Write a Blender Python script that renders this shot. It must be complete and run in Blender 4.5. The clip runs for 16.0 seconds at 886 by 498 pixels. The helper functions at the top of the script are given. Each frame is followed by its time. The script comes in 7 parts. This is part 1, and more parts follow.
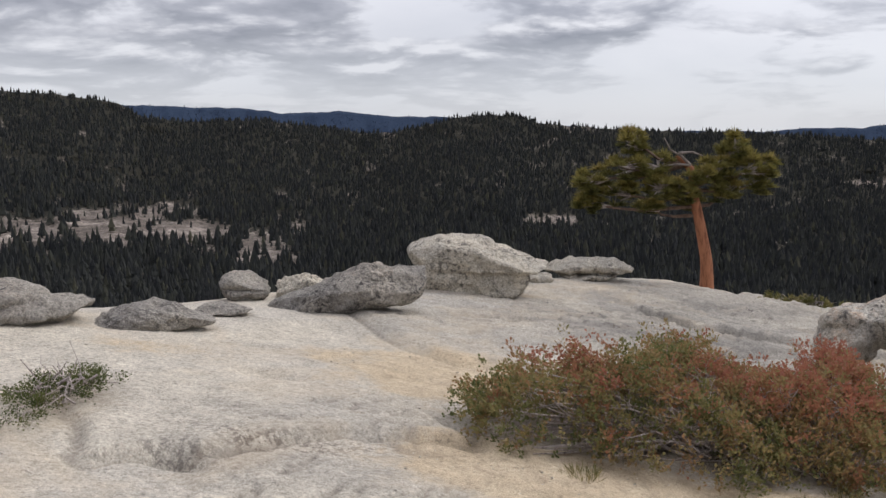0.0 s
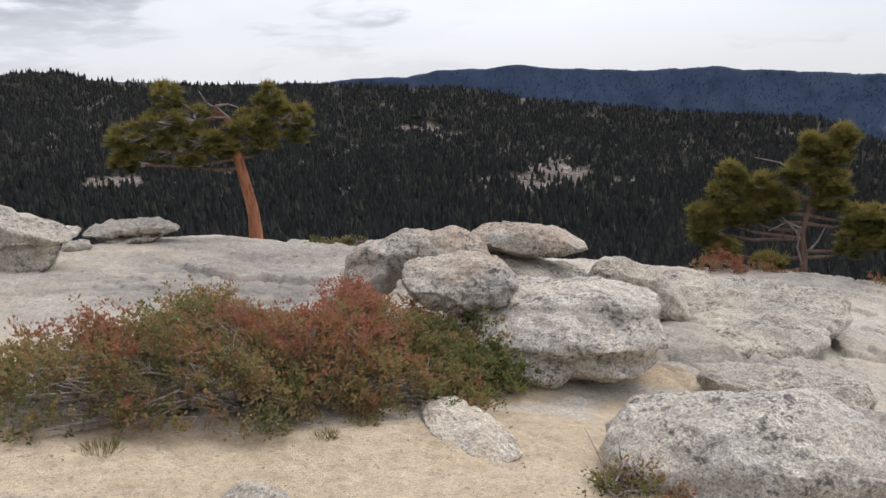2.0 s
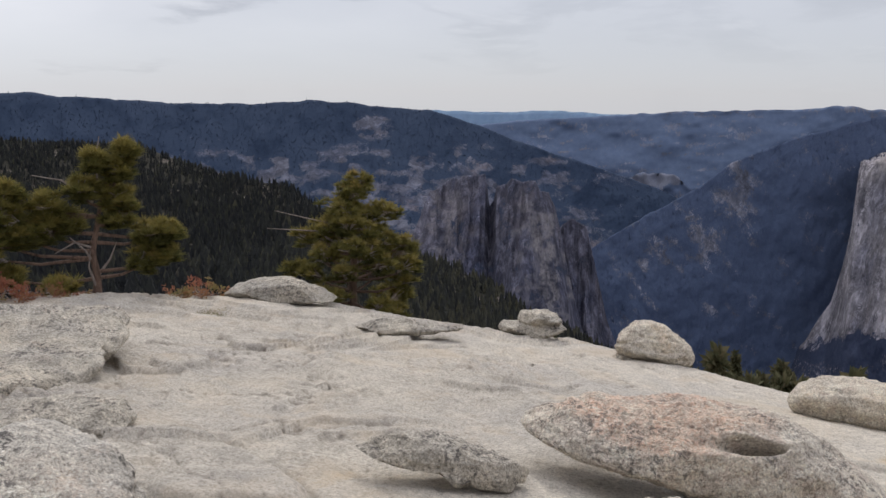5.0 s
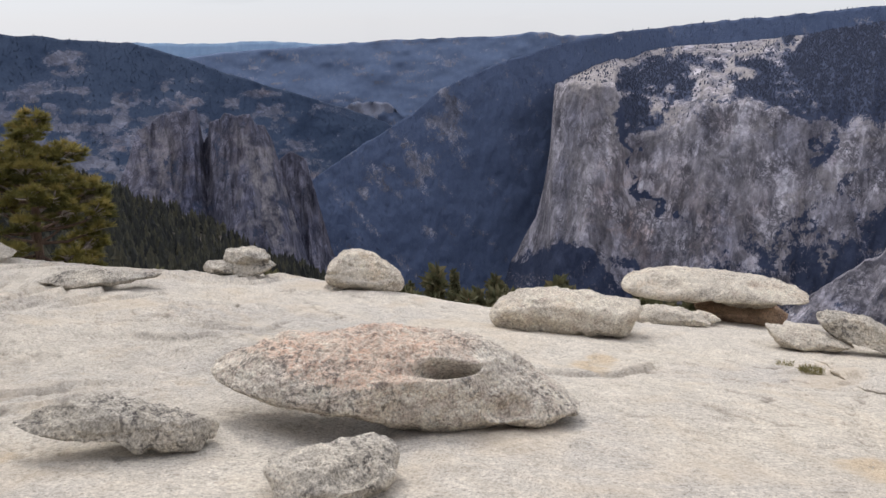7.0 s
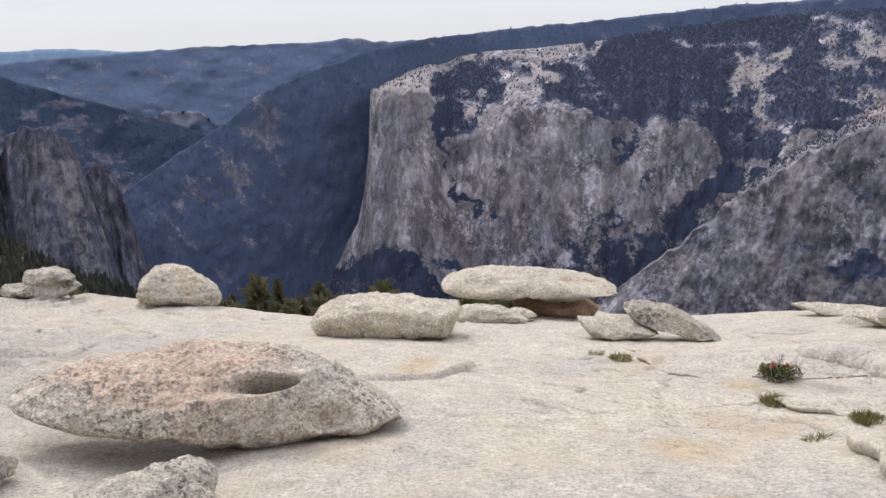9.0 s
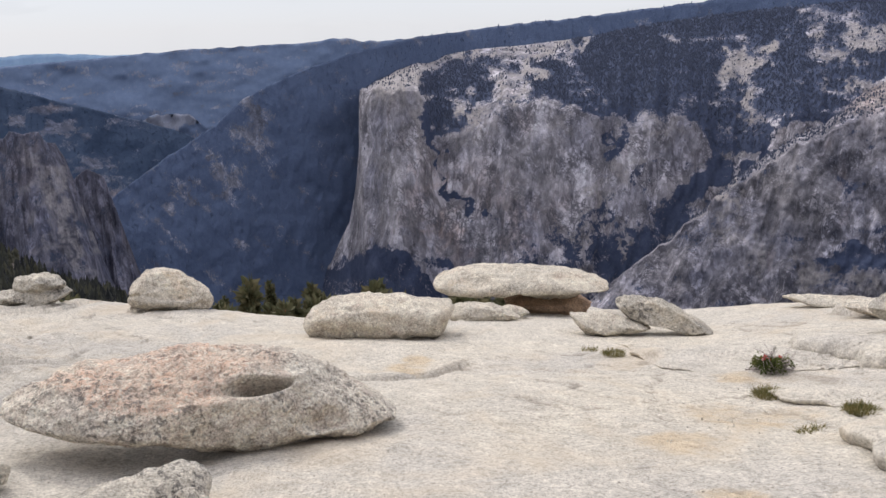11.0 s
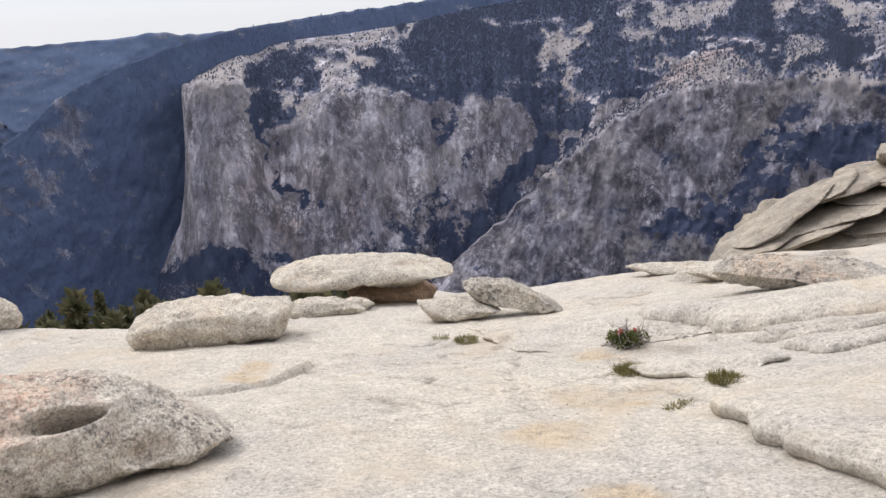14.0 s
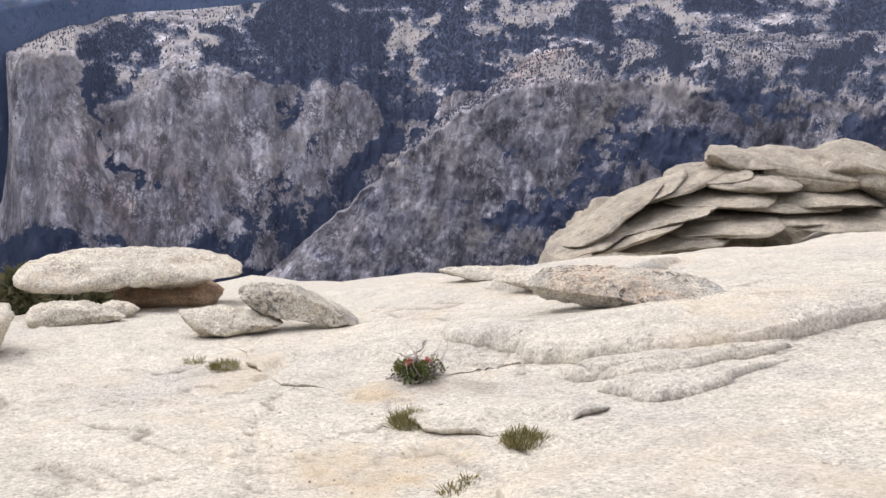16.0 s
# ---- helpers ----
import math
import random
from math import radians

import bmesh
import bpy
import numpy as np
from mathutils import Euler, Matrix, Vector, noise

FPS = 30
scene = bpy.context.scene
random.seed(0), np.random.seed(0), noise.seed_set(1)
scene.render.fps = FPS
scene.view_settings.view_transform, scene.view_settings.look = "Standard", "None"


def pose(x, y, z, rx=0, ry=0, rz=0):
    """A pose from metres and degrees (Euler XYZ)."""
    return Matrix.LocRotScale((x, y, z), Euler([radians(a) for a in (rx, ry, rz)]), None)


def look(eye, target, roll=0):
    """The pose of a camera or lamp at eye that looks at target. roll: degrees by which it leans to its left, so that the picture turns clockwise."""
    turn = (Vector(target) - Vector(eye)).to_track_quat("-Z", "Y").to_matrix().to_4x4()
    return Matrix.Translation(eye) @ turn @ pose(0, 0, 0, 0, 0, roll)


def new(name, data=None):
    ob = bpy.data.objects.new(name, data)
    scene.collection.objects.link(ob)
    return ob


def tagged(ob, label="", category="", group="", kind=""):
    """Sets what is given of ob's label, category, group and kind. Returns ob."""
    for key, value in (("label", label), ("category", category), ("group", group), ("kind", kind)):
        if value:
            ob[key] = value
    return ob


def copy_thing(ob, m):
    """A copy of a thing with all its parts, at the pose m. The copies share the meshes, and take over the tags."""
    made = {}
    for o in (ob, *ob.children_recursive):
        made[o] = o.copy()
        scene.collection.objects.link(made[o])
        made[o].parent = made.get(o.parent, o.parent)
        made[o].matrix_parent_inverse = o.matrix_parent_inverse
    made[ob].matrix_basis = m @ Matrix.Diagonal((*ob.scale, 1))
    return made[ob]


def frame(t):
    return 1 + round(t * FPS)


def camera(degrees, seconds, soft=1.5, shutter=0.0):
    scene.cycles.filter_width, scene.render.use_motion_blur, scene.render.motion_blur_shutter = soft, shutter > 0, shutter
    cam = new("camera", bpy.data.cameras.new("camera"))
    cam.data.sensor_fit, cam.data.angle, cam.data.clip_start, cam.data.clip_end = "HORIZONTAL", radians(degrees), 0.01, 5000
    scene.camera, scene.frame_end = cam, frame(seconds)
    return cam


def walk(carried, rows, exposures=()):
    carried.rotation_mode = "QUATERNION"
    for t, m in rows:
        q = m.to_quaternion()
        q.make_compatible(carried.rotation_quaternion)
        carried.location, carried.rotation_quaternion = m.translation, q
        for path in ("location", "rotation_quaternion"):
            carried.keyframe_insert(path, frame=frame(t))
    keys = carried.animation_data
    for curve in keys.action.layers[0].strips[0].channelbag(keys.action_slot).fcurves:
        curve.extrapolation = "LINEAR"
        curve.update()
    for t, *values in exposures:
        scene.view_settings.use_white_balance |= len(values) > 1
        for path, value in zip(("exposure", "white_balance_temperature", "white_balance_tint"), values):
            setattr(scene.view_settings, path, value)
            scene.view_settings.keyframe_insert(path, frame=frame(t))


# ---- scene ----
cam = camera(51.0, 16.0)
PATH = [
    (0.0, (0.000, 0.000, 1.600), (0.000, 1.981, 1.322), 0.00),
    (0.5, (0.033, 0.038, 1.584), (0.315, 1.994, 1.275), 0.47),
    (1.0, (0.093, 0.064, 1.576), (0.571, 1.972, 1.210), -0.82),
    (1.5, (0.232, 0.042, 1.586), (0.903, 1.888, 1.210), -1.22),
    (2.0, (0.377, 0.001, 1.575), (1.242, 1.763, 1.192), -1.22),
    (2.5, (0.499, -0.032, 1.562), (1.584, 1.608, 1.196), -0.85),
    (3.0, (0.610, -0.041, 1.530), (1.972, 1.370, 1.136), -0.32),
    (3.5, (0.729, 0.036, 1.470), (2.295, 1.222, 1.091), -0.24),
    (4.0, (0.885, 0.108, 1.442), (2.573, 1.098, 1.032), 0.15),
    (4.5, (1.057, 0.067, 1.396), (2.824, 0.942, 1.062), 0.75),
    (5.0, (1.260, 0.002, 1.350), (3.066, 0.794, 1.015), 0.47),
    (7.5, (1.749, -0.159, 1.268), (3.685, -0.050, 0.779), -0.24),
    (8.0, (1.754, -0.178, 1.271), (3.694, -0.140, 0.789), -0.27),
    (8.5, (1.770, -0.198, 1.274), (3.713, -0.275, 0.810), 0.20),
    (9.0, (1.763, -0.196, 1.265), (3.702, -0.359, 0.800), -0.24),
    (11.5, (1.771, -0.213, 1.265), (3.705, -0.408, 0.796), -1.66),
    (12.0, (1.766, -0.246, 1.261), (3.684, -0.566, 0.792), -1.35),
    (12.5, (1.778, -0.275, 1.256), (3.661, -0.754, 0.783), -1.04),
    (13.0, (1.804, -0.256, 1.254), (3.647, -0.873, 0.783), -0.58),
    (13.5, (1.970, -0.227, 1.200), (3.814, -0.815, 0.697), -1.21),
    (14.0, (2.368, -0.297, 1.114), (4.234, -0.814, 0.611), -2.74),
    (14.5, (2.691, -0.385, 1.022), (4.550, -0.975, 0.577), -0.68),
    (15.0, (2.976, -0.548, 0.973), (4.777, -1.289, 0.518), -0.55),
    (15.5, (3.384, -1.036, 0.762), (5.181, -1.760, 0.267), -1.48),
    (16.0, (3.760, -1.375, 0.800), (5.501, -2.204, 0.268), 1.27),
]
walk(cam, [(t, look(eye, target, roll)) for t, eye, target, roll in PATH],
     exposures=[(0.0, -0.14, 6500, 13), (1.5, 0.08, 6500, 13), (3.0, 0.08, 6500, 13), (4.0, 0.06, 6500, 13), (5.0, -0.20, 6500, 13), (7.3, 0.16, 6500, 13), (8.5, 0.20, 6500, 13), (12.0, 0.18, 6500, 13), (14.0, 0.30, 6500, 13), (15.0, 0.28, 6500, 13), (16.0, 0.46, 6500, 13)])

# ---- world and sun: broken overcast with the sun behind thin cloud ----
SUN_AZ, SUN_EL = 62.0, 44.0      # degrees clockwise from +y, degrees up


def node(nt, kind, **values):
    n = nt.nodes.new(kind)
    for key, value in values.items():
        if key in n.inputs:
            n.inputs[key].default_value = value
    return n


def ramp(nt, source, stops, smooth=False):
    r = nt.nodes.new("ShaderNodeValToRGB")
    el = r.color_ramp.elements
    while len(el) < len(stops):
        el.new(0.5)
    for e, (pos, col) in zip(el, stops):
        e.position = pos
        e.color = (*col, 1) if isinstance(col, tuple) else (col, col, col, 1)
    if smooth:
        r.color_ramp.interpolation = "EASE"
    nt.links.new(source, r.inputs["Fac"])
    return r.outputs["Color"]


def math_node(nt, op, a, b=None, clamp=False):
    m = nt.nodes.new("ShaderNodeMath")
    m.operation, m.use_clamp = op, clamp
    for i, v in enumerate((a, b)):
        if v is None:
            continue
        if isinstance(v, (int, float)):
            m.inputs[i].default_value = v
        else:
            nt.links.new(v, m.inputs[i])
    return m.outputs[0]


def mix_col(nt, fac, a, b, mode="MIX"):
    m = nt.nodes.new("ShaderNodeMix")
    m.data_type, m.blend_type = "RGBA", mode
    for sock, v in ((m.inputs[0], fac), (m.inputs[6], a), (m.inputs[7], b)):
        if isinstance(v, (int, float)):
            sock.default_value = v
        elif isinstance(v, tuple):
            sock.default_value = (*v, 1)
        else:
            nt.links.new(v, sock)
    return m.outputs[2]


def make_world():
    w = bpy.data.worlds.new("overcast_sky")
    scene.world = w
    w.use_nodes = True
    nt = w.node_tree
    nt.nodes.clear()
    out = nt.nodes.new("ShaderNodeOutputWorld")
    bg = nt.nodes.new("ShaderNodeBackground")
    sky = nt.nodes.new("ShaderNodeTexSky")
    sky.sky_type, sky.sun_disc = "NISHITA", False
    sky.sun_elevation, sky.sun_rotation = radians(SUN_EL), radians(SUN_AZ)
    sky.altitude = 2400
    clear = mix_col(nt, 1.0, sky.outputs[0], (0.11, 0.11, 0.11), "MULTIPLY")
    tc = nt.nodes.new("ShaderNodeTexCoord")
    sep = nt.nodes.new("ShaderNodeSeparateXYZ")
    nt.links.new(tc.outputs["Generated"], sep.inputs[0])
    up = math_node(nt, "MAXIMUM", sep.outputs[2], 0.0)
    # cloud deck seen in perspective: direction divided by height
    den = math_node(nt, "ADD", up, 0.20)
    u = math_node(nt, "DIVIDE", sep.outputs[0], den)
    v = math_node(nt, "DIVIDE", sep.outputs[1], den)
    comb = nt.nodes.new("ShaderNodeCombineXYZ")
    nt.links.new(u, comb.inputs[0])
    nt.links.new(v, comb.inputs[1])
    def cloud_noise(scale, shift=1.0):
        """Cloud density at the deck, or a little higher up the view where shift is under 1."""
        sc = nt.nodes.new("ShaderNodeVectorMath")
        sc.operation = "SCALE"
        nt.links.new(comb.outputs[0], sc.inputs[0])
        sc.inputs["Scale"].default_value = shift
        n = node(nt, "ShaderNodeTexNoise", Scale=scale, Detail=8.0, Roughness=0.53, Distortion=0.25)
        nt.links.new(sc.outputs[0], n.inputs["Vector"])
        return n.outputs[0]

    near, above, wide = cloud_noise(1.7), cloud_noise(1.7, 0.965), cloud_noise(0.42)
    # thick banks over the woods, thinning towards the valley
    bank = ramp(nt, sep.outputs[0], [(0.0, 0.5), (0.30, 0.46), (0.62, 0.30), (0.95, 0.36)])
    bank = mix_col(nt, ramp(nt, math_node(nt, "MULTIPLY", sep.outputs[0], -1.0), [(0.0, 0.0), (0.30, 1.0)]), bank, (0.66, 0.66, 0.66))
    cover = math_node(nt, "ADD", math_node(nt, "ADD", math_node(nt, "MULTIPLY", near, 0.75), math_node(nt, "MULTIPLY", wide, 0.45)), math_node(nt, "MULTIPLY", math_node(nt, "SUBTRACT", bank, 0.5), 0.42))
    thick = ramp(nt, cover, [(0.55, 0.0), (0.635, 0.8), (0.74, 1.0)], True)
    # lit upper edges, dark flat undersides
    rim_lit = math_node(nt, "ADD", math_node(nt, "MULTIPLY", math_node(nt, "SUBTRACT", near, above), 5.5), 0.34, True)
    puff = ramp(nt, rim_lit, [(0.0, (0.225, 0.235, 0.275)), (0.45, (0.37, 0.38, 0.425)), (1.0, (0.80, 0.81, 0.84))])
    veil = ramp(nt, wide, [(0.36, (0.90, 0.91, 0.94)), (0.62, (0.64, 0.66, 0.71))])
    cloud = mix_col(nt, thick, veil, puff)
    # paler towards the horizon
    hz = ramp(nt, up, [(0.0, 0.85), (0.035, 0.6), (0.085, 0.0)])
    pale = mix_col(nt, hz, cloud, (0.72, 0.755, 0.81))
    west = ramp(nt, sep.outputs[0], [(0.55, 0.0), (0.97, 0.8)])
    pale = mix_col(nt, west, pale, (0.60, 0.625, 0.67))
    body = mix_col(nt, 0.1, pale, clear)
    # overcast skies are brighter overhead
    lift = math_node(nt, "ADD", math_node(nt, "MULTIPLY", up, 1.5), 1.0)
    final = mix_col(nt, 1.0, body, body)
    vm = nt.nodes.new("ShaderNodeVectorMath")
    vm.operation = "SCALE"
    nt.links.new(final, vm.inputs[0])
    nt.links.new(lift, vm.inputs["Scale"])
    nt.links.new(vm.outputs[0], bg.inputs["Color"])
    bg.inputs["Strength"].default_value = 1.0
    nt.links.new(bg.outputs[0], out.inputs[0])


make_world()
sun_data = bpy.data.lights.new("sun", "SUN")
sun_data.energy, sun_data.angle, sun_data.color = 1.25, radians(12), (1.0, 0.96, 0.9)
sun = new("sun", sun_data)
_a, _e = radians(SUN_AZ), radians(SUN_EL)
sun.matrix_world = look((math.sin(_a) * math.cos(_e) * 50, math.cos(_a) * math.cos(_e) * 50, math.sin(_e) * 50), (0, 0, 0))


# ---- noise ----
def lattice(ix, iy, iz, seed):
    h = (ix * 73856093) ^ (iy * 19349663) ^ (iz * 83492791) ^ (seed * 2654435 + 97)
    h = (h ^ (h >> 13)) * 1274126177
    h = h & 0x7FFFFFFF
    h = (h ^ (h >> 15)) * 668265263 & 0x7FFFFFFF
    return (h % 65536) / 32767.5 - 1.0


def vnoise(p, seed=0):
    """Smooth value noise, -1 to 1, at the points p (n x 3)."""
    p = np.asarray(p, dtype=np.float64)
    i = np.floor(p).astype(np.int64)
    f = p - i
    f = f * f * f * (f * (f * 6 - 15) + 10)
    total = np.zeros(len(p))
    for dx in (0, 1):
        wx = f[:, 0] if dx else 1 - f[:, 0]
        for dy in (0, 1):
            wy = f[:, 1] if dy else 1 - f[:, 1]
            for dz in (0, 1):
                wz = f[:, 2] if dz else 1 - f[:, 2]
                total += wx * wy * wz * lattice(i[:, 0] + dx, i[:, 1] + dy, i[:, 2] + dz, seed)
    return total


def fbm(p, octaves=4, gain=0.5, seed=0):
    p = np.asarray(p, dtype=np.float64)
    total, amp = np.zeros(len(p)), 1.0
    for k in range(octaves):
        total += amp * vnoise(p * 2.0 ** k + 17.3 * k, seed + k)
        amp *= gain
    return total


def col3(a, b, c=0.0):
    a, b = np.broadcast_arrays(np.asarray(a, float), np.asarray(b, float))
    return np.c_[a.ravel(), b.ravel(), np.broadcast_to(np.asarray(c, float), a.shape).ravel()]


def smooth01(x):
    x = np.clip(x, 0, 1)
    return x * x * (3 - 2 * x)


# ---- mesh helpers ----
def mesh_from(name, verts, faces, smooth=True):
    """A mesh from arrays: verts n x 3, faces m x 3 or m x 4."""
    verts, faces = np.asarray(verts, np.float32), np.asarray(faces, np.int32)
    me = bpy.data.meshes.new(name)
    n, k = faces.shape
    me.vertices.add(len(verts))
    me.vertices.foreach_set("co", verts.ravel())
    me.loops.add(n * k)
    me.loops.foreach_set("vertex_index", faces.ravel())
    me.polygons.add(n)
    me.polygons.foreach_set("loop_start", np.arange(0, n * k, k, dtype=np.int32))
    me.polygons.foreach_set("use_smooth", np.full(n, smooth))
    me.update(calc_edges=True)
    me.validate()
    return me


def value_layer(me, name, values):
    at = me.attributes.new(name, "FLOAT", "POINT")
    at.data.foreach_set("value", np.asarray(values, np.float32).ravel())


def grid_faces(nu, nv):
    """Quads of a grid with nu columns and nv rows, points ordered row by row."""
    i = np.arange(nv - 1)[:, None] * nu + np.arange(nu - 1)[None, :]
    i = i.ravel()
    return np.c_[i, i + 1, i + nu + 1, i + nu]


def part(name, bm, material, parent, label=""):
    """Links a bmesh or a mesh as one mesh object under a thing or a part."""
    if isinstance(bm, bmesh.types.BMesh):
        me = bpy.data.meshes.new(name)
        bm.to_mesh(me)
        bm.free()
    else:
        me = bm
    ob = new(name, me)
    if material:
        me.materials.append(material)
    ob.parent = parent
    if label:
        ob["label"] = label
    return ob


def tube(points, radii, sides=7):
    """Verts and quads of a tapered tube along points."""
    pts = np.asarray(points, float)
    n = len(pts)
    verts = []
    for i in range(n):
        d = pts[min(i + 1, n - 1)] - pts[max(i - 1, 0)]
        d /= np.linalg.norm(d) + 1e-9
        a = np.cross(d, (0.31, 0.95, 0.1) if abs(d[2]) > 0.9 else (0, 0, 1))
        a /= np.linalg.norm(a) + 1e-9
        b = np.cross(d, a)
        for k in range(sides):
            t = 2 * math.pi * k / sides
            verts.append(pts[i] + radii[i] * (math.cos(t) * a + math.sin(t) * b))
    faces = []
    for i in range(n - 1):
        for k in range(sides):
            faces.append((i * sides + k, i * sides + (k + 1) % sides, (i + 1) * sides + (k + 1) % sides, (i + 1) * sides + k))
    return np.array(verts), np.array(faces)


def join_parts(chunks):
    """Joins (verts, faces) chunks of one face size."""
    vs, fs, off = [], [], 0
    for v, f in chunks:
        vs.append(v)
        fs.append(f + off)
        off += len(v)
    return np.concatenate(vs), np.concatenate(fs)


# ---- materials ----
def material(name, rough=0.9):
    m = bpy.data.materials.new(name)
    m.use_nodes = True
    nt = m.node_tree
    b = nt.nodes["Principled BSDF"]
    b.inputs["Roughness"].default_value = rough
    b.inputs["Specular IOR Level"].default_value = 0.25
    return m, nt, b


def coords(nt, scale=(1, 1, 1)):
    tc = nt.nodes.new("ShaderNodeTexCoord")
    mp = nt.nodes.new("ShaderNodeMapping")
    mp.inputs["Scale"].default_value = scale
    nt.links.new(tc.outputs["Object"], mp.inputs[0])
    return mp.outputs[0]


def noise_tex(nt, vec, scale, detail=4.0, rough=0.55, dist=0.0):
    n = node(nt, "ShaderNodeTexNoise", Scale=scale, Detail=detail, Roughness=rough, Distortion=dist)
    nt.links.new(vec, n.inputs["Vector"])
    return n.outputs[0]


def layer(nt, name):
    a = nt.nodes.new("ShaderNodeAttribute")
    a.attribute_name = name
    return a.outputs["Fac"]


def bump(nt, bsdf, height, strength, distance):
    b = node(nt, "ShaderNodeBump", Strength=strength, Distance=distance)
    nt.links.new(height, b.inputs["Height"])
    nt.links.new(b.outputs[0], bsdf.inputs["Normal"])


def granite(name, grey, warm, lichen=0.5, stain=0.3, rust=(0.50, 0.30, 0.17), crust=0.52, per_object=True):
    """Coarse granite: crystal speckle, grey and warm patches, black lichen crust, rusty stain."""
    m, nt, b = material(name, 0.92)
    v = coords(nt)
    if per_object:
        info = nt.nodes.new("ShaderNodeObjectInfo")
        shift = nt.nodes.new("ShaderNodeVectorMath")
        shift.operation = "MULTIPLY_ADD"
        nt.links.new(info.outputs["Random"], shift.inputs[0])
        shift.inputs[1].default_value = (31, 17, 23)
        nt.links.new(v, shift.inputs[2])
        v = shift.outputs[0]
    big = noise_tex(nt, v, 1.5, 6, 0.6, 0.4)
    base = mix_col(nt, ramp(nt, big, [(0.38, 0.0), (0.62, 1.0)]), grey, warm)
    mid = noise_tex(nt, v, 7.0, 8, 0.72, 0.3)
    base = mix_col(nt, 0.6, base, ramp(nt, mid, [(0.28, 0.22), (0.5, 0.52), (0.72, 0.80)]), "OVERLAY")
    fine = noise_tex(nt, v, 70.0, 4, 0.8)
    base = mix_col(nt, 0.6, base, ramp(nt, fine, [(0.32, 0.12), (0.5, 0.5), (0.70, 0.90)]), "OVERLAY")
    crystal = noise_tex(nt, v, 48.0, 3, 0.7)
    base = mix_col(nt, 1.0, base, ramp(nt, crystal, [(0.34, 0.50), (0.43, 1.02), (0.55, 1.12), (0.62, 1.36)]), "MULTIPLY")
    geo = nt.nodes.new("ShaderNodeNewGeometry")
    nz = nt.nodes.new("ShaderNodeSeparateXYZ")
    nt.links.new(geo.outputs["True Normal"], nz.inputs[0])
    upper = ramp(nt, nz.outputs[2], [(0.0, 0.25), (0.75, 1.0)])
    st = math_node(nt, "MULTIPLY", upper, ramp(nt, noise_tex(nt, v, 1.9, 6, 0.65, 0.6), [(crust, 0.0), (crust + 0.14, stain)]))
    st = math_node(nt, "MULTIPLY", st, ramp(nt, mid, [(0.36, 0.1), (0.56, 1.0)]))
    st = math_node(nt, "MULTIPLY", st, ramp(nt, noise_tex(nt, v, 32.0, 5, 0.75), [(0.40, 0.1), (0.54, 1.0)]))
    st = math_node(nt, "MULTIPLY", st, layer(nt, "crust"))
    base = mix_col(nt, st, base, rust)
    zone = ramp(nt, noise_tex(nt, v, 2.4, 4, 0.6, 0.3), [(0.42, 0.0), (0.58, 1.0)])
    spot_n = ramp(nt, noise_tex(nt, v, 21.0, 7, 0.78, 0.4), [(0.50, 0.0), (0.57, 1.0)])
    zone = math_node(nt, "MAXIMUM", zone, math_node(nt, "MULTIPLY", st, 1.3), True)
    li = math_node(nt, "MULTIPLY", math_node(nt, "MULTIPLY", zone, spot_n), lichen)
    base = mix_col(nt, li, base, (0.075, 0.068, 0.066))
    nt.links.new(base, b.inputs["Base Color"])
    h = math_node(nt, "ADD", math_node(nt, "MULTIPLY", mid, 0.55), math_node(nt, "ADD", math_node(nt, "MULTIPLY", fine, 0.3), math_node(nt, "MULTIPLY", crystal, 0.5)))
    bump(nt, b, h, 1.0, 0.035)
    return m


GRANITE = granite("weathered_granite", (0.395, 0.363, 0.308), (0.49, 0.438, 0.35), 0.85, 0.2)
GRANITE_OUTCROP = granite("brown_sheeted_granite", (0.27, 0.235, 0.19), (0.39, 0.34, 0.265), 0.5, 0.3, (0.42, 0.28, 0.18), per_object=True)
GRANITE_LICHEN = granite("lichen_crusted_granite", (0.40, 0.372, 0.325), (0.49, 0.44, 0.36), 0.9, 0.85, (0.56, 0.38, 0.25), 0.40)
GRANITE_SPOTTED = granite("black_spotted_granite", (0.46, 0.43, 0.375), (0.55, 0.50, 0.415), 0.85, 0.25)
GRANITE_PALE = granite("tan_granite", (0.49, 0.44, 0.36), (0.58, 0.51, 0.405), 0.5, 0.7, (0.54, 0.39, 0.24))
GRANITE_DARK = granite("dark_weathered_granite", (0.22, 0.203, 0.183), (0.33, 0.30, 0.255), 1.0, 0.15)
GRANITE_PINK = granite("pink_crusted_granite", (0.53, 0.475, 0.395), (0.60, 0.52, 0.415), 0.75, 0.8, (0.66, 0.41, 0.285), 0.33)


GRANITE_RUST = granite("rust_stained_granite", (0.27, 0.175, 0.115), (0.42, 0.29, 0.19), 0.5, 0.6, (0.45, 0.25, 0.13))


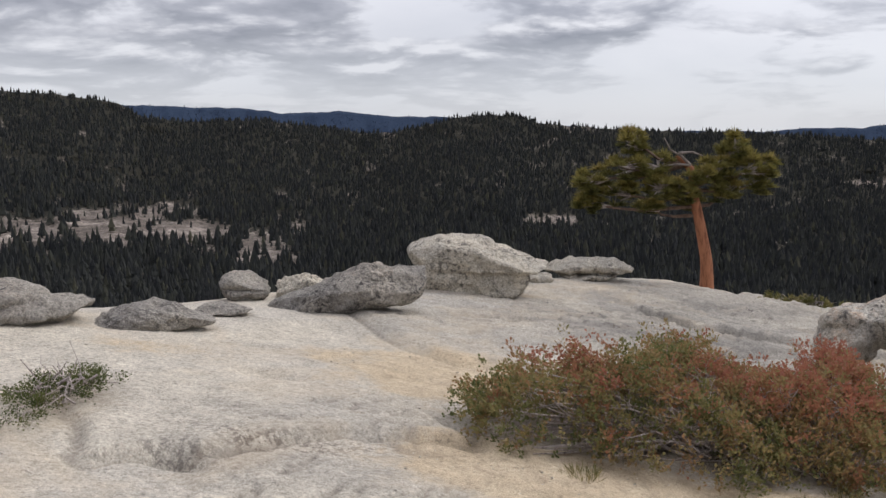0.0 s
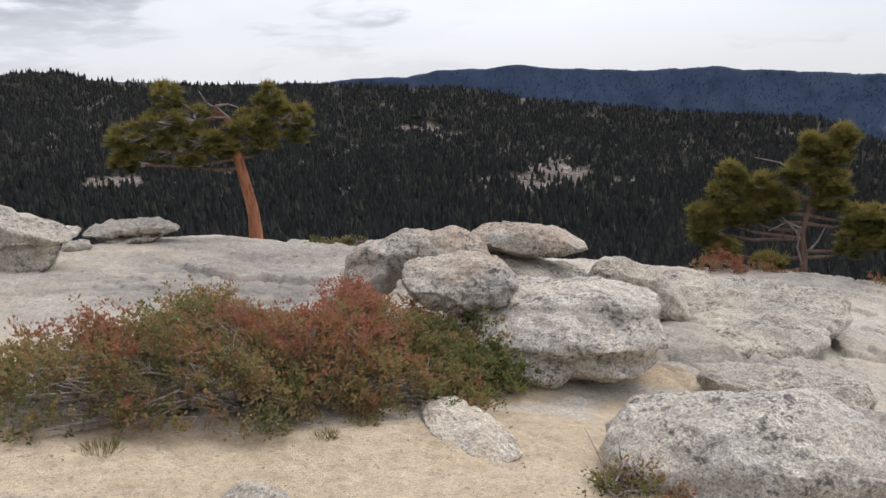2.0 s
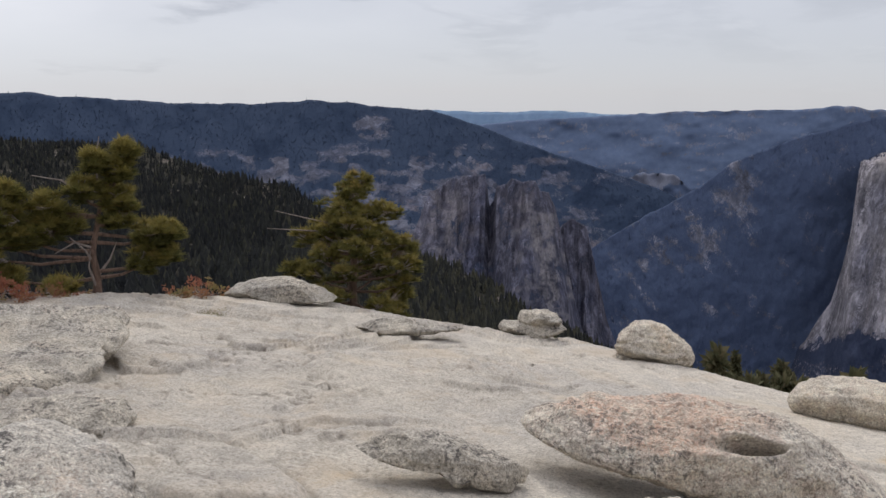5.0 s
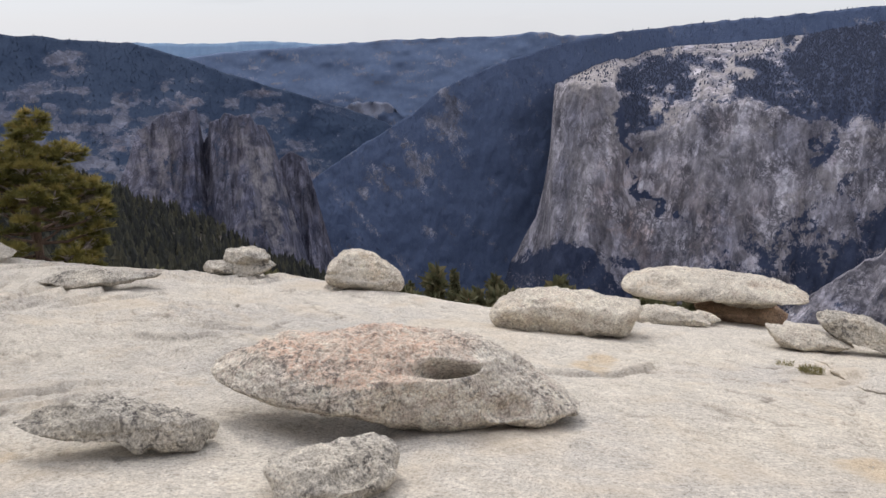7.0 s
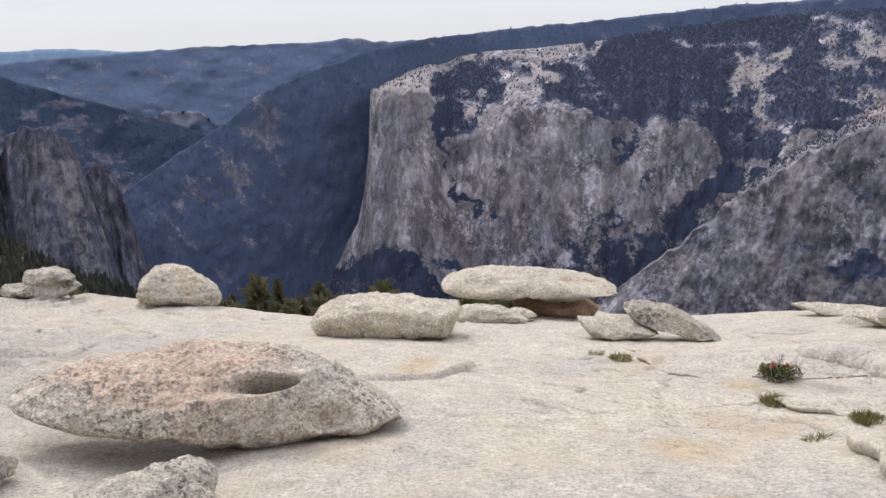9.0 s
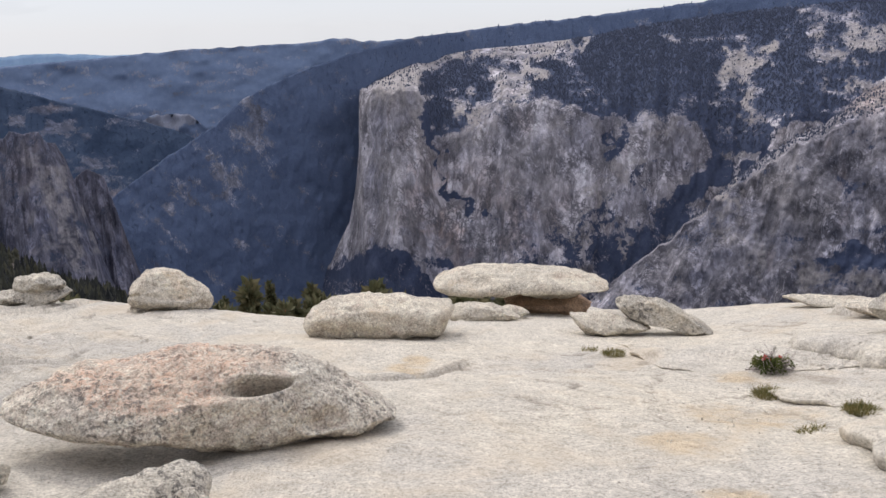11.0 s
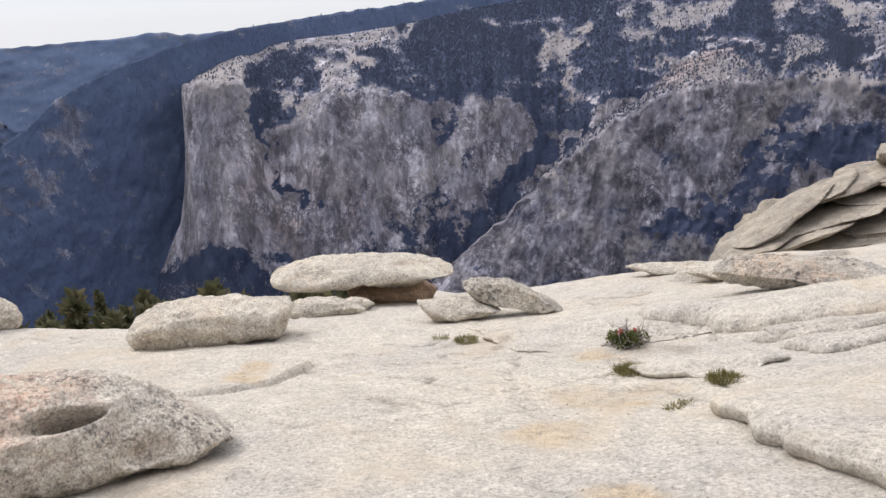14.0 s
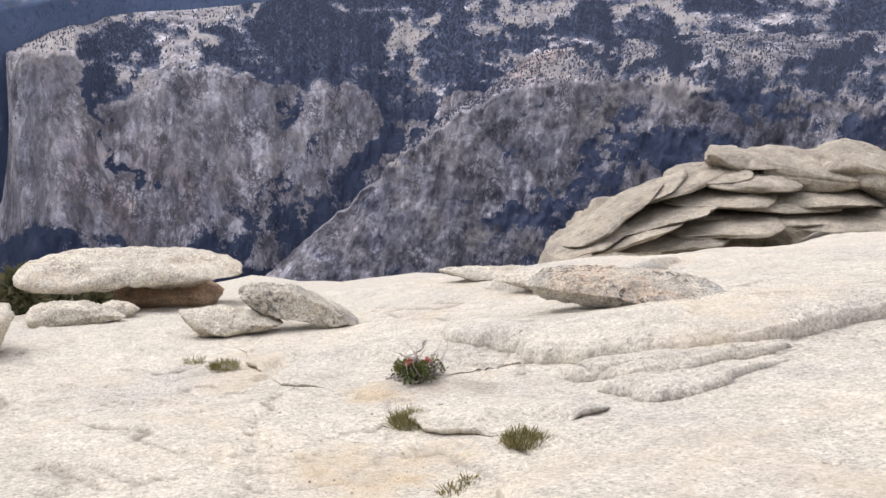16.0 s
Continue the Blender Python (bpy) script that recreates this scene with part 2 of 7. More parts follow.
def ground_material():
    """Bare granite of the dome, with gritty yellow sand in its hollows."""
    m, nt, b = material("dome_granite_and_sand", 0.94)
    v = coords(nt)
    big = noise_tex(nt, v, 0.55, 6, 0.6, 0.5)
    rock = mix_col(nt, ramp(nt, big, [(0.36, 0.0), (0.64, 1.0)]), (0.43, 0.394, 0.340), (0.505, 0.454, 0.371))
    mid = noise_tex(nt, v, 5.0, 7, 0.7, 0.3)
    rock = mix_col(nt, 0.4, rock, ramp(nt, mid, [(0.28, 0.26), (0.5, 0.52), (0.72, 0.76)]), "OVERLAY")
    rock = mix_col(nt, 0.6, rock, ramp(nt, noise_tex(nt, v, 26.0, 6, 0.75, 0.3), [(0.30, 0.24), (0.5, 0.5), (0.70, 0.76)]), "OVERLAY")
    fine = noise_tex(nt, v, 66.0, 4, 0.85)
    rock = mix_col(nt, 0.65, rock, ramp(nt, fine, [(0.30, 0.10), (0.46, 0.48), (0.56, 0.54), (0.72, 0.90)]), "OVERLAY")
    crystal = noise_tex(nt, v, 44.0, 3, 0.7)
    rock = mix_col(nt, 1.0, rock, ramp(nt, crystal, [(0.34, 0.64), (0.43, 1.06), (0.56, 1.12), (0.64, 1.26)]), "MULTIPLY")
    # grey weathered skin and lichen, by place
    skin = math_node(nt, "MULTIPLY", layer(nt, "grey"), ramp(nt, noise_tex(nt, v, 1.7, 6, 0.65), [(0.32, 0.35), (0.62, 1.0)]))
    rock = mix_col(nt, math_node(nt, "MULTIPLY", skin, 0.82), rock, mix_col(nt, crystal, (0.10, 0.092, 0.08), (0.34, 0.318, 0.285)))
    spot = ramp(nt, noise_tex(nt, v, 22.0, 5, 0.8, 0.3), [(0.53, 0.0), (0.61, 1.0)])
    zone = ramp(nt, noise_tex(nt, v, 1.1, 4, 0.6), [(0.50, 0.0), (0.62, 1.0)])
    li = math_node(nt, "MULTIPLY", spot, math_node(nt, "MULTIPLY", zone, math_node(nt, "ADD", math_node(nt, "MULTIPLY", layer(nt, "grey"), 0.8), 0.25), True))
    li = math_node(nt, "MAXIMUM", li, math_node(nt, "MULTIPLY", layer(nt, "lichen"), ramp(nt, noise_tex(nt, v, 24.0, 5, 0.75, 0.4), [(0.50, 0.0), (0.56, 0.9)])))
    rock = mix_col(nt, li, rock, (0.10, 0.085, 0.08))
    rock = mix_col(nt, ramp(nt, noise_tex(nt, v, 0.9, 5, 0.65, 0.8), [(0.50, 0.0), (0.68, 0.42)]), rock, (0.56, 0.45, 0.315))
    pits = math_node(nt, "MULTIPLY", ramp(nt, noise_tex(nt, v, 13.0, 5, 0.7, 0.6), [(0.62, 0.0), (0.70, 1.0)]), ramp(nt, noise_tex(nt, v, 0.8, 3, 0.6), [(0.45, 0.0), (0.60, 0.75)]))
    rock = mix_col(nt, pits, rock, (0.17, 0.145, 0.12))
    grit = noise_tex(nt, v, 130.0, 4, 0.85)
    sand = mix_col(nt, ramp(nt, noise_tex(nt, v, 2.2, 5, 0.6), [(0.3, 0.0), (0.7, 1.0)]), (0.47, 0.37, 0.25), (0.55, 0.45, 0.32))
    sand = mix_col(nt, 0.7, sand, ramp(nt, noise_tex(nt, v, 9.0, 7, 0.75, 0.5), [(0.32, 0.30), (0.5, 0.5), (0.68, 0.68)]), "OVERLAY")
    sand = mix_col(nt, 0.8, sand, ramp(nt, grit, [(0.3, 0.15), (0.5, 0.5), (0.7, 0.85)]), "OVERLAY")
    pebble = ramp(nt, noise_tex(nt, v, 40.0, 2, 0.5), [(0.62, 0.0), (0.67, 0.75)])
    sand = mix_col(nt, pebble, sand, (0.25, 0.20, 0.14))
    edge = math_node(nt, "ADD", layer(nt, "sand"), math_node(nt, "MULTIPLY", math_node(nt, "SUBTRACT", mid, 0.5), 0.7))
    f = ramp(nt, edge, [(0.38, 0.0), (0.62, 1.0)])
    base = mix_col(nt, f, rock, sand)
    dirt = math_node(nt, "MULTIPLY", layer(nt, "dirt"), ramp(nt, mid, [(0.3, 0.4), (0.6, 1.0)]))
    base = mix_col(nt, dirt, base, (0.16, 0.115, 0.075))
    base = mix_col(nt, math_node(nt, "MULTIPLY", layer(nt, "crack"), ramp(nt, mid, [(0.3, 0.35), (0.55, 0.9)])), base, (0.13, 0.105, 0.085))
    nt.links.new(base, b.inputs["Base Color"])
    h = math_node(nt, "ADD", math_node(nt, "MULTIPLY", mid, 0.55), math_node(nt, "ADD", math_node(nt, "MULTIPLY", fine, 0.3), math_node(nt, "MULTIPLY", crystal, 0.4)))
    bump(nt, b, h, 0.9, 0.03)
    return m


def terrain_material(name, rock_a, rock_b, wood_a, wood_b, unit, relief=0.10, grain=0.75, pale=(0.285, 0.260, 0.248), warm=(0.32, 0.245, 0.218), cells=0.5, edge_noise=2.0):
    """Far mountain side: jointed granite where 'bare' is high, woodland elsewhere; 'pale' weathered slabs, 'warm' fresh scars. unit: metres of the coarse grain."""
    m, nt, b = material(name, 0.95)
    v = coords(nt)
    b.inputs["Specular IOR Level"].default_value = 0.05
    vs = coords(nt, (1, 1, 0.38))
    n1 = noise_tex(nt, vs, 1.0 / unit, 9, 0.62, 0.6)
    n2 = noise_tex(nt, coords(nt, (1, 1, 0.75)), 13.0 / unit, 8, 0.78, 0.5)
    streak = noise_tex(nt, coords(nt, (1, 1, 0.16)), 12.0 / unit, 7, 0.72, 0.5)
    rock = mix_col(nt, ramp(nt, n1, [(0.38, 0.0), (0.60, 1.0)]), rock_a, rock_b)
    scar = math_node(nt, "ADD", math_node(nt, "MULTIPLY", layer(nt, "warm"), ramp(nt, streak, [(0.36, 0.3), (0.58, 1.0)])), ramp(nt, noise_tex(nt, vs, 1.3 / unit, 5, 0.6, 0.5), [(0.60, 0.0), (0.68, 0.25)]), True)
    rock = mix_col(nt, scar, rock, warm)
    # joint blocks, each with its own tone
    warp = nt.nodes.new("ShaderNodeVectorMath")
    warp.operation = "MULTIPLY_ADD"
    wn = node(nt, "ShaderNodeTexNoise", Scale=3.0 / unit, Detail=7.0, Roughness=0.66)
    nt.links.new(vs, wn.inputs["Vector"])
    nt.links.new(wn.outputs["Color"], warp.inputs[0])
    warp.inputs[1].default_value = (0.26 * unit, 0.26 * unit, 0.2 * unit)
    nt.links.new(vs, warp.inputs[2])
    line = nt.nodes.new("ShaderNodeTexVoronoi")
    line.feature = "DISTANCE_TO_EDGE"
    line.inputs["Scale"].default_value = 2.3 / unit
    nt.links.new(warp.outputs[0], line.inputs["Vector"])
    joint = math_node(nt, "MULTIPLY", ramp(nt, line.outputs["Distance"], [(0.0, 0.6), (0.03, 0.0)]), ramp(nt, n1, [(0.44, 1.0), (0.56, 0.0)]))
    rock = mix_col(nt, joint, rock, tuple(0.42 * c for c in rock_a))
    for size in (2.3, 5.0, 11.0):
        vor = nt.nodes.new("ShaderNodeTexVoronoi")
        vor.inputs["Scale"].default_value = size / unit
        nt.links.new(warp.outputs[0], vor.inputs["Vector"])
        cell = nt.nodes.new("ShaderNodeSeparateColor")
        nt.links.new(vor.outputs["Color"], cell.inputs[0])
        rock = mix_col(nt, cells, rock, ramp(nt, cell.outputs[0], [(0.0, 0.24), (0.5, 0.48), (1.0, 0.76)]), "OVERLAY")
    rock = mix_col(nt, 0.36 * grain, rock, ramp(nt, streak, [(0.34, 0.26), (0.5, 0.5), (0.64, 0.72)]), "OVERLAY")
    # buttresses and slabs, then long dark fractures, upright and slanting
    slab = noise_tex(nt, coords(nt, (1, 1, 0.45)), 2.3 / unit, 7, 0.60, 0.9)
    tone = ramp(nt, slab, [(0.36, 0.25), (0.42, 0.37), (0.445, 0.46), (0.50, 0.50), (0.525, 0.60), (0.58, 0.68), (0.60, 0.84)])
    rock = mix_col(nt, min(1.0, 0.55 * grain), rock, tone, "OVERLAY")
    frac = None
    for stretch, turned, size in (((1, 1, 0.22), (0, 0, 0), 3.4), ((1, 1, 0.28), (0.75, 0.1, 0), 4.6), ((1, 1, 0.5), (-0.7, 0, 0), 8.5)):
        mp = nt.nodes.new("ShaderNodeMapping")
        mp.inputs["Rotation"].default_value = turned
        nt.links.new(v, mp.inputs[0])
        sc = nt.nodes.new("ShaderNodeMapping")
        sc.inputs["Scale"].default_value = stretch
        nt.links.new(mp.outputs[0], sc.inputs[0])
        n = noise_tex(nt, sc.outputs[0], size / unit, 5, 0.6, 0.5)
        one = ramp(nt, math_node(nt, "ABSOLUTE", math_node(nt, "SUBTRACT", n, 0.5)), [(0.0, 1.0), (0.018, 0.8), (0.034, 0.0)])
        frac = one if frac is None else math_node(nt, "MAXIMUM", frac, one)
    frac = math_node(nt, "MULTIPLY", frac, ramp(nt, noise_tex(nt, v, 2.0 / unit, 3, 0.6), [(0.38, 0.15), (0.6, 0.95)]))
    rock = mix_col(nt, math_node(nt, "MULTIPLY", frac, min(1.0, grain)), rock, tuple(0.36 * c for c in rock_a))
    light = math_node(nt, "MULTIPLY", layer(nt, "pale"), ramp(nt, n2, [(0.38, 0.45), (0.54, 1.0)]))
    rock = mix_col(nt, light, rock, pale)
    rock = mix_col(nt, 0.42 * grain, rock, ramp(nt, n2, [(0.34, 0.12), (0.47, 0.50), (0.64, 0.82)]), "OVERLAY")
    wood = mix_col(nt, ramp(nt, noise_tex(nt, v, 12.0 / unit, 5, 0.7), [(0.38, 0.0), (0.62, 1.0)]), wood_a, wood_b)
    ragged = math_node(nt, "ADD", math_node(nt, "MULTIPLY", noise_tex(nt, coords(nt, (1, 1, 0.7)), 9.0 / unit, 6, 0.7, 0.4), 0.45), math_node(nt, "MULTIPLY", noise_tex(nt, coords(nt, (1, 1, 0.6)), 30.0 / unit, 4, 0.7), 0.55))
    edge = math_node(nt, "ADD", layer(nt, "bare"), math_node(nt, "MULTIPLY", math_node(nt, "SUBTRACT", ragged, 0.5), edge_noise * 1.25))
    base = mix_col(nt, ramp(nt, edge, [(0.40, 0.0), (0.58, 1.0)]), wood, rock)
    nt.links.new(base, b.inputs["Base Color"])
    bump(nt, b, math_node(nt, "ADD", math_node(nt, "ADD", math_node(nt, "MULTIPLY", streak, 0.4), math_node(nt, "MULTIPLY", n2, 0.3)), math_node(nt, "MULTIPLY", slab, 1.2)), 0.9, unit * relief)
    return m


def leaf_material(name, colours, rough=0.6, trans=0.25):
    """Leaves or needles: colour by the 'tint' layer, a little light through them."""
    m, nt, b = material(name, rough)
    c = ramp(nt, layer(nt, "tint"), [(i / (len(colours) - 1), k) for i, k in enumerate(colours)])
    nt.links.new(c, b.inputs["Base Color"])
    tr = nt.nodes.new("ShaderNodeBsdfTranslucent")
    nt.links.new(c, tr.inputs["Color"])
    ms = nt.nodes.new("ShaderNodeMixShader")
    ms.inputs[0].default_value = trans
    out = nt.nodes["Material Output"]
    nt.links.new(b.outputs[0], ms.inputs[1])
    nt.links.new(tr.outputs[0], ms.inputs[2])
    nt.links.new(ms.outputs[0], out.inputs[0])
    return m


def bark_material(name, a, c, scale=14.0):
    m, nt, b = material(name, 0.9)
    v = coords(nt, (1, 1, 0.22))
    n = noise_tex(nt, v, scale, 6, 0.7, 0.4)
    nt.links.new(ramp(nt, n, [(0.32, a), (0.5, c), (0.7, tuple(min(1, 1.35 * x) for x in c))]), b.inputs["Base Color"])
    bump(nt, b, n, 0.9, 0.02)
    return m


GROUND = ground_material()
FOREST_FLOOR = terrain_material("forest_floor_and_granite", (0.165, 0.138, 0.118), (0.30, 0.257, 0.222), (0.030, 0.030, 0.024), (0.05, 0.046, 0.036), 60.0)
# ridge rock and woods: blue of the haze mixed into the base colours
RIDGE = terrain_material("hazed_wooded_ridge", (0.080, 0.090, 0.128), (0.132, 0.136, 0.168), (0.031, 0.047, 0.080), (0.039, 0.057, 0.094), 130.0, 0.01, 0.45, cells=0.3)
# great cliffs: dark tones lifted and blued in the colour, for haze
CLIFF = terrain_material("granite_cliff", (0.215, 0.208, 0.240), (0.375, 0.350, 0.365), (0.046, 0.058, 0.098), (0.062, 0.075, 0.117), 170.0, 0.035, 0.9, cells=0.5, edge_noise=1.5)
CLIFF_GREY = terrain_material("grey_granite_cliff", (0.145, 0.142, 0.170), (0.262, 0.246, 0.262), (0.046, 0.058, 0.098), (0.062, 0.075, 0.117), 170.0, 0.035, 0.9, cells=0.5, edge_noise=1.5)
# valley wall: base colours lightened and blued to stand for the haze between
CLIFF_HAZED = terrain_material("hazed_wall_cliff", (0.150, 0.160, 0.205), (0.245, 0.245, 0.280), (0.078, 0.105, 0.172), (0.092, 0.120, 0.190), 150.0, 0.04, 0.7, cells=0.3)
# spires: granite colour darkened for their shaded faces, then blued for haze
CLIFF_SHADE = terrain_material("shaded_spire_granite", (0.090, 0.094, 0.132), (0.152, 0.147, 0.178), (0.048, 0.060, 0.095), (0.058, 0.071, 0.106), 110.0, 0.05, 0.7, (0.29, 0.268, 0.268), (0.165, 0.132, 0.130), 0.45)
# far hills: distance haze painted as pale blue base colours
HILLS = terrain_material("hazed_wooded_hills", (0.18, 0.20, 0.26), (0.23, 0.24, 0.285), (0.118, 0.158, 0.245), (0.140, 0.182, 0.268), 300.0, 0.0, 0.3, (0.34, 0.32, 0.32), cells=0.2)
HAZE_HILLS = terrain_material("hazed_farthest_hills", (0.27, 0.37, 0.50), (0.30, 0.40, 0.52), (0.25, 0.36, 0.50), (0.29, 0.40, 0.53), 500.0, 0.0, 0.2)
# conifer greens greyed a little in the palette, for haze over the slopes
CONIFER = leaf_material("conifer_green", [(0.018, 0.019, 0.021), (0.027, 0.029, 0.028), (0.042, 0.044, 0.035), (0.092, 0.084, 0.052)], 0.9, 0.05)
FIR_GREEN = leaf_material("fir_green", [(0.035, 0.042, 0.024), (0.065, 0.072, 0.036), (0.11, 0.11, 0.055), (0.16, 0.14, 0.075)], 0.8, 0.2)
# farther conifers: bluer palettes that carry the haze of their distance
CONIFER_FAR = leaf_material("far_conifer_hazed", [(0.058, 0.069, 0.106), (0.068, 0.080, 0.118), (0.080, 0.092, 0.130)], 0.9, 0.05)
WALL_CONIFER = leaf_material("wall_conifer_hazed", [(0.080, 0.110, 0.180), (0.092, 0.122, 0.195), (0.106, 0.136, 0.208)], 0.9, 0.05)
RIDGE_CONIFER = leaf_material("ridge_conifer_hazed", [(0.031, 0.047, 0.082), (0.037, 0.054, 0.092), (0.044, 0.062, 0.101)], 0.9, 0.05)
NEEDLES = leaf_material("pine_needles", [(0.070, 0.074, 0.024), (0.155, 0.145, 0.042), (0.26, 0.215, 0.062), (0.35, 0.26, 0.09)], 0.55, 0.4)
LIMB_BARK = bark_material("grey_brown_limb_bark", (0.05, 0.032, 0.024), (0.15, 0.10, 0.075), 24.0)
PINE_BARK = bark_material("orange_pine_bark", (0.13, 0.05, 0.028), (0.33, 0.14, 0.075), 16.0)
DEAD_WOOD = bark_material("weathered_dead_wood", (0.10, 0.085, 0.075), (0.24, 0.20, 0.175), 22.0)
TWIG = bark_material("grey_twig_bark", (0.17, 0.13, 0.12), (0.42, 0.36, 0.33), 40.0)
BUSH_LEAF = leaf_material("russet_and_green_leaf", [(0.11, 0.128, 0.046), (0.215, 0.205, 0.080), (0.32, 0.235, 0.105), (0.36, 0.175, 0.098), (0.37, 0.145, 0.095)], 0.5, 0.45)
GREEN_LEAF = leaf_material("low_green_leaf", [(0.055, 0.075, 0.022), (0.12, 0.135, 0.042), (0.22, 0.205, 0.075)], 0.55, 0.4)
PETAL = leaf_material("red_petal", [(0.45, 0.05, 0.05), (0.60, 0.14, 0.10)], 0.5, 0.3)
DRY_GRASS = leaf_material("dry_grass_blade", [(0.10, 0.10, 0.03), (0.19, 0.17, 0.06), (0.33, 0.26, 0.12)], 0.6, 0.2)


# ---- the dome's bedrock ----
RIM = [(-14, 2), (-6.5, 5.2), (-3.3, 7.6), (-1.9, 9.6), (0.2, 11.8), (1.6, 13.4), (3.4, 14.3), (4.9, 13.0), (7.2, 11.6), (10.2, 10.8), (12.6, 10.3),
       (14.9, 8.1), (15.1, 5.6), (16.2, 4.1), (14.9, 1.9), (14.4, 0.5), (15.4, -1.0), (16.3, -3.4), (15.0, -5.2), (14.6, -7.2), (14.8, -10.4), (16.5, -14.5), (22, -24), (8, -40), (-20, -36), (-26, -10)]


def poly_distance(x, y, poly):
    """Signed distance to a closed polygon: minus inside."""
    best = np.full(x.shape, 1e9)
    inside = np.zeros(x.shape, bool)
    n = len(poly)
    for i in range(n):
        (ax, ay), (bx, by) = poly[i], poly[(i + 1) % n]
        dx, dy = bx - ax, by - ay
        t = np.clip(((x - ax) * dx + (y - ay) * dy) / (dx * dx + dy * dy), 0, 1)
        best = np.minimum(best, np.hypot(x - ax - t * dx, y - ay - t * dy))
        if ay != by:
            cross = ((ay > y) != (by > y)) & (x < (bx - ax) * (y - ay) / (by - ay) + ax)
            inside ^= cross
    return np.where(inside, -best, best)


def bed(x, y):
    """The dome's large form: it falls away to the valley side and levels out to the other."""
    s = np.log1p(np.exp(np.clip((-y - 4.5) / 0.7, -30, 30))) * 0.7
    xs, ys = np.clip(x, -9, 19), np.clip(y, -14, 16)
    z = -0.16995 * xs - 0.03529 * ys - 0.00121 * xs ** 2 + 0.00676 * xs * ys - 0.00045 * ys ** 2
    return z + 0.6 * (1 - np.exp(-s / 3))


# ledges: corner points, rise, width of the edge, how far the rise fades inwards (0: not)
LEDGES = [
    ([(-2.15, 4.95), (-1.75, 4.55), (-1.62, 4.1), (-1.2, 4.42), (-0.55, 4.95), (0.2, 5.0), (-0.2, 5.7), (-1.0, 6.0), (-1.9, 5.7)], 0.055, 0.12, 0.9),
    ([(-0.35, 7.4), (0.1, 7.0), (0.9, 7.1), (1.5, 7.9), (2.6, 8.6), (4.6, 9.6), (4.9, 12.3), (3.0, 13.2), (0.8, 12.2), (-0.4, 10.4), (-0.9, 8.6)], 0.05, 0.25, 0.0),
    ([(2.6, 9.6), (3.6, 9.4), (4.5, 10.2), (4.4, 11.6), (3.0, 11.9), (2.2, 10.8)], 0.06, 0.06, 0.9),
    ([(4.95, 3.05), (5.4, 2.6), (5.9, 3.0), (6.3, 3.9), (6.6, 5.4), (6.1, 6.6), (5.2, 5.6), (4.9, 4.2)], 0.10, 0.22, 0.0),
    ([(5.2, 6.2), (6.2, 5.9), (7.2, 6.8), (9.2, 8.6), (8.8, 9.8), (7.4, 9.4), (5.8, 7.8)], 0.09, 0.30, 0.0),
    ([(9.3, -0.5), (10.2, -1.2), (11.2, -0.9), (11.6, 0.6), (10.6, 1.6), (9.6, 0.9)], 0.05, 0.07, 0.8),
    ([(11.0, -6.4), (12.4, -6.0), (13.6, -7.4), (13.8, -9.0), (12.2, -8.6)], 0.12, 0.12, 0.8),
]
# hollows: x, y, radii, depth
HOLLOWS = [(-1.12, 6.0, 0.22, 0.12, 0.07), (0.55, 9.0, 0.35, 0.16, 0.06), (7.6, -2.9, 1.1, 0.8, 0.05), (8.6, -3.0, 0.9, 0.8, 0.05), (9.75, -0.7, 0.35, 0.2, 0.03),
           (-1.3, 4.25, 0.16, 0.10, 0.08), (4.6, 5.0, 1.2, 0.7, 0.05), (0.9, 4.3, 1.6, 0.7, 0.04), (7.2, 1.1, 0.9, 0.45, 0.10)]
# sand: x, y, radii, strength
SAND = [(0.6, 4.7, 1.1, 0.6, 1.0), (2.0, 4.3, 1.5, 0.75, 1.2), (3.2, 4.5, 0.9, 0.7, 1.1), (0.0, 6.6, 0.9, 0.9, 0.9), (-0.6, 6.9, 0.9, 0.5, 0.6), (4.6, 4.8, 0.7, 0.55, 1.2),
        (5.1, 5.9, 0.5, 0.7, 0.9), (3.2, 5.5, 1.2, 0.35, 0.8), (2.6, 3.4, 1.0, 0.6, 0.8), (7.6, -2.75, 0.75, 0.45, 0.58), (6.85, -2.15, 0.42, 0.42, 0.68), (5.75, -1.95, 0.3, 0.25, 0.62), (10.3, -0.75, 0.5, 0.2, 0.7), (-2.0, 6.4, 1.0, 0.4, 0.5),
        (7.45, -3.0, 0.55, 0.8, 0.56), (9.0, -3.35, 0.5, 0.35, 0.6), (9.9, -0.6, 0.5, 0.25, 0.65), (6.2, 2.9, 0.35, 0.2, 0.5)]
GREY = [(2.4, 9.4, 2.8, 2.2, 1.2), (3.2, 11.6, 2.6, 1.6, 1.1), (6.3, 6.5, 2.2, 2.4, 0.55), (7.6, 8.3, 2.6, 1.6, 0.5), (5.7, 3.7, 0.9, 1.0, 0.5), (-0.9, 4.3, 0.8, 0.35, 0.5), (10.5, 9.4, 2.2, 1.0, 0.5), (8.8, 5.4, 2.0, 1.6, 0.4), (11.5, 6.5, 3.0, 2.4, 0.4), (7.4, 3.8, 2.0, 1.6, 0.42), (9.6, 2.8, 2.4, 1.6, 0.4), (0.6, 8.4, 1.6, 1.2, 0.7), (-0.6, 5.2, 1.0, 0.6, 0.35)]
DIRT = [(1.9, 5.7, 1.7, 0.7, 0.85), (3.4, 6.1, 0.7, 0.5, 0.8), (-2.1, 4.9, 0.3, 0.4, 0.6), (9.05, -3.75, 0.3, 0.2, 0.5), (8.75, -3.95, 0.25, 0.12, 0.5)]


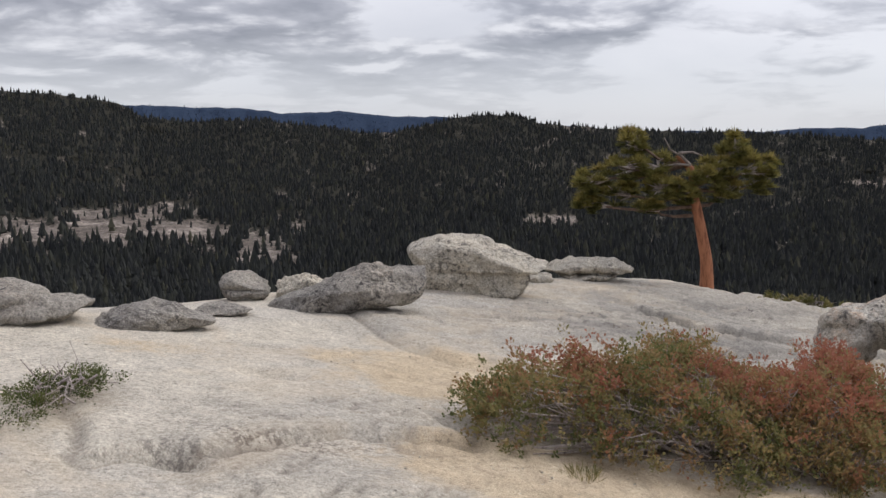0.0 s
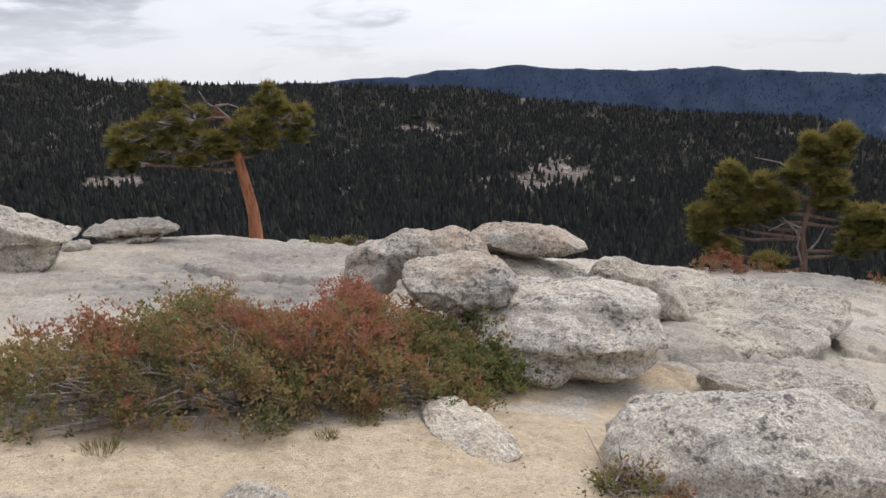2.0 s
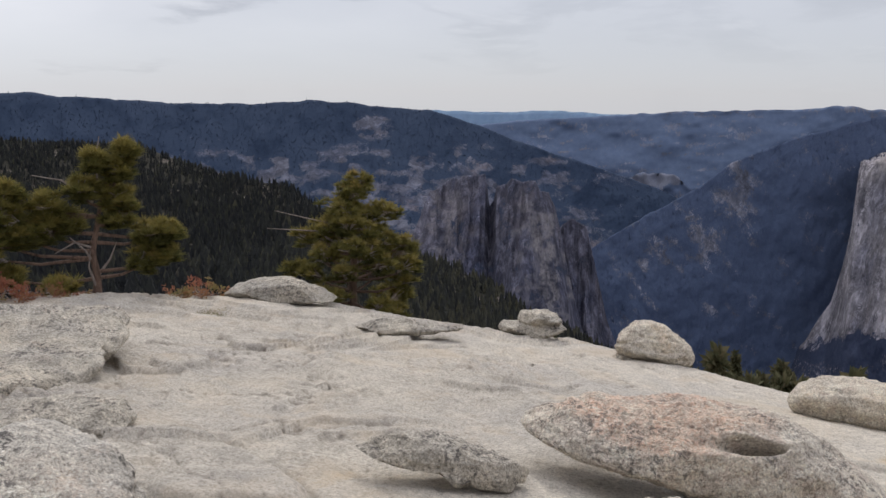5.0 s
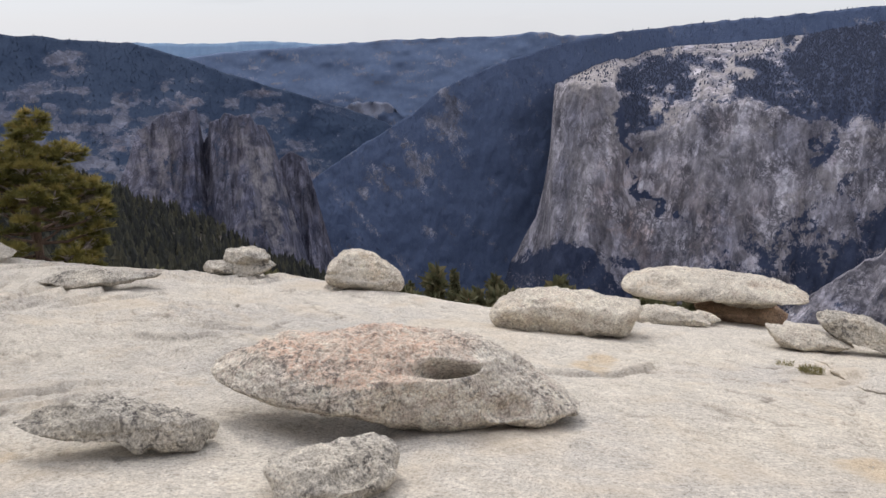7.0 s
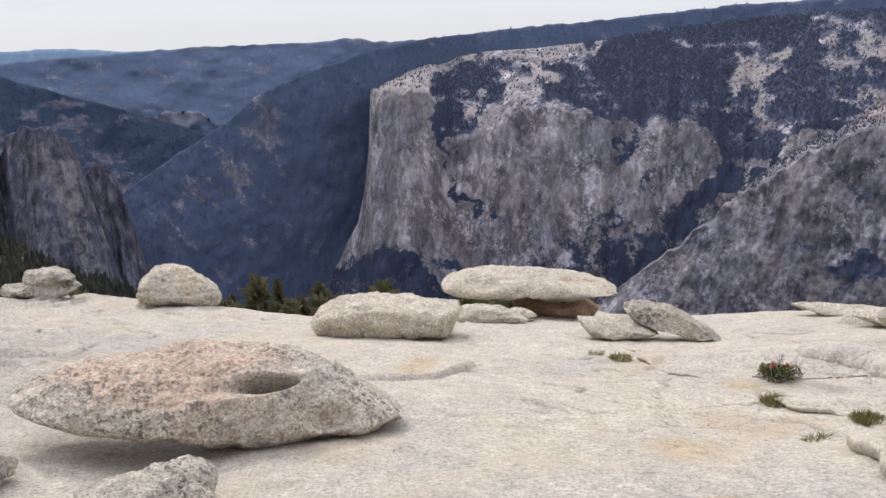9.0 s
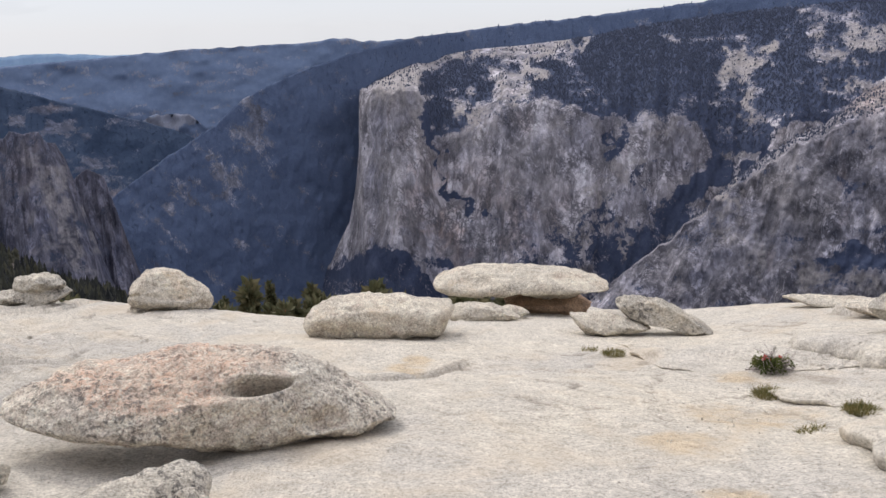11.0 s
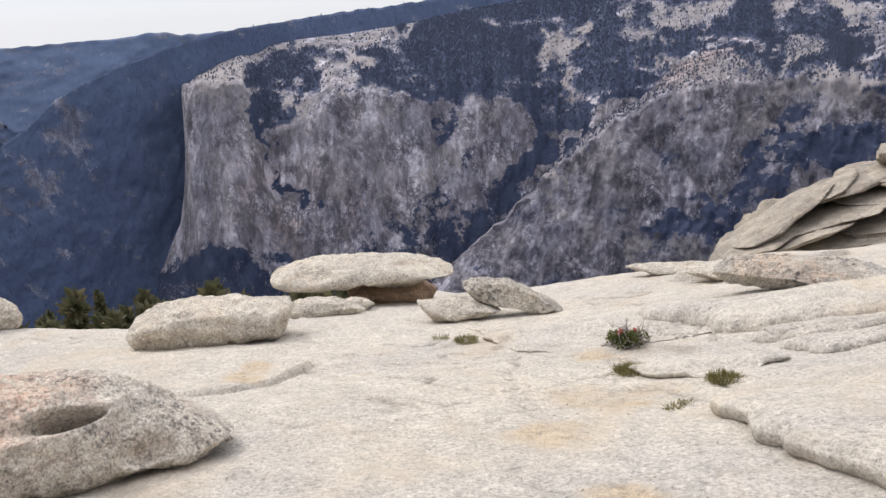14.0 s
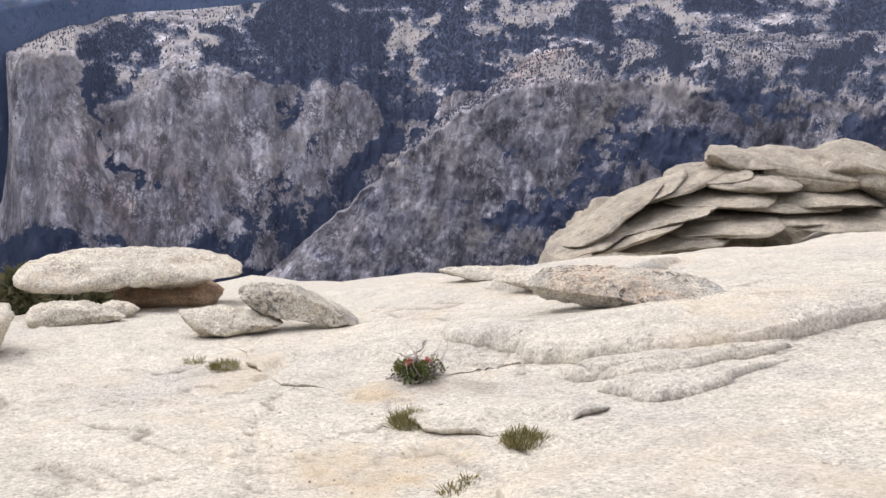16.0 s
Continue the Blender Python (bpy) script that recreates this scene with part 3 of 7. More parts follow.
LICHEN = [(-0.85, 4.66, 0.55, 0.13, 1.0), (-1.15, 4.32, 0.40, 0.12, 0.8), (-0.3, 4.78, 0.35, 0.06, 0.9), (6.6, 6.0, 0.9, 0.6, 0.5), (6.1, 4.9, 0.5, 0.4, 0.6), (8.2, 6.6, 0.8, 0.7, 0.5), (5.2, -4.2, 0.9, 0.5, 0.55), (2.2, 8.9, 1.2, 0.5, 0.5), (-0.9, 6.8, 0.7, 0.12, 0.5)]


def blobs(x, y, rows):
    total = np.zeros(x.shape)
    for cx, cy, rx, ry, k in rows:
        total = np.maximum(total, k * np.exp(-(((x - cx) / rx) ** 2 + ((y - cy) / ry) ** 2) ** 1.3))
    return total


def rock_cracks(p):
    """Joints in the rock: thin wandering lines, 0 to 1."""
    w = p + 0.35 * np.c_[vnoise(p * 1.3, 41), vnoise(p * 1.3 + 7, 42), np.zeros(len(p))]
    a = np.abs(fbm(w * np.array([0.30, 0.42, 1]), 5, 0.56, seed=43))
    b = np.abs(fbm(w * np.array([0.75, 0.5, 1]) + 20, 5, 0.56, seed=44))
    gate = smooth01(vnoise(p * 0.6, 45) * 2.4 - 0.1 + 0.75 * smooth01((p[:, 1] - 0.5) / 2.0))
    gate = gate * (1 - np.exp(-((p[:, 0] - 6.5) / 0.9) ** 2 - ((p[:, 1] + 1.8) / 0.7) ** 2))
    return np.maximum(np.exp(-(a / 0.013) ** 2), 0.8 * np.exp(-(b / 0.016) ** 2)) * gate


def ledge_wobble(x, y):
    return 0.06 * fbm(col3(x * 1.8, y * 1.8), 3, seed=5) + 0.015 * vnoise(col3(x * 9, y * 9), seed=8)


def ledge_front(x, y, poly):
    """Sheets break off on the uphill side and run out level downhill: 1 at the broken front, 0 at the back."""
    px, py = np.array([p[0] for p in poly]), np.array([p[1] for p in poly])
    cx, cy = px.mean(), py.mean()
    dx, dy = cx - 2.0, cy + 0.3
    n = math.hypot(dx, dy)
    dx, dy = dx / n, dy / n
    span = np.abs((px - cx) * dx + (py - cy) * dy).max()
    return 1 - smooth01(((x - cx) * dx + (y - cy) * dy) / span + 0.35)


def ledge_foot(x, y):
    """Dark broken line along the foot of each ledge, 0 to 1."""
    wob, total = ledge_wobble(x, y), np.zeros(x.shape)
    for poly, rise, edge, fade in LEDGES:
        px, py = zip(*poly)
        near = (x > min(px) - 1) & (x < max(px) + 1) & (y > min(py) - 1) & (y < max(py) + 1)
        q = -poly_distance(x[near], y[near], poly) + wob[near]
        total[near] = np.maximum(total[near], min(1, rise * 14) * np.exp(-((q + 0.012) / 0.022) ** 2) * ledge_front(x[near], y[near], poly))
    return total * (0.35 + 0.65 * smooth01(vnoise(col3(x * 1.4, y * 1.4), 46) + 0.6))


def rock_height(x, y, detail=True):
    shape = x.shape
    x, y = x.ravel(), y.ravel()
    z = bed(x, y)
    d = poly_distance(x, y, RIM)
    o = np.maximum(d + 0.6, 0)
    z = z - np.where(o < 3, 0.17 * o * o, 1.53 + 1.02 * (o - 3)) * (o < 33) - np.where(o >= 33, 32.1 + 0.24 * (o - 33), 0)
    wob = ledge_wobble(x, y)
    for poly, rise, edge, fade in LEDGES:
        px, py = zip(*poly)
        near = (x > min(px) - 1) & (x < max(px) + 1) & (y > min(py) - 1) & (y < max(py) + 1)
        q = -poly_distance(x[near], y[near], poly) + wob[near]
        up = smooth01(q / (0.6 * edge))
        z[near] -= 0.5 * rise * np.exp(-((q + 0.02) / 0.03) ** 2) * ledge_front(x[near], y[near], poly)
        if fade:
            up = up * (1 - 0.8 * smooth01(q / fade))
        z[near] += rise * up * ledge_front(x[near], y[near], poly)
    for cx, cy, rx, ry, k in HOLLOWS:
        q = ((x - cx) / rx) ** 2 + ((y - cy) / ry) ** 2
        z -= k * (np.exp(-q ** 2) if rx < 0.5 else np.exp(-q))
    if detail:
        p = col3(x, y)
        sand = np.clip(blobs(x, y, SAND), 0, 1)
        k = 1 - 0.75 * sand
        z += 0.035 * fbm(p * 0.7, 3, 0.4, seed=11)
        # sheets of exfoliating rock: sharp little steps along contour lines
        f = fbm(p * np.array([0.34, 0.42, 1]), 6, 0.58, seed=21) * 1.6
        step = f - np.floor(f)
        plain = 1 - np.exp(-(((x - 6.1) / 1.1) ** 2 + ((y + 1.5) / 0.9) ** 2))
        z += k * plain * 0.020 * (smooth01(step / 0.03) - step) * smooth01(vnoise(p * 0.45 + 5, 47) * 2.2 - 0.2)
        grey = np.clip(blobs(x, y, GREY), 0, 1)
        g = fbm(p * np.array([0.8, 1.5, 1]) + 3, 4, 0.5, seed=23) * 2.6
        gs = g - np.floor(g)
        z += grey * k * 0.045 * (smooth01(gs / 0.06) - gs)
        side = smooth01((y + 0.2 * x - 3.6) / 2.0) * smooth01((x - 3.2) / 1.6)
        # worn blocks: gentle treads, short sharp fronts
        b = fbm(p * np.array([0.45, 0.62, 1]) + 11, 3, 0.45, seed=27) * 2.4
        bs = b - np.floor(b)
        z += side * k * 0.075 * (smooth01(bs / 0.05) - bs)
        z -= side * k * 0.03 * smooth01(vnoise(p * 2.6, 29) * 2.2 - 1.2)
        z -= k * (0.035 + 0.03 * side) * rock_cracks(p)
        z += k * (0.008 + 0.002 * side) * fbm(p * 5, 4, 0.62, seed=31)
    return z.reshape(shape)


def ground_at(x, y):
    return float(rock_height(np.array([float(x)]), np.array([float(y)]))[0])


def build_dome():
    xs = np.concatenate([np.arange(-5.0, -2.6, 0.08), np.arange(-2.6, 11.0, 0.034), np.arange(11.0, 17.6, 0.06)])
    ys = np.concatenate([np.arange(-17.0, -6.8, 0.08), np.arange(-6.8, 7.6, 0.036), np.arange(7.6, 12.6, 0.042), np.arange(12.6, 15.2, 0.08)])
    X, Y = np.meshgrid(xs, ys)
    Z = rock_height(X, Y)
    me = mesh_from("dome_bedrock", np.c_[X.ravel(), Y.ravel(), Z.ravel()], grid_faces(len(xs), len(ys)))
    wob = 0.25 * fbm(col3(X * 2.2, Y * 2.2), 4, seed=3)
    for name, rows in (("sand", SAND), ("grey", GREY), ("dirt", DIRT), ("lichen", LICHEN)):
        value_layer(me, name, np.clip(blobs(X.ravel() + 0.4 * wob, Y.ravel() + 0.3 * wob, rows) * (1 + 0.4 * wob), 0, 1.2))
    gs = np.clip(blobs(X.ravel(), Y.ravel(), SAND), 0, 1)
    value_layer(me, "crack", np.maximum(rock_cracks(col3(X, Y)) * (1 - 0.8 * gs), ledge_foot(X.ravel(), Y.ravel())))
    me.materials.append(GROUND)
    ob = new("ground", me)
    tagged(ob, "pale weathered granite dome top with yellow grit in hollows", "bedrock", kind="structure")
    # the dome's flanks, down to the woods
    az = np.radians(np.arange(0, 360.1, 1.5))
    r = np.concatenate([np.linspace(4, 30, 53), np.geomspace(31, 340, 40)])
    A, R = np.meshgrid(az, r)
    X, Y = 6 + R * np.sin(A), -1 + R * np.cos(A)
    Z = rock_height(X, Y, False) - 0.07 + 2.0 * (fbm(col3(X * 0.05, Y * 0.05), 3, seed=9) * np.clip((R - 20) / 40, 0, 1).ravel()).reshape(X.shape)
    hide = (X > -3.9) & (X < 16.6) & (Y > -15.9) & (Y < 14.2)
    Z = np.where(hide, Z - 0.6, Z)
    me = mesh_from("dome_flank", np.c_[X.ravel(), Y.ravel(), Z.ravel()], grid_faces(len(az), len(r)))
    for name in ("sand", "dirt", "crack"):
        value_layer(me, name, np.zeros(X.size))
    value_layer(me, "grey", np.full(X.size, 0.35))
    me.materials.append(GROUND)
    tagged(new("ground_flank", me), "granite flank of the dome falling to the woods", "bedrock", kind="structure")


build_dome()


def rock_sheet(label, poly, rise, seed, lip=0.03):
    """An exfoliation sheet lying on the dome: broken, slightly undercut front, running out into the bedrock behind."""
    px, py = np.array([p[0] for p in poly]), np.array([p[1] for p in poly])
    cx, cy = px.mean(), py.mean()
    # outline, evenly stepped and chipped
    qx, qy = np.r_[px, px[0]], np.r_[py, py[0]]
    run = np.r_[0, np.cumsum(np.hypot(np.diff(qx), np.diff(qy)))]
    n = int(run[-1] / 0.022)
    t = np.arange(n) / n * run[-1]
    ox, oy = np.interp(t, run, qx), np.interp(t, run, qy)
    for _ in range(6):
        ox, oy = (np.roll(ox, 1) + ox * 2 + np.roll(ox, -1)) / 4, (np.roll(oy, 1) + oy * 2 + np.roll(oy, -1)) / 4
    out = np.c_[ox - cx, oy - cy]
    far = np.hypot(out[:, 0], out[:, 1])
    chip = 0.05 * fbm(col3(ox * 3, oy * 3, seed), 4, 0.6, seed=seed) + 0.012 * np.round(2 * fbm(col3(ox * 7, oy * 7, seed), 2, seed=seed + 1))
    grow = 1 + chip / np.maximum(far, 0.2)
    ox, oy = cx + out[:, 0] * grow, cy + out[:, 1] * grow
    s = 1 - np.linspace(1, 0, 30) ** 2.4
    X = cx + (ox - cx)[None] * s[:, None]
    Y = cy + (oy - cy)[None] * s[:, None]
    inset = (1 - s)[:, None] * far[None]
    turn = np.arctan2(oy - cy, ox - cx)
    break_up = 0.12 + 0.88 * smooth01(1.6 * vnoise(col3(2.3 * np.cos(turn), 2.3 * np.sin(turn), seed * 0.7), seed + 4) + 0.75)
    front = ledge_front(X, Y, poly) * (1 + (break_up[None] - 1) * np.clip(s[:, None] * 1.6 - 0.4, 0, 1) * (lip < 0.05 and rise < 0.12))
    z = rock_height(X, Y)
    up = rise * front - 0.02 * (1 - front) + 0.012 * fbm(col3(X * 2.5, Y * 2.5), 3, seed=seed + 2).reshape(X.shape) * front
    up = up - 0.22 * rise * front * np.exp(-(inset / lip) ** 2) - 0.1 * rise * front * np.exp(-(inset / (5 * lip)) ** 2)
    rings = [np.stack([X, Y, z + up], -1)]
    fe = front[-1]
    for shrink, drop in (((-0.02, 0.42), (-0.045, 0.75), (-0.055, 1.0), (0.0, 1.4)) if lip > 0.05 else ((-0.006, 0.5), (0.004, 0.8), (0.022, 0.95), (0.10, 1.25))):
        k = 1 - shrink / np.maximum(far, 0.2)
        x, y = cx + (ox - cx) * k, cy + (oy - cy) * k
        rings.append(np.stack([x, y, rock_height(x, y) + (1 - drop) * rise * fe - 0.02 * (1 - fe) - 0.03 * (drop > 1)], -1)[None])
    P = np.concatenate(rings, 0)
    a, b = np.meshgrid(np.arange(n), np.arange(len(P) - 1))
    a, b = a.ravel(), b.ravel()
    f = np.c_[b * n + a, b * n + (a + 1) % n, (b + 1) * n + (a + 1) % n, (b + 1) * n + a]
    me = mesh_from("rock_sheet", P.reshape(-1, 3), f[:, ::-1])
    for layer_name, rows in (("grey", GREY), ("sand", SAND)):
        value_layer(me, layer_name, np.clip(blobs(P[..., 0].ravel(), P[..., 1].ravel(), rows), 0, 1) * (1.0 if layer_name == "grey" else 0.3))
    me.materials.append(GROUND)
    return tagged(new("rock_sheet", me), label, "rock slab", "exfoliation sheets on the dome")


SHEETS = [
    ([(3.6, -2.75), (5.17, -2.9), (5.6, -2.85), (5.96, -2.88), (6.3, -2.98), (6.69, -3.0), (6.85, -3.3), (7.1, -3.75), (7.45, -4.35), (7.5, -4.9), (7.4, -5.6), (7.0, -6.8), (6.0, -8.2), (4.0, -8.4), (3.2, -5.2)], 0.20, 0.10, 0.0),
    ([(10.3, -4.6), (9.75, -4.5), (9.3, -4.62), (8.9, -4.62), (8.5, -4.75), (8.2, -5.1), (7.9, -5.6), (7.8, -6.8), (9.0, -7.9), (11.6, -7.6), (12.2, -6.4), (11.4, -5.2)], 0.12, 0.16, 0.0),
    ([(8.45, -4.62), (8.28, -4.45), (8.0, -4.62), (7.9, -5.0), (7.7, -5.6), (8.2, -6.0), (8.6, -5.4)], 0.07, 0.09, 0.7),
    ([(7.95, -4.42), (7.75, -4.38), (7.52, -4.5), (7.45, -5.0), (7.5, -5.6), (7.85, -5.5), (8.0, -4.9)], 0.07, 0.09, 0.7),
    ([(8.2, -3.32), (7.95, -3.32), (7.67, -3.49), (7.5, -3.7), (7.55, -4.0), (7.6, -4.3), (8.2, -4.35), (8.9, -4.2), (9.1, -3.9), (8.7, -3.6)], 0.055, 0.035, 0.8),
    ([(9.3, -3.25), (9.6, -2.95), (10.4, -2.95), (11.5, -3.0), (12.3, -3.3), (12.4, -4.2), (11.2, -4.4), (10.0, -4.2), (9.5, -3.75)], 0.05, 0.04, 0.7),
    ([(8.95, -4.55), (9.1, -3.95), (9.5, -3.8), (10.2, -4.1), (10.0, -4.5)], 0.045, 0.04, 0.5),
]
SHEET_LABELS = ["broad pale granite sheet with an undercut broken edge", "swelling granite ledge that carries a long boulder", "small rounded granite ledge fold", "small rounded granite ledge fold",
                "thin flat granite flake with green tufts at its edge", "thin cracked granite plate", "thin granite plate behind the flowers"]
for i, (poly, rise, edge, fade) in enumerate(SHEETS):
    rock_sheet(SHEET_LABELS[i], poly, rise * (0.7 if i == 0 else 1.35 if i in (1, 2, 3) else 1.1), 502 + i, 0.06 if i in (1, 2, 3) else 0.03)

# ---- far land: each range by its crest (degrees clockwise from +y, degrees up) ----
EYE0 = np.array([0.0, 0.0, 1.6])


def prof(az, pairs):
    a, e = zip(*pairs)
    return np.interp(az, a, e)


def patches(A, E, rows, ragged=0.3):
    """Ragged patches on a mountain side: middle (degrees), radii, slant, strength."""
    shape = A.shape
    n1 = fbm(col3(A * 1.1, E * 1.3), 4, 0.6, seed=301).reshape(shape)
    n2 = fbm(col3(A * 1.1 + 40, E * 1.3), 4, 0.6, seed=302).reshape(shape)
    a, e = A + 3.0 * ragged * n1, E + 2.0 * ragged * n2
    total = np.zeros(shape)
    for ca, ce, ra, re, slant, k in rows:
        c, s = math.cos(radians(slant)), math.sin(radians(slant))
        u, w = (a - ca) * c + (e - ce) * s, (e - ce) * c - (a - ca) * s
        total = np.maximum(total, k * np.exp(-((u / ra) ** 2 + (w / re) ** 2) ** 1.35))
    return total


class Range:
    """A mountain side: from a foot at distance B, over an optional cliff rim, to its crest at distance D."""

    def __init__(self, name, az0, az1, daz, nv, crest, foot_el, B, D, bend=1.0, rim=None, rim_r=None, relief=0.01, ribs=(3.0, 0.6), rough=0.06, turn=None, facet=0.0, bare=None, tones=None, mat=None, label="", category="mountain", seed=0):
        az = np.arange(az0, az1 + daz / 2, daz)
        v = np.linspace(0, 1, nv)
        A, V = np.meshgrid(az, v)
        top = prof(az, crest)[None, :] + rough * fbm(col3(az * 1.7, 0 * az), 4, seed=seed)[None, :]
        foot = np.broadcast_to(np.asarray(foot_el, float), top.shape) if not isinstance(foot_el, list) else prof(az, foot_el)[None, :]
        foot = np.minimum(foot, top - 0.3)
        if rim is None:
            E = foot + (top - foot) * V
            B = B if not isinstance(B, list) else prof(az, B)[None, :]
            D = D if not isinstance(D, list) else prof(az, D)[None, :]
            R = B + (D - B) * V ** bend
            rimE = top
        else:
            rimE = np.clip(prof(az, rim)[None, :] + 0.25 * fbm(col3(az * 1.6, 0 * az), 4, 0.6, seed=seed + 4)[None, :], foot + 0.2, top - 0.05)
            E = foot + (top - foot) * V
            lo, hi = np.clip((E - foot) / (rimE - foot), 0, 1), np.clip((E - rimE) / (top - rimE + 1e-6), 0, 1)
            R = B + (rim_r - B) * lo ** 1.4 + (D - rim_r) * hi ** 1.6
        if turn:
            R = R + prof(az, turn)[None, :]
        R = R * (1 + facet * vnoise(col3(A * 0.42, E * 0.06, seed), seed + 90).reshape(R.shape))
        p = col3(A * ribs[0] * 0.35, E * ribs[1] * 0.35, seed * 3.1)
        n = fbm(p, 6, 0.55, seed=seed + 50)
        ridged = 0.5 - np.abs(fbm(p * 0.6 + 9, 3, 0.5, seed=seed + 80))
        R = R * (1 + relief * (n + 0.8 * ridged).reshape(R.shape) * np.clip(V * 8, 0, 1))
        self.az, self.A, self.E, self.R, self.V, self.rimE = az, A, E, R, V, np.broadcast_to(rimE, A.shape)
        a, e = np.radians(A), np.radians(E)
        X, Y, Z = EYE0[0] + R * np.sin(a), EYE0[1] + R * np.cos(a), EYE0[2] + R * np.tan(e)
        # far side, falling away behind the crest
        back = np.stack([X[-1] * 1.06, Y[-1] * 1.06, Z[-1] - 0.10 * R[-1]], -1)
        pts = np.concatenate([np.stack([X, Y, Z], -1), back[None]], 0)
        self.P = pts[:-1]
        me = mesh_from(name, pts.reshape(-1, 3), grid_faces(len(az), nv + 1))
        self.bare = np.zeros(A.shape) if bare is None else bare(A, E, self.rimE, V)
        value_layer(me, "bare", np.concatenate([self.bare, self.bare[-1:]], 0))
        for name_of, rows in (tones or {}).items():
            tone = patches(A, E, rows, 0.35)
            value_layer(me, name_of, np.concatenate([tone, tone[-1:]], 0))
        me.materials.append(mat)
        self.ob = tagged(new(name, me), label, category, kind="structure")

    def scatter(self, count, rng, limit=0.5, vmin=0.0, vmax=1.0, power=1.0, spread=0.35, above_rim=False):
        """Random places on it, evenly over the land, thinned where the rock is bare."""
        nv, nu = self.A.shape
        w = np.zeros((nv - 1, nu - 1))
        dr = np.abs(np.diff(self.R, axis=0))[:, :-1] + 0.15 * np.abs(np.diff(self.P[..., 2], axis=0))[:, :-1]
        w = (dr + 1e-3) * self.R[:-1, :-1] ** power
        patch = fbm(col3(self.A[:-1, :-1] * 6, self.E[:-1, :-1] * 14), 3, seed=77).reshape(w.shape)
        w = w * np.clip((limit + spread * patch - self.bare[:-1, :-1]) * 6 + 0.12, 0.08, 1)
        vv = self.V[:-1, :-1]
        w = w * ((vv >= vmin) & (vv <= vmax))
        if above_rim:
            w = w * np.where(self.E > self.rimE + 0.1, 1, 0.02)[:-1, :-1]
        c = np.cumsum(w.ravel())
        k = np.searchsorted(c, rng.random(count) * c[-1])
        i, j = k // (nu - 1), k % (nu - 1)
        i, j = np.clip(i, 0, nv - 2), np.clip(j, 0, nu - 2)
        s, t = rng.random(count)[:, None], rng.random(count)[:, None]
        P = self.P
        return (P[i, j] * (1 - s) + P[i, j + 1] * s) * (1 - t) + (P[i + 1, j] * (1 - s) + P[i + 1, j + 1] * s) * t


def forest(name, places, heights, widths, sides, tiers, rng, mat, label, kind="stuff", olive=0.45):
    """Many conifers in one mesh: each a stack of ragged, overlapping skirts of boughs under a blunt tip."""
    n = len(places)
    chunks_v, chunks_f, tints = [], [], []
    base_tint = np.clip(rng.normal(0, 0.24, n) + olive, 0, 1)
    lean = rng.normal(0, 0.02, (n, 2))
    belly = rng.uniform(0.55, 0.95, n)
    per = sides + 1
    for k in range(tiers):
        q = k / tiers
        z0 = (0.05 + 0.83 * q) * heights
        z1 = np.minimum(z0 + heights * (1.9 / tiers if tiers > 1 else 0.95), heights)
        rad = widths * 0.5 * (1 - q) ** belly * rng.uniform(0.8, 1.18, n) + 0.02 * widths
        turn = rng.random(n) * 6.28
        vs = np.zeros((n, per, 3))
        for t_no in range(sides):
            t = turn + 2 * math.pi * t_no / sides
            rr = rad * rng.uniform(0.62, 1.28, n)
            vs[:, t_no, 0] = places[:, 0] + rr * np.cos(t)
            vs[:, t_no, 1] = places[:, 1] + rr * np.sin(t)
            vs[:, t_no, 2] = places[:, 2] + z0 + rng.uniform(-0.5, 0.5, n) * heights / (tiers + 3)
        vs[:, sides, 0] = places[:, 0] + lean[:, 0] * z1
        vs[:, sides, 1] = places[:, 1] + lean[:, 1] * z1
        vs[:, sides, 2] = places[:, 2] + z1
        f = np.array([(t_no, (t_no + 1) % sides, sides) for t_no in range(sides)])
        off = (np.arange(n) * per + k * n * per)[:, None, None]
        chunks_v.append(vs.reshape(-1, 3))
        chunks_f.append((f[None] + off).reshape(-1, 3))
        tint = np.repeat(base_tint[:, None], per, 1) * 0.85 + rng.normal(0, 0.06, (n, per))
        tints.append(tint.ravel())
    me = mesh_from(name, np.concatenate(chunks_v), np.concatenate(chunks_f), smooth=False)
    value_layer(me, "tint", np.clip(np.concatenate(tints), 0, 1))
    me.materials.append(mat)
    return tagged(new(name, me), label, "forest", kind=kind)


def spot(A, E, a, e, ra, re):
    return np.exp(-(((A - a) / ra) ** 2 + ((E - e) / re) ** 2) ** 1.5)


rng = np.random.default_rng(7)

WOOD_CREST = [(-60, 1.6), (-40, 1.7), (-25, 1.5), (-22, 1.35), (-19, 0.85), (-17.8, 0.05), (-15, -0.2), (-11, -0.1), (-8, -0.45), (-5, -0.85), (-3, -0.85), (-0.8, -0.3), (1.6, 0.22), (4.3, 0.22), (6, -0.3),
              (9, -0.55), (14, -0.75), (20, -0.9), (24, -1.1), (28, -1.3), (31, -1.85), (34, -2.2), (37.5, -2.6), (42, -2.95), (48, -3.2), (52, -4.75), (57, -5.9), (58.3, -6.9), (64, -9.5), (69, -11.7), (72, -13.8), (75, -15), (80, -17.5)]


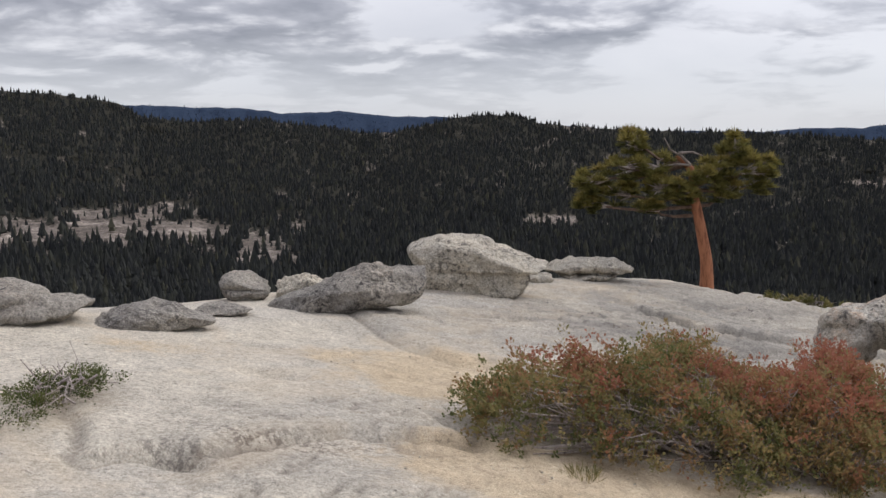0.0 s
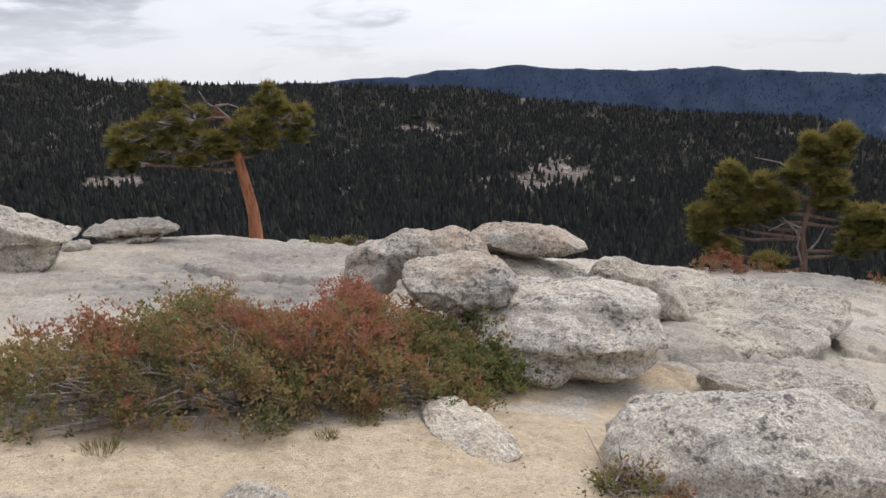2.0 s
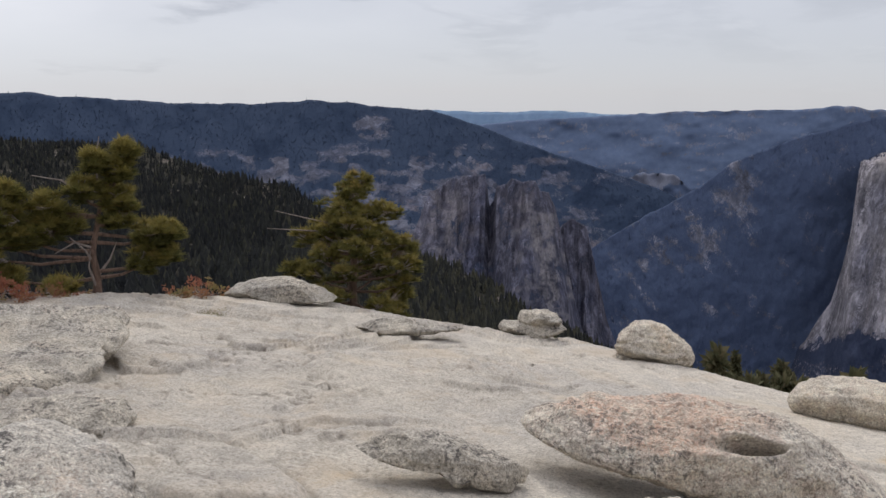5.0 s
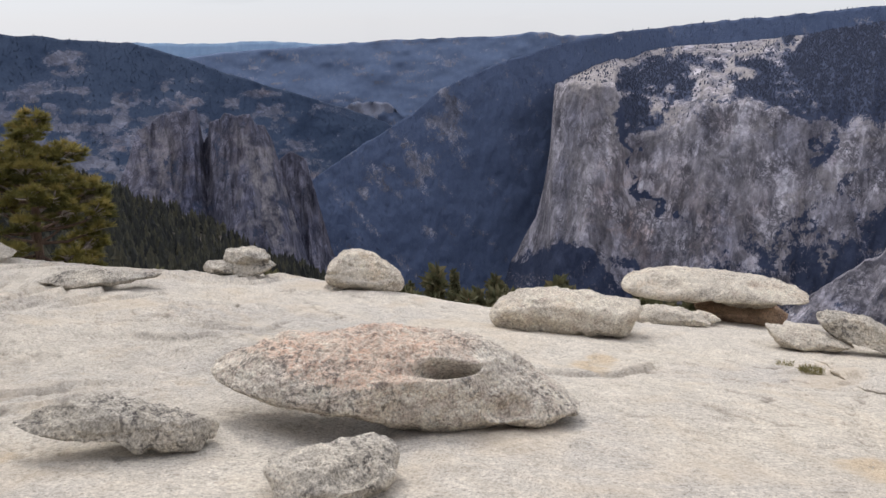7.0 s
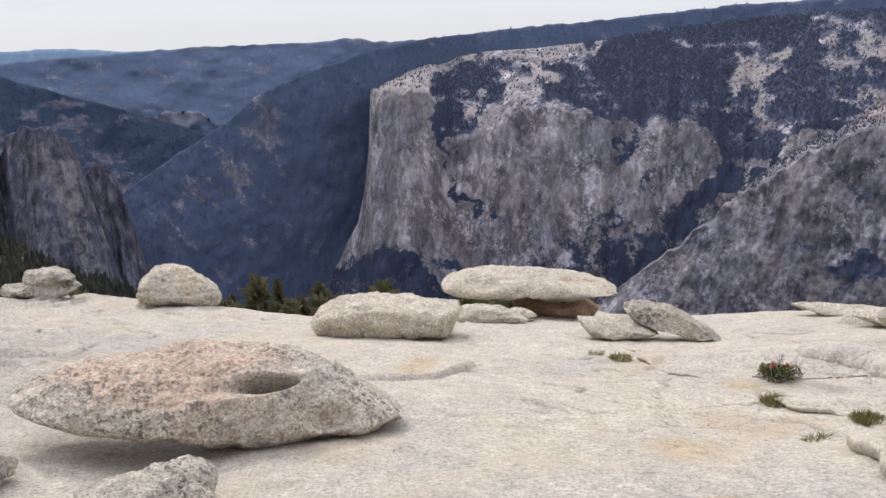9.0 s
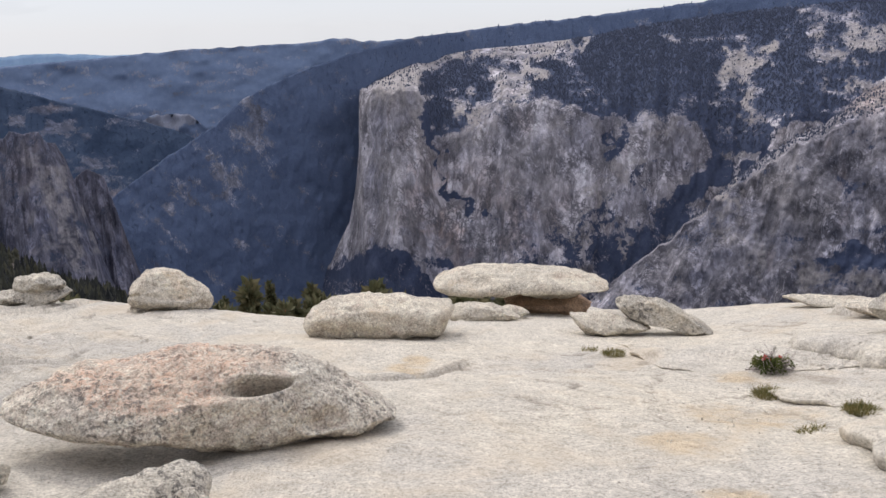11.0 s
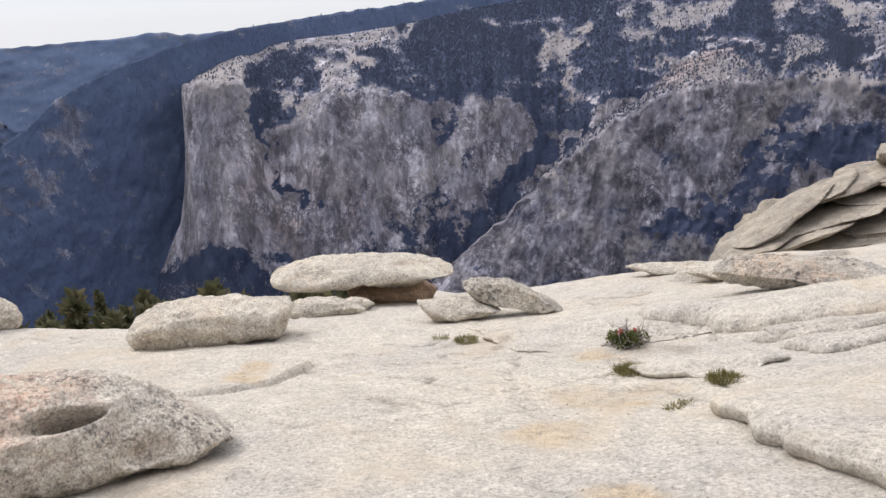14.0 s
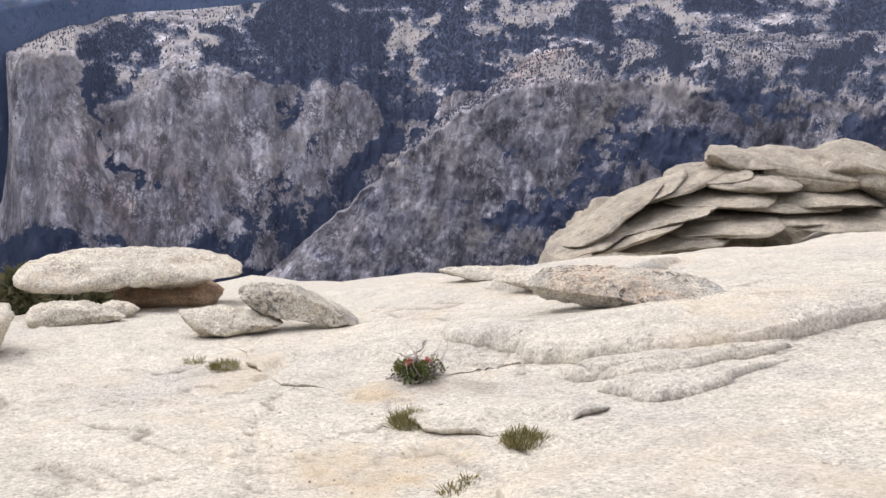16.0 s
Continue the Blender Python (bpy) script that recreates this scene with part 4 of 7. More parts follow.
def wood_bare(A, E, rim, V):
    n = fbm(col3(A * 0.9, E * 2.2), 4, seed=61).reshape(A.shape)
    b = -0.02 + 0.24 * n - 0.1 * smooth01((E + 3.5) / 2.5)
    b = np.maximum(b, 0.95 * spot(A, E, -20.0, -6.4, 9.5, 1.3) + 0.45 * n)
    b = np.maximum(b, 0.85 * spot(A, E, -11.5, -8.0, 3.2, 1.1) + 0.4 * n)
    b = np.maximum(b, 0.85 * spot(A, E, 33.2, -6.7, 2.6, 1.2) + 0.5 * n)
    b = np.maximum(b, 0.75 * spot(A, E, 6.5, -6.2, 2.5, 0.5) + 0.2 * n)
    b = np.maximum(b, 0.6 * spot(A, E, 24.5, -3.6, 2.0, 0.35) + 0.2 * n)
    return np.maximum(b, 0.35 * spot(A, E, 69, -13.5, 3.0, 1.5) + 0.4 * n)


woods = Range("wooded_slopes", -60, 80, 0.22, 150, WOOD_CREST, -21.0, 230.0, [(-60, 2100), (42, 2100), (50, 1700), (57, 1150), (64, 800), (80, 620)], 1.9, relief=0.02, ribs=(1.2, 2.2), rough=0.05, bare=wood_bare, mat=FOREST_FLOOR,
              label="broad wooded slopes with pale granite clearings", category="hillside", seed=1)
pts = woods.scatter(76000, rng, 0.55, 0.02, 1.0, 0.8)
extra = woods.scatter(60000, rng, 0.55, 0.05, 1.0, 0.8)
extra = extra[np.degrees(np.arctan2(extra[:, 0], extra[:, 1])) > 52]
pts = np.concatenate([pts, extra])
dist = np.hypot(pts[:, 0], pts[:, 1])
spur = np.clip((np.degrees(np.arctan2(pts[:, 0], pts[:, 1])) - 48) / 12, 0, 1)
h = rng.uniform(11, 22, len(pts)) * (1 - 0.42 * spur) * (1 - 0.38 * np.clip((dist - 600) / 900, 0, 1)) * np.where(rng.random(len(pts)) < 0.25, 0.55, 1)
w = h * rng.uniform(0.38, 0.62, len(pts))
close = dist < 800
forest("near_forest", pts[close], h[close], w[close], 6, 6, rng, CONIFER, "dense green conifers on the slopes below the dome", olive=0.45 + 0.20 * np.clip((560 - dist[close]) / 260, 0, 1) + 0.28 * spur[close])
forest("far_forest", pts[~close], h[~close], w[~close], 4, 3, rng, CONIFER, "dense dark green conifer forest on the slopes")

RIDGE_CREST = [(-35, 0.9), (-18.4, 0.8), (-15.3, 0.66), (-11.7, 0.6), (-9.7, 0.33), (-6.3, 0.44), (-3.6, 0.17), (-0.5, 0.1), (6, -0.27), (10, -0.7), (19, -0.75), (21.8, -0.5), (24.2, -0.5), (26.2, -0.15), (29.2, -0.1), (30.7, 0.1),
               (32.2, -0.1), (38.3, -0.4), (42.6, -0.22), (44, -0.45), (50, -0.8), (55, -0.83), (58.2, -0.62), (60.3, -0.72), (62.6, -0.98), (65.6, -1.15), (68.4, -2.0), (71.2, -3.1), (74.4, -4.1), (77.4, -5.0), (79.1, -5.6), (81, -6.4), (84, -9)]


def ridge_bare(A, E, rim, V):
    n = fbm(col3(A * 1.1, E * 2.4), 5, 0.6, seed=63).reshape(A.shape)
    low = smooth01((-2.6 - E) / 1.6) * smooth01((A - 46) / 8) * smooth01((80 - A) / 8)
    b = 0.08 + 0.1 * n + low * (0.32 + 0.6 * n)
    return np.maximum(b, spot(A, E, 62.0, -2.2, 1.2, 0.8) * (1.0 + 0.8 * n))


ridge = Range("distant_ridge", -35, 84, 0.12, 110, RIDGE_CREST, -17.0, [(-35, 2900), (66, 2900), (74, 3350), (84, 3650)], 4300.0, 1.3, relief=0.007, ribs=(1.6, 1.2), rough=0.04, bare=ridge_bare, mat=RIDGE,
              label="long wooded ridge, blue with haze, with cliffs below", category="ridge", seed=2)
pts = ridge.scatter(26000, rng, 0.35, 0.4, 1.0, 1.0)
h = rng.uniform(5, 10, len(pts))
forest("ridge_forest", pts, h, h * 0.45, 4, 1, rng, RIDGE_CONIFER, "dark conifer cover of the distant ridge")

Range("backdrop_hazed_hills", 30, 110, 0.15, 24, [(30, -1.2), (60, -1.15), (66, -1.15), (69.2, -1.24), (73, -1.09), (76, -1.28), (79.3, -1.27), (90, -1.2), (110, -1.2)], -6.0, 4750.0, 4900.0, relief=0.003, rough=0.03, mat=HAZE_HILLS,
      label="farthest hills, faint blue with haze", category="hills", seed=3)


def hill_bare(A, E, rim, V):
    n = fbm(col3(A * 0.8, E * 4.5), 5, 0.6, seed=64).reshape(A.shape)
    return 0.22 + 0.35 * n


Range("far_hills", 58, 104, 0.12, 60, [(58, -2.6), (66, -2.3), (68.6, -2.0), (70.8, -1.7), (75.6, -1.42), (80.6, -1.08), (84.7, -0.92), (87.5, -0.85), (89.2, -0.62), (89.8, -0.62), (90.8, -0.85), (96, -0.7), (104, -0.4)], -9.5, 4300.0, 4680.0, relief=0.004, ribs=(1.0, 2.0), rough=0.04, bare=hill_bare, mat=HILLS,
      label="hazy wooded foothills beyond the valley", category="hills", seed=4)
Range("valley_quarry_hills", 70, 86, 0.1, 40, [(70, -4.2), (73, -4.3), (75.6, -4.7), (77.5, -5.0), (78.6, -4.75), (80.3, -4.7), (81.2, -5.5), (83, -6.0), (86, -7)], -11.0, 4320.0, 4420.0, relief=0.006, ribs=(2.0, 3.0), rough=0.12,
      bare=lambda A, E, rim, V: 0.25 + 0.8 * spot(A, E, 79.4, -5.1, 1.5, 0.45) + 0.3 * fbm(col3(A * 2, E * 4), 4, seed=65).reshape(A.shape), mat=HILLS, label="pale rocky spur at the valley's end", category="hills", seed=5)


def wall_bare(A, E, rim, V):
    n = fbm(col3(A * 1.3 + E * 0.5, E * 1.6 - A * 0.25), 5, 0.6, seed=66).reshape(A.shape)
    s = fbm(col3((A + E * 0.9) * 1.5, (E - A * 0.6) * 0.35, 3), 4, 0.55, seed=166).reshape(A.shape)
    return 0.07 + 0.24 * n + 0.30 * s + 0.55 * spot(A, E, 83.8, -5.6, 1.4, 2.0) + 0.40 * spot(A, E, 81.6, -8.8, 2.6, 1.4) + 0.25 * spot(A, E, 88.0, -4.2, 2.2, 1.4)


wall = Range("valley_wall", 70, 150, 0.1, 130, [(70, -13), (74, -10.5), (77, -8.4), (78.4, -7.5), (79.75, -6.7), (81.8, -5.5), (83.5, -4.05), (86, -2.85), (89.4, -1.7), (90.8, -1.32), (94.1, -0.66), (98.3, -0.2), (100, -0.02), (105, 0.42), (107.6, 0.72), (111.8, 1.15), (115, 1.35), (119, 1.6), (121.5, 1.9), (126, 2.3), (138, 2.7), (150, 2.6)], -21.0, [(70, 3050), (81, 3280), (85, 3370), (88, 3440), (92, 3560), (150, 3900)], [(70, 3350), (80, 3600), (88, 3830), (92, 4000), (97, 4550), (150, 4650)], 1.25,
             relief=0.0035, ribs=(1.6, 1.2), rough=0.05, bare=wall_bare, mat=CLIFF_HAZED, label="shadowed wooded valley wall with rock ribs, blue with haze", category="valley wall", seed=6)
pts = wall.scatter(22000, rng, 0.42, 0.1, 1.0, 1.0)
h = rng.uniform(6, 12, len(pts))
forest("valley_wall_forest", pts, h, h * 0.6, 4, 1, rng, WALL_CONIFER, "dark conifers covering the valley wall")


WALL_WOODS = [(97.1, -3.2, 1.70, 1.28, 0, 1.1), (95.8, -4.9, 1.22, 1.08, -10, 1.0), (95.1, -6.9, 0.54, 1.85, -8, 1.0), (96.4, -10.1, 2.18, 0.30, -43, 1.0), (102.8, -3.2, 1.43, 0.87, 30, 0.55), (107.4, -2.7, 3.13, 2.08, 0, 1.2),
    (105.9, -4.9, 2.11, 0.54, 0, 0.9), (114.2, -7.6, 0.6, 2.08, 4, 1.0), (116.1, -4.5, 2.11, 1.08, 20, 0.75), (115.6, -1.7, 0.54, 2.02, -12, 1.0), (111.8, 0.0, 5.78, 0.74, 4, 0.9), (119.5, -2.6, 2.38, 0.37, 5, 0.9),
    (111.3, -9.6, 2.04, 1.14, 50, 1.0)]
GULLY_WOODS = [(106.0, -6.9, 0.48, 1.01, 0, 1.0), (105.0, -11.9, 0.68, 3.19, -8, 0.75), (106.7, -13.6, 2.38, 2.02, 0, 0.8), (109.4, -11.4, 1.36, 1.34, 45, 0.9), (100.5, -15.3, 2.38, 1.01, 10, 0.8), (91.0, -14.3, 2.55, 0.67, 14, 1.2),
    (107.7, -9.2, 0.48, 1.34, -30, 0.6), (103.6, -13.3, 0.54, 2.02, 0, 0.5), (99.2, -13.6, 0.41, 1.68, -40, 0.4), (95.1, -14.6, 2.04, 0.47, -20, 0.8), (124.7, -1.5, 1.53, 0.74, 0, 0.8), (127.8, -2.9, 2.38, 1.01, 0, 0.8)]
WALL_PALE = [(93.2, -3.2, 2.11, 1.41, 25, 1.0), (97.0, -1.7, 3.23, 0.37, 4, 0.9), (100.5, -3.0, 2.24, 0.74, 60, 0.95), (102.5, -1.2, 1.77, 0.54, 12, 1.0), (97.1, -5.7, 1.16, 0.47, 50, 0.9), (113.3, -2.5, 2.11, 1.01, 25, 1.0),
    (120.0, -1.0, 3.2, 1.0, 5, 0.8), (126.8, -0.5, 2.11, 0.47, 22, 1.0), (129.0, -0.8, 1.70, 0.50, -25, 1.0), (118.3, -3.5, 1.63, 0.57, 0, 0.8), (112.8, -4.9, 0.61, 0.81, 0, 0.7), (113.3, -6.1, 1.02, 0.81, 0, 0.6),
    (115.5, -4.4, 0.61, 0.27, 0, 0.8), (106.0, -5.1, 1.02, 0.20, 0, 0.6), (109.2, -0.5, 1.02, 0.30, 0, 0.7), (94.4, -5.7, 0.48, 2.02, -6, 0.75)]
FACE_PALE = [(98.2, -6.2, 1.70, 0.60, 40, 0.5), (102.8, -5.7, 1.36, 0.40, -30, 0.5), (106.7, -8.6, 0.88, 0.67, 0, 0.8), (105.0, -10.2, 0.34, 1.21, -12, 0.9), (104.4, -13.3, 0.20, 1.28, -4, 0.9), (106.6, -13.3, 0.20, 1.21, -4, 0.9),
    (101.1, -8.6, 2.04, 1.68, 0, 0.25), (92.3, -8.6, 1.36, 5.04, 0, 0.35), (108.7, -6.0, 1.19, 0.27, 0, 0.6), (100.0, -9.6, 0.27, 3.70, -5, 0.4)]
WALL_WARM = [(95.7, -12.6, 1.16, 1.68, 0, 0.8), (94.6, -9.6, 0.88, 2.02, -30, 0.6), (99.6, -11.9, 1.02, 3.02, 5, 0.5), (93.6, -9.6, 0.34, 3.70, -6, 0.5), (102.3, -11.3, 0.82, 2.02, 0, 0.35), (98.0, -9.6, 1.22, 1.34, 0, 0.4)]


def cliff_bare(A, E, rim, V):
    n = fbm(col3(A * 0.9, E * 1.1), 5, 0.6, seed=67).reshape(A.shape)
    n2 = fbm(col3(A * 0.55, E * 1.9), 4, 0.55, seed=68).reshape(A.shape)
    top = smooth01((E - rim + 0.3 + 0.5 * n2) / 0.6)
    face = 1.05 + 0.25 * n - 0.35 * smooth01((-11.0 - E) / 3.5) * smooth01((A - 97) / 5) - 0.1 * smooth01((A - 97) / 3)
    face = np.where(A < 94.0, np.maximum(face, 0.95), face)
    flat = 0.34 + 0.36 * n2 + 0.25 * n + 0.34 * (1 - smooth01((A - 102) / 3))
    b = face * (1 - top) + flat * top
    b = np.maximum(b, 0.9 * patches(A, E, WALL_PALE) + 0.25 * n)
    b = b * (1 - np.clip(patches(A, E, WALL_WOODS), 0, 1)) * (1 - np.clip(0.85 * patches(A, E, GULLY_WOODS), 0, 1))
    b = np.maximum(b, 0.9 * patches(A, E, FACE_PALE[3:6], 0.15))
    line = np.interp(A, [88.0, 92.4, 93.3, 94.6, 97.0], [-14.4, -13.0, -13.8, -15.6, -16.5])
    return b * (1 - 0.7 * smooth01((line + 0.3 * n - E) / 0.3))


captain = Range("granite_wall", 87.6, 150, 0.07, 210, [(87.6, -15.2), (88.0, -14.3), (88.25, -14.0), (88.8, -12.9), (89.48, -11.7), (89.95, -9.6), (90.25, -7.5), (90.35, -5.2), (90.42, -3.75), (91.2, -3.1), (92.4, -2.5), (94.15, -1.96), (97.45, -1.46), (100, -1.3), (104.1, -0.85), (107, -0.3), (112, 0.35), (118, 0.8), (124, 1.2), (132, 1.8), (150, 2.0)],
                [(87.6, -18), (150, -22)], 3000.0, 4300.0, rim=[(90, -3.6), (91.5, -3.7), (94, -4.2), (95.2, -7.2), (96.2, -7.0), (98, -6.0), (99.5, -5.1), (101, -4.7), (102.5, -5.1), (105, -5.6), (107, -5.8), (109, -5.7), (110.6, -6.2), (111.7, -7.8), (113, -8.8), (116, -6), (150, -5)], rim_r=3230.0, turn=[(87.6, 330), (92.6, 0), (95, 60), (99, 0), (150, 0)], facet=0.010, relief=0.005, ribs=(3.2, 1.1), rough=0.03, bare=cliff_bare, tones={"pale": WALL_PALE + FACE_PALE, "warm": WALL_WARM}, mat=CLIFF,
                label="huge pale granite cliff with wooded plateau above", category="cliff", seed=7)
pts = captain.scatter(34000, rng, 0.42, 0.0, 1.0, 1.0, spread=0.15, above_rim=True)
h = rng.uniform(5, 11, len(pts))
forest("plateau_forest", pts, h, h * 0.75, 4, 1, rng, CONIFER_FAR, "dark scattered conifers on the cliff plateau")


SHOULDER_WOODS = [(126.2, -8.1, 1.43, 1.14, 0, 1.0), (124.4, -9.3, 2.11, 0.47, 0, 0.8), (124.0, -11.0, 2.11, 0.87, 20, 1.0), (119.7, -13.3, 1.22, 0.94, 0, 0.9), (122.0, -13.1, 1.22, 0.81, 0, 0.9), (129.0, -8.9, 1.87, 1.41, 0, 0.8),
    (120.6, -6.1, 2.55, 0.37, 8, 0.55), (128.8, -3.5, 2.11, 1.21, 0, 1.1), (124.9, -3.5, 1.43, 0.74, 0, 0.7), (132.2, -9.6, 2.04, 1.01, 0, 0.8), (133.6, -5.5, 3.06, 1.01, -10, 0.9), (137.6, -3.5, 4.08, 1.14, 12, 0.9),
    (142.4, -7.2, 4.08, 1.34, 0, 0.8)]
SHOULDER_PALE = [(112.5, -10.2, 0.44, 2.42, -8, 0.9), (129.2, -5.2, 1.43, 1.14, 0, 1.0), (124.7, -7.4, 0.82, 0.87, 0, 0.9), (126.5, -3.3, 1.43, 0.60, 10, 0.7), (117.6, -14.7, 0.61, 1.01, 0, 1.0), (121.1, -14.8, 0.68, 0.81, 0, 1.0),
    (113.7, -13.3, 0.54, 2.02, 30, 0.6), (122.3, -4.1, 2.55, 0.30, 0, 0.7), (126.2, -5.4, 2.11, 0.40, 30, 0.7), (132.2, -2.9, 1.70, 0.40, 0, 0.8), (135.6, -4.9, 2.04, 0.40, -8, 0.7), (115.9, -9.6, 1.70, 2.02, 0, 0.25),
    (139.7, -5.2, 2.38, 0.47, 10, 0.7)]
SHOULDER_WARM = [(120.8, -3.4, 2.55, 1.01, 30, 0.8), (118.9, -4.2, 1.36, 0.74, 30, 0.7), (123.4, -2.9, 0.82, 1.34, 0, 0.5)]


def dome_bare(A, E, rim, V):
    n = fbm(col3(A * 0.9, E * 1.2), 5, 0.6, seed=69).reshape(A.shape)
    n2 = fbm(col3(A * 0.35 + E * 0.2, E * 1.3 - A * 0.3), 4, 0.55, seed=70).reshape(A.shape)
    b = 1.0 + 0.30 * n + 0.25 * n2 - 0.30 * smooth01((A - 119) / 9) - 0.15 * smooth01((-10.0 - E) / 3)
    b = b * (1 - np.clip(patches(A, E, SHOULDER_WOODS, 0.45), 0, 1))
    return np.maximum(b, 0.95 * patches(A, E, SHOULDER_PALE))


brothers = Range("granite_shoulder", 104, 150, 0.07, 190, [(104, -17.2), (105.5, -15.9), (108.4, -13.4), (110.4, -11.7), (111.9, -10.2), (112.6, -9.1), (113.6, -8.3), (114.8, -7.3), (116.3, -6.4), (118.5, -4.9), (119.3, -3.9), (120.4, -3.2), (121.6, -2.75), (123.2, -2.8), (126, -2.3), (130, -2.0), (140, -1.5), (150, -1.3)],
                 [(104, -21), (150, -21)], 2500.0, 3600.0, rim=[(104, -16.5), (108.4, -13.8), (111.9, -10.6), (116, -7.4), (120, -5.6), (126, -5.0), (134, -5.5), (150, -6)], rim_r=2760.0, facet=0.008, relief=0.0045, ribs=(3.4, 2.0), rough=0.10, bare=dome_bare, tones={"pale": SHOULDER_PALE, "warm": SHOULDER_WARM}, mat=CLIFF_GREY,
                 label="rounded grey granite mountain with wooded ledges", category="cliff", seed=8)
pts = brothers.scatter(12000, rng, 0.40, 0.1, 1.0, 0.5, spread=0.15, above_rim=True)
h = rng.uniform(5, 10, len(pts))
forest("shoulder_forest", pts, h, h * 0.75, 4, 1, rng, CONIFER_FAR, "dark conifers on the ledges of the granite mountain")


SPIRE_PALE = [(73.1, -10.5, 3.8, 0.55, -72, 1.0), (71.4, -8.4, 1.4, 0.5, 6, 0.5), (72.0, -11.5, 0.5, 2.2, 0, 0.5), (66.5, -8.0, 0.7, 2.0, 0, 0.4), (67.6, -10.2, 0.6, 1.6, 0, 0.4)]
SPIRE_WARM = [(67.0, -8.5, 1.2, 2.2, 0, 0.4), (71.0, -7.6, 1.4, 0.7, 0, 0.4)]


def spire_bare(A, E, rim, V):
    n = fbm(col3(A * 2.0, E * 1.2), 5, 0.6, seed=71).reshape(A.shape)
    return 0.85 + 0.35 * n - 0.35 * smooth01((E + 6.0) / 0.6) * (n > 0)


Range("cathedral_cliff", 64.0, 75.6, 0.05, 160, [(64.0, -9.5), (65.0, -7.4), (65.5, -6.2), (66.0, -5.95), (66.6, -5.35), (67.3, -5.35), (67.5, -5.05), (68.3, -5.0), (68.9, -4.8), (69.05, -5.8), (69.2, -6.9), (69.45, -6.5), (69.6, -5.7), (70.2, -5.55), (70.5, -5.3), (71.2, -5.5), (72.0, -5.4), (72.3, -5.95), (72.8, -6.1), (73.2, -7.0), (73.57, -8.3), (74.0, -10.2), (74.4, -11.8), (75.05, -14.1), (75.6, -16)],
      -18.0, 2700.0, 3000.0, 1.8, facet=0.05, relief=0.011, ribs=(3.6, 0.6), rough=0.12, bare=spire_bare, tones={"pale": SPIRE_PALE, "warm": SPIRE_WARM}, mat=CLIFF_SHADE, label="sheer shaded granite spires above the valley", category="cliff", seed=9)
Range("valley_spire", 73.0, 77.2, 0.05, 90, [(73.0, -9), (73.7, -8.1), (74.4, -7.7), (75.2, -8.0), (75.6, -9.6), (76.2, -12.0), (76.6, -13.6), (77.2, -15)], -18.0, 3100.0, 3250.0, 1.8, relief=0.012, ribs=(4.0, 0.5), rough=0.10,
      bare=spire_bare, mat=CLIFF_SHADE, label="second shaded granite spire", category="cliff", seed=10)
# the land goes on behind the camera
Range("land_behind", 150, 300, 1.0, 24, [(150, 0.2), (180, 1.0), (220, 1.6), (260, 1.2), (300, 1.6)], -12.0, 330.0, 4200.0, 1.6, relief=0.02, rough=0.1, bare=hill_bare, mat=FOREST_FLOOR,
      label="wooded high country", category="hillside", seed=11)
# the valley floor, far below
A, R = np.meshgrid(np.radians(np.arange(0, 360.1, 2.0)), np.geomspace(300, 4950, 40))
me = mesh_from("valley_floor", np.c_[(R * np.sin(A)).ravel(), (R * np.cos(A)).ravel(), (-0.42 * np.minimum(R, 3200) - 30).ravel()], grid_faces(A.shape[1], A.shape[0]))
value_layer(me, "bare", np.full(A.size, 0.1))
me.materials.append(CLIFF_HAZED)
tagged(new("ground_valley", me), "dark wooded valley floor far below", "valley", kind="structure")


# ---- boulders ----
def outline_reach(theta, outline):
    """How far a closed outline round the middle reaches at each angle."""
    px, pz = np.array([p[0] for p in outline], float), np.array([p[1] for p in outline], float)
    # finer, with its corners worn
    qx, qz = np.r_[px, px[0]], np.r_[pz, pz[0]]
    k = np.arange(0, len(px), 0.1)
    ox, oz = np.interp(k, np.arange(len(qx)), qx), np.interp(k, np.arange(len(qz)), qz)
    for _ in range(3):
        ox, oz = (np.roll(ox, 1) + 2 * ox + np.roll(ox, -1)) / 4, (np.roll(oz, 1) + 2 * oz + np.roll(oz, -1)) / 4
    a = np.arctan2(oz, ox)
    order = np.argsort(a)
    return np.interp(theta, a[order], np.hypot(ox, oz)[order], period=2 * math.pi)


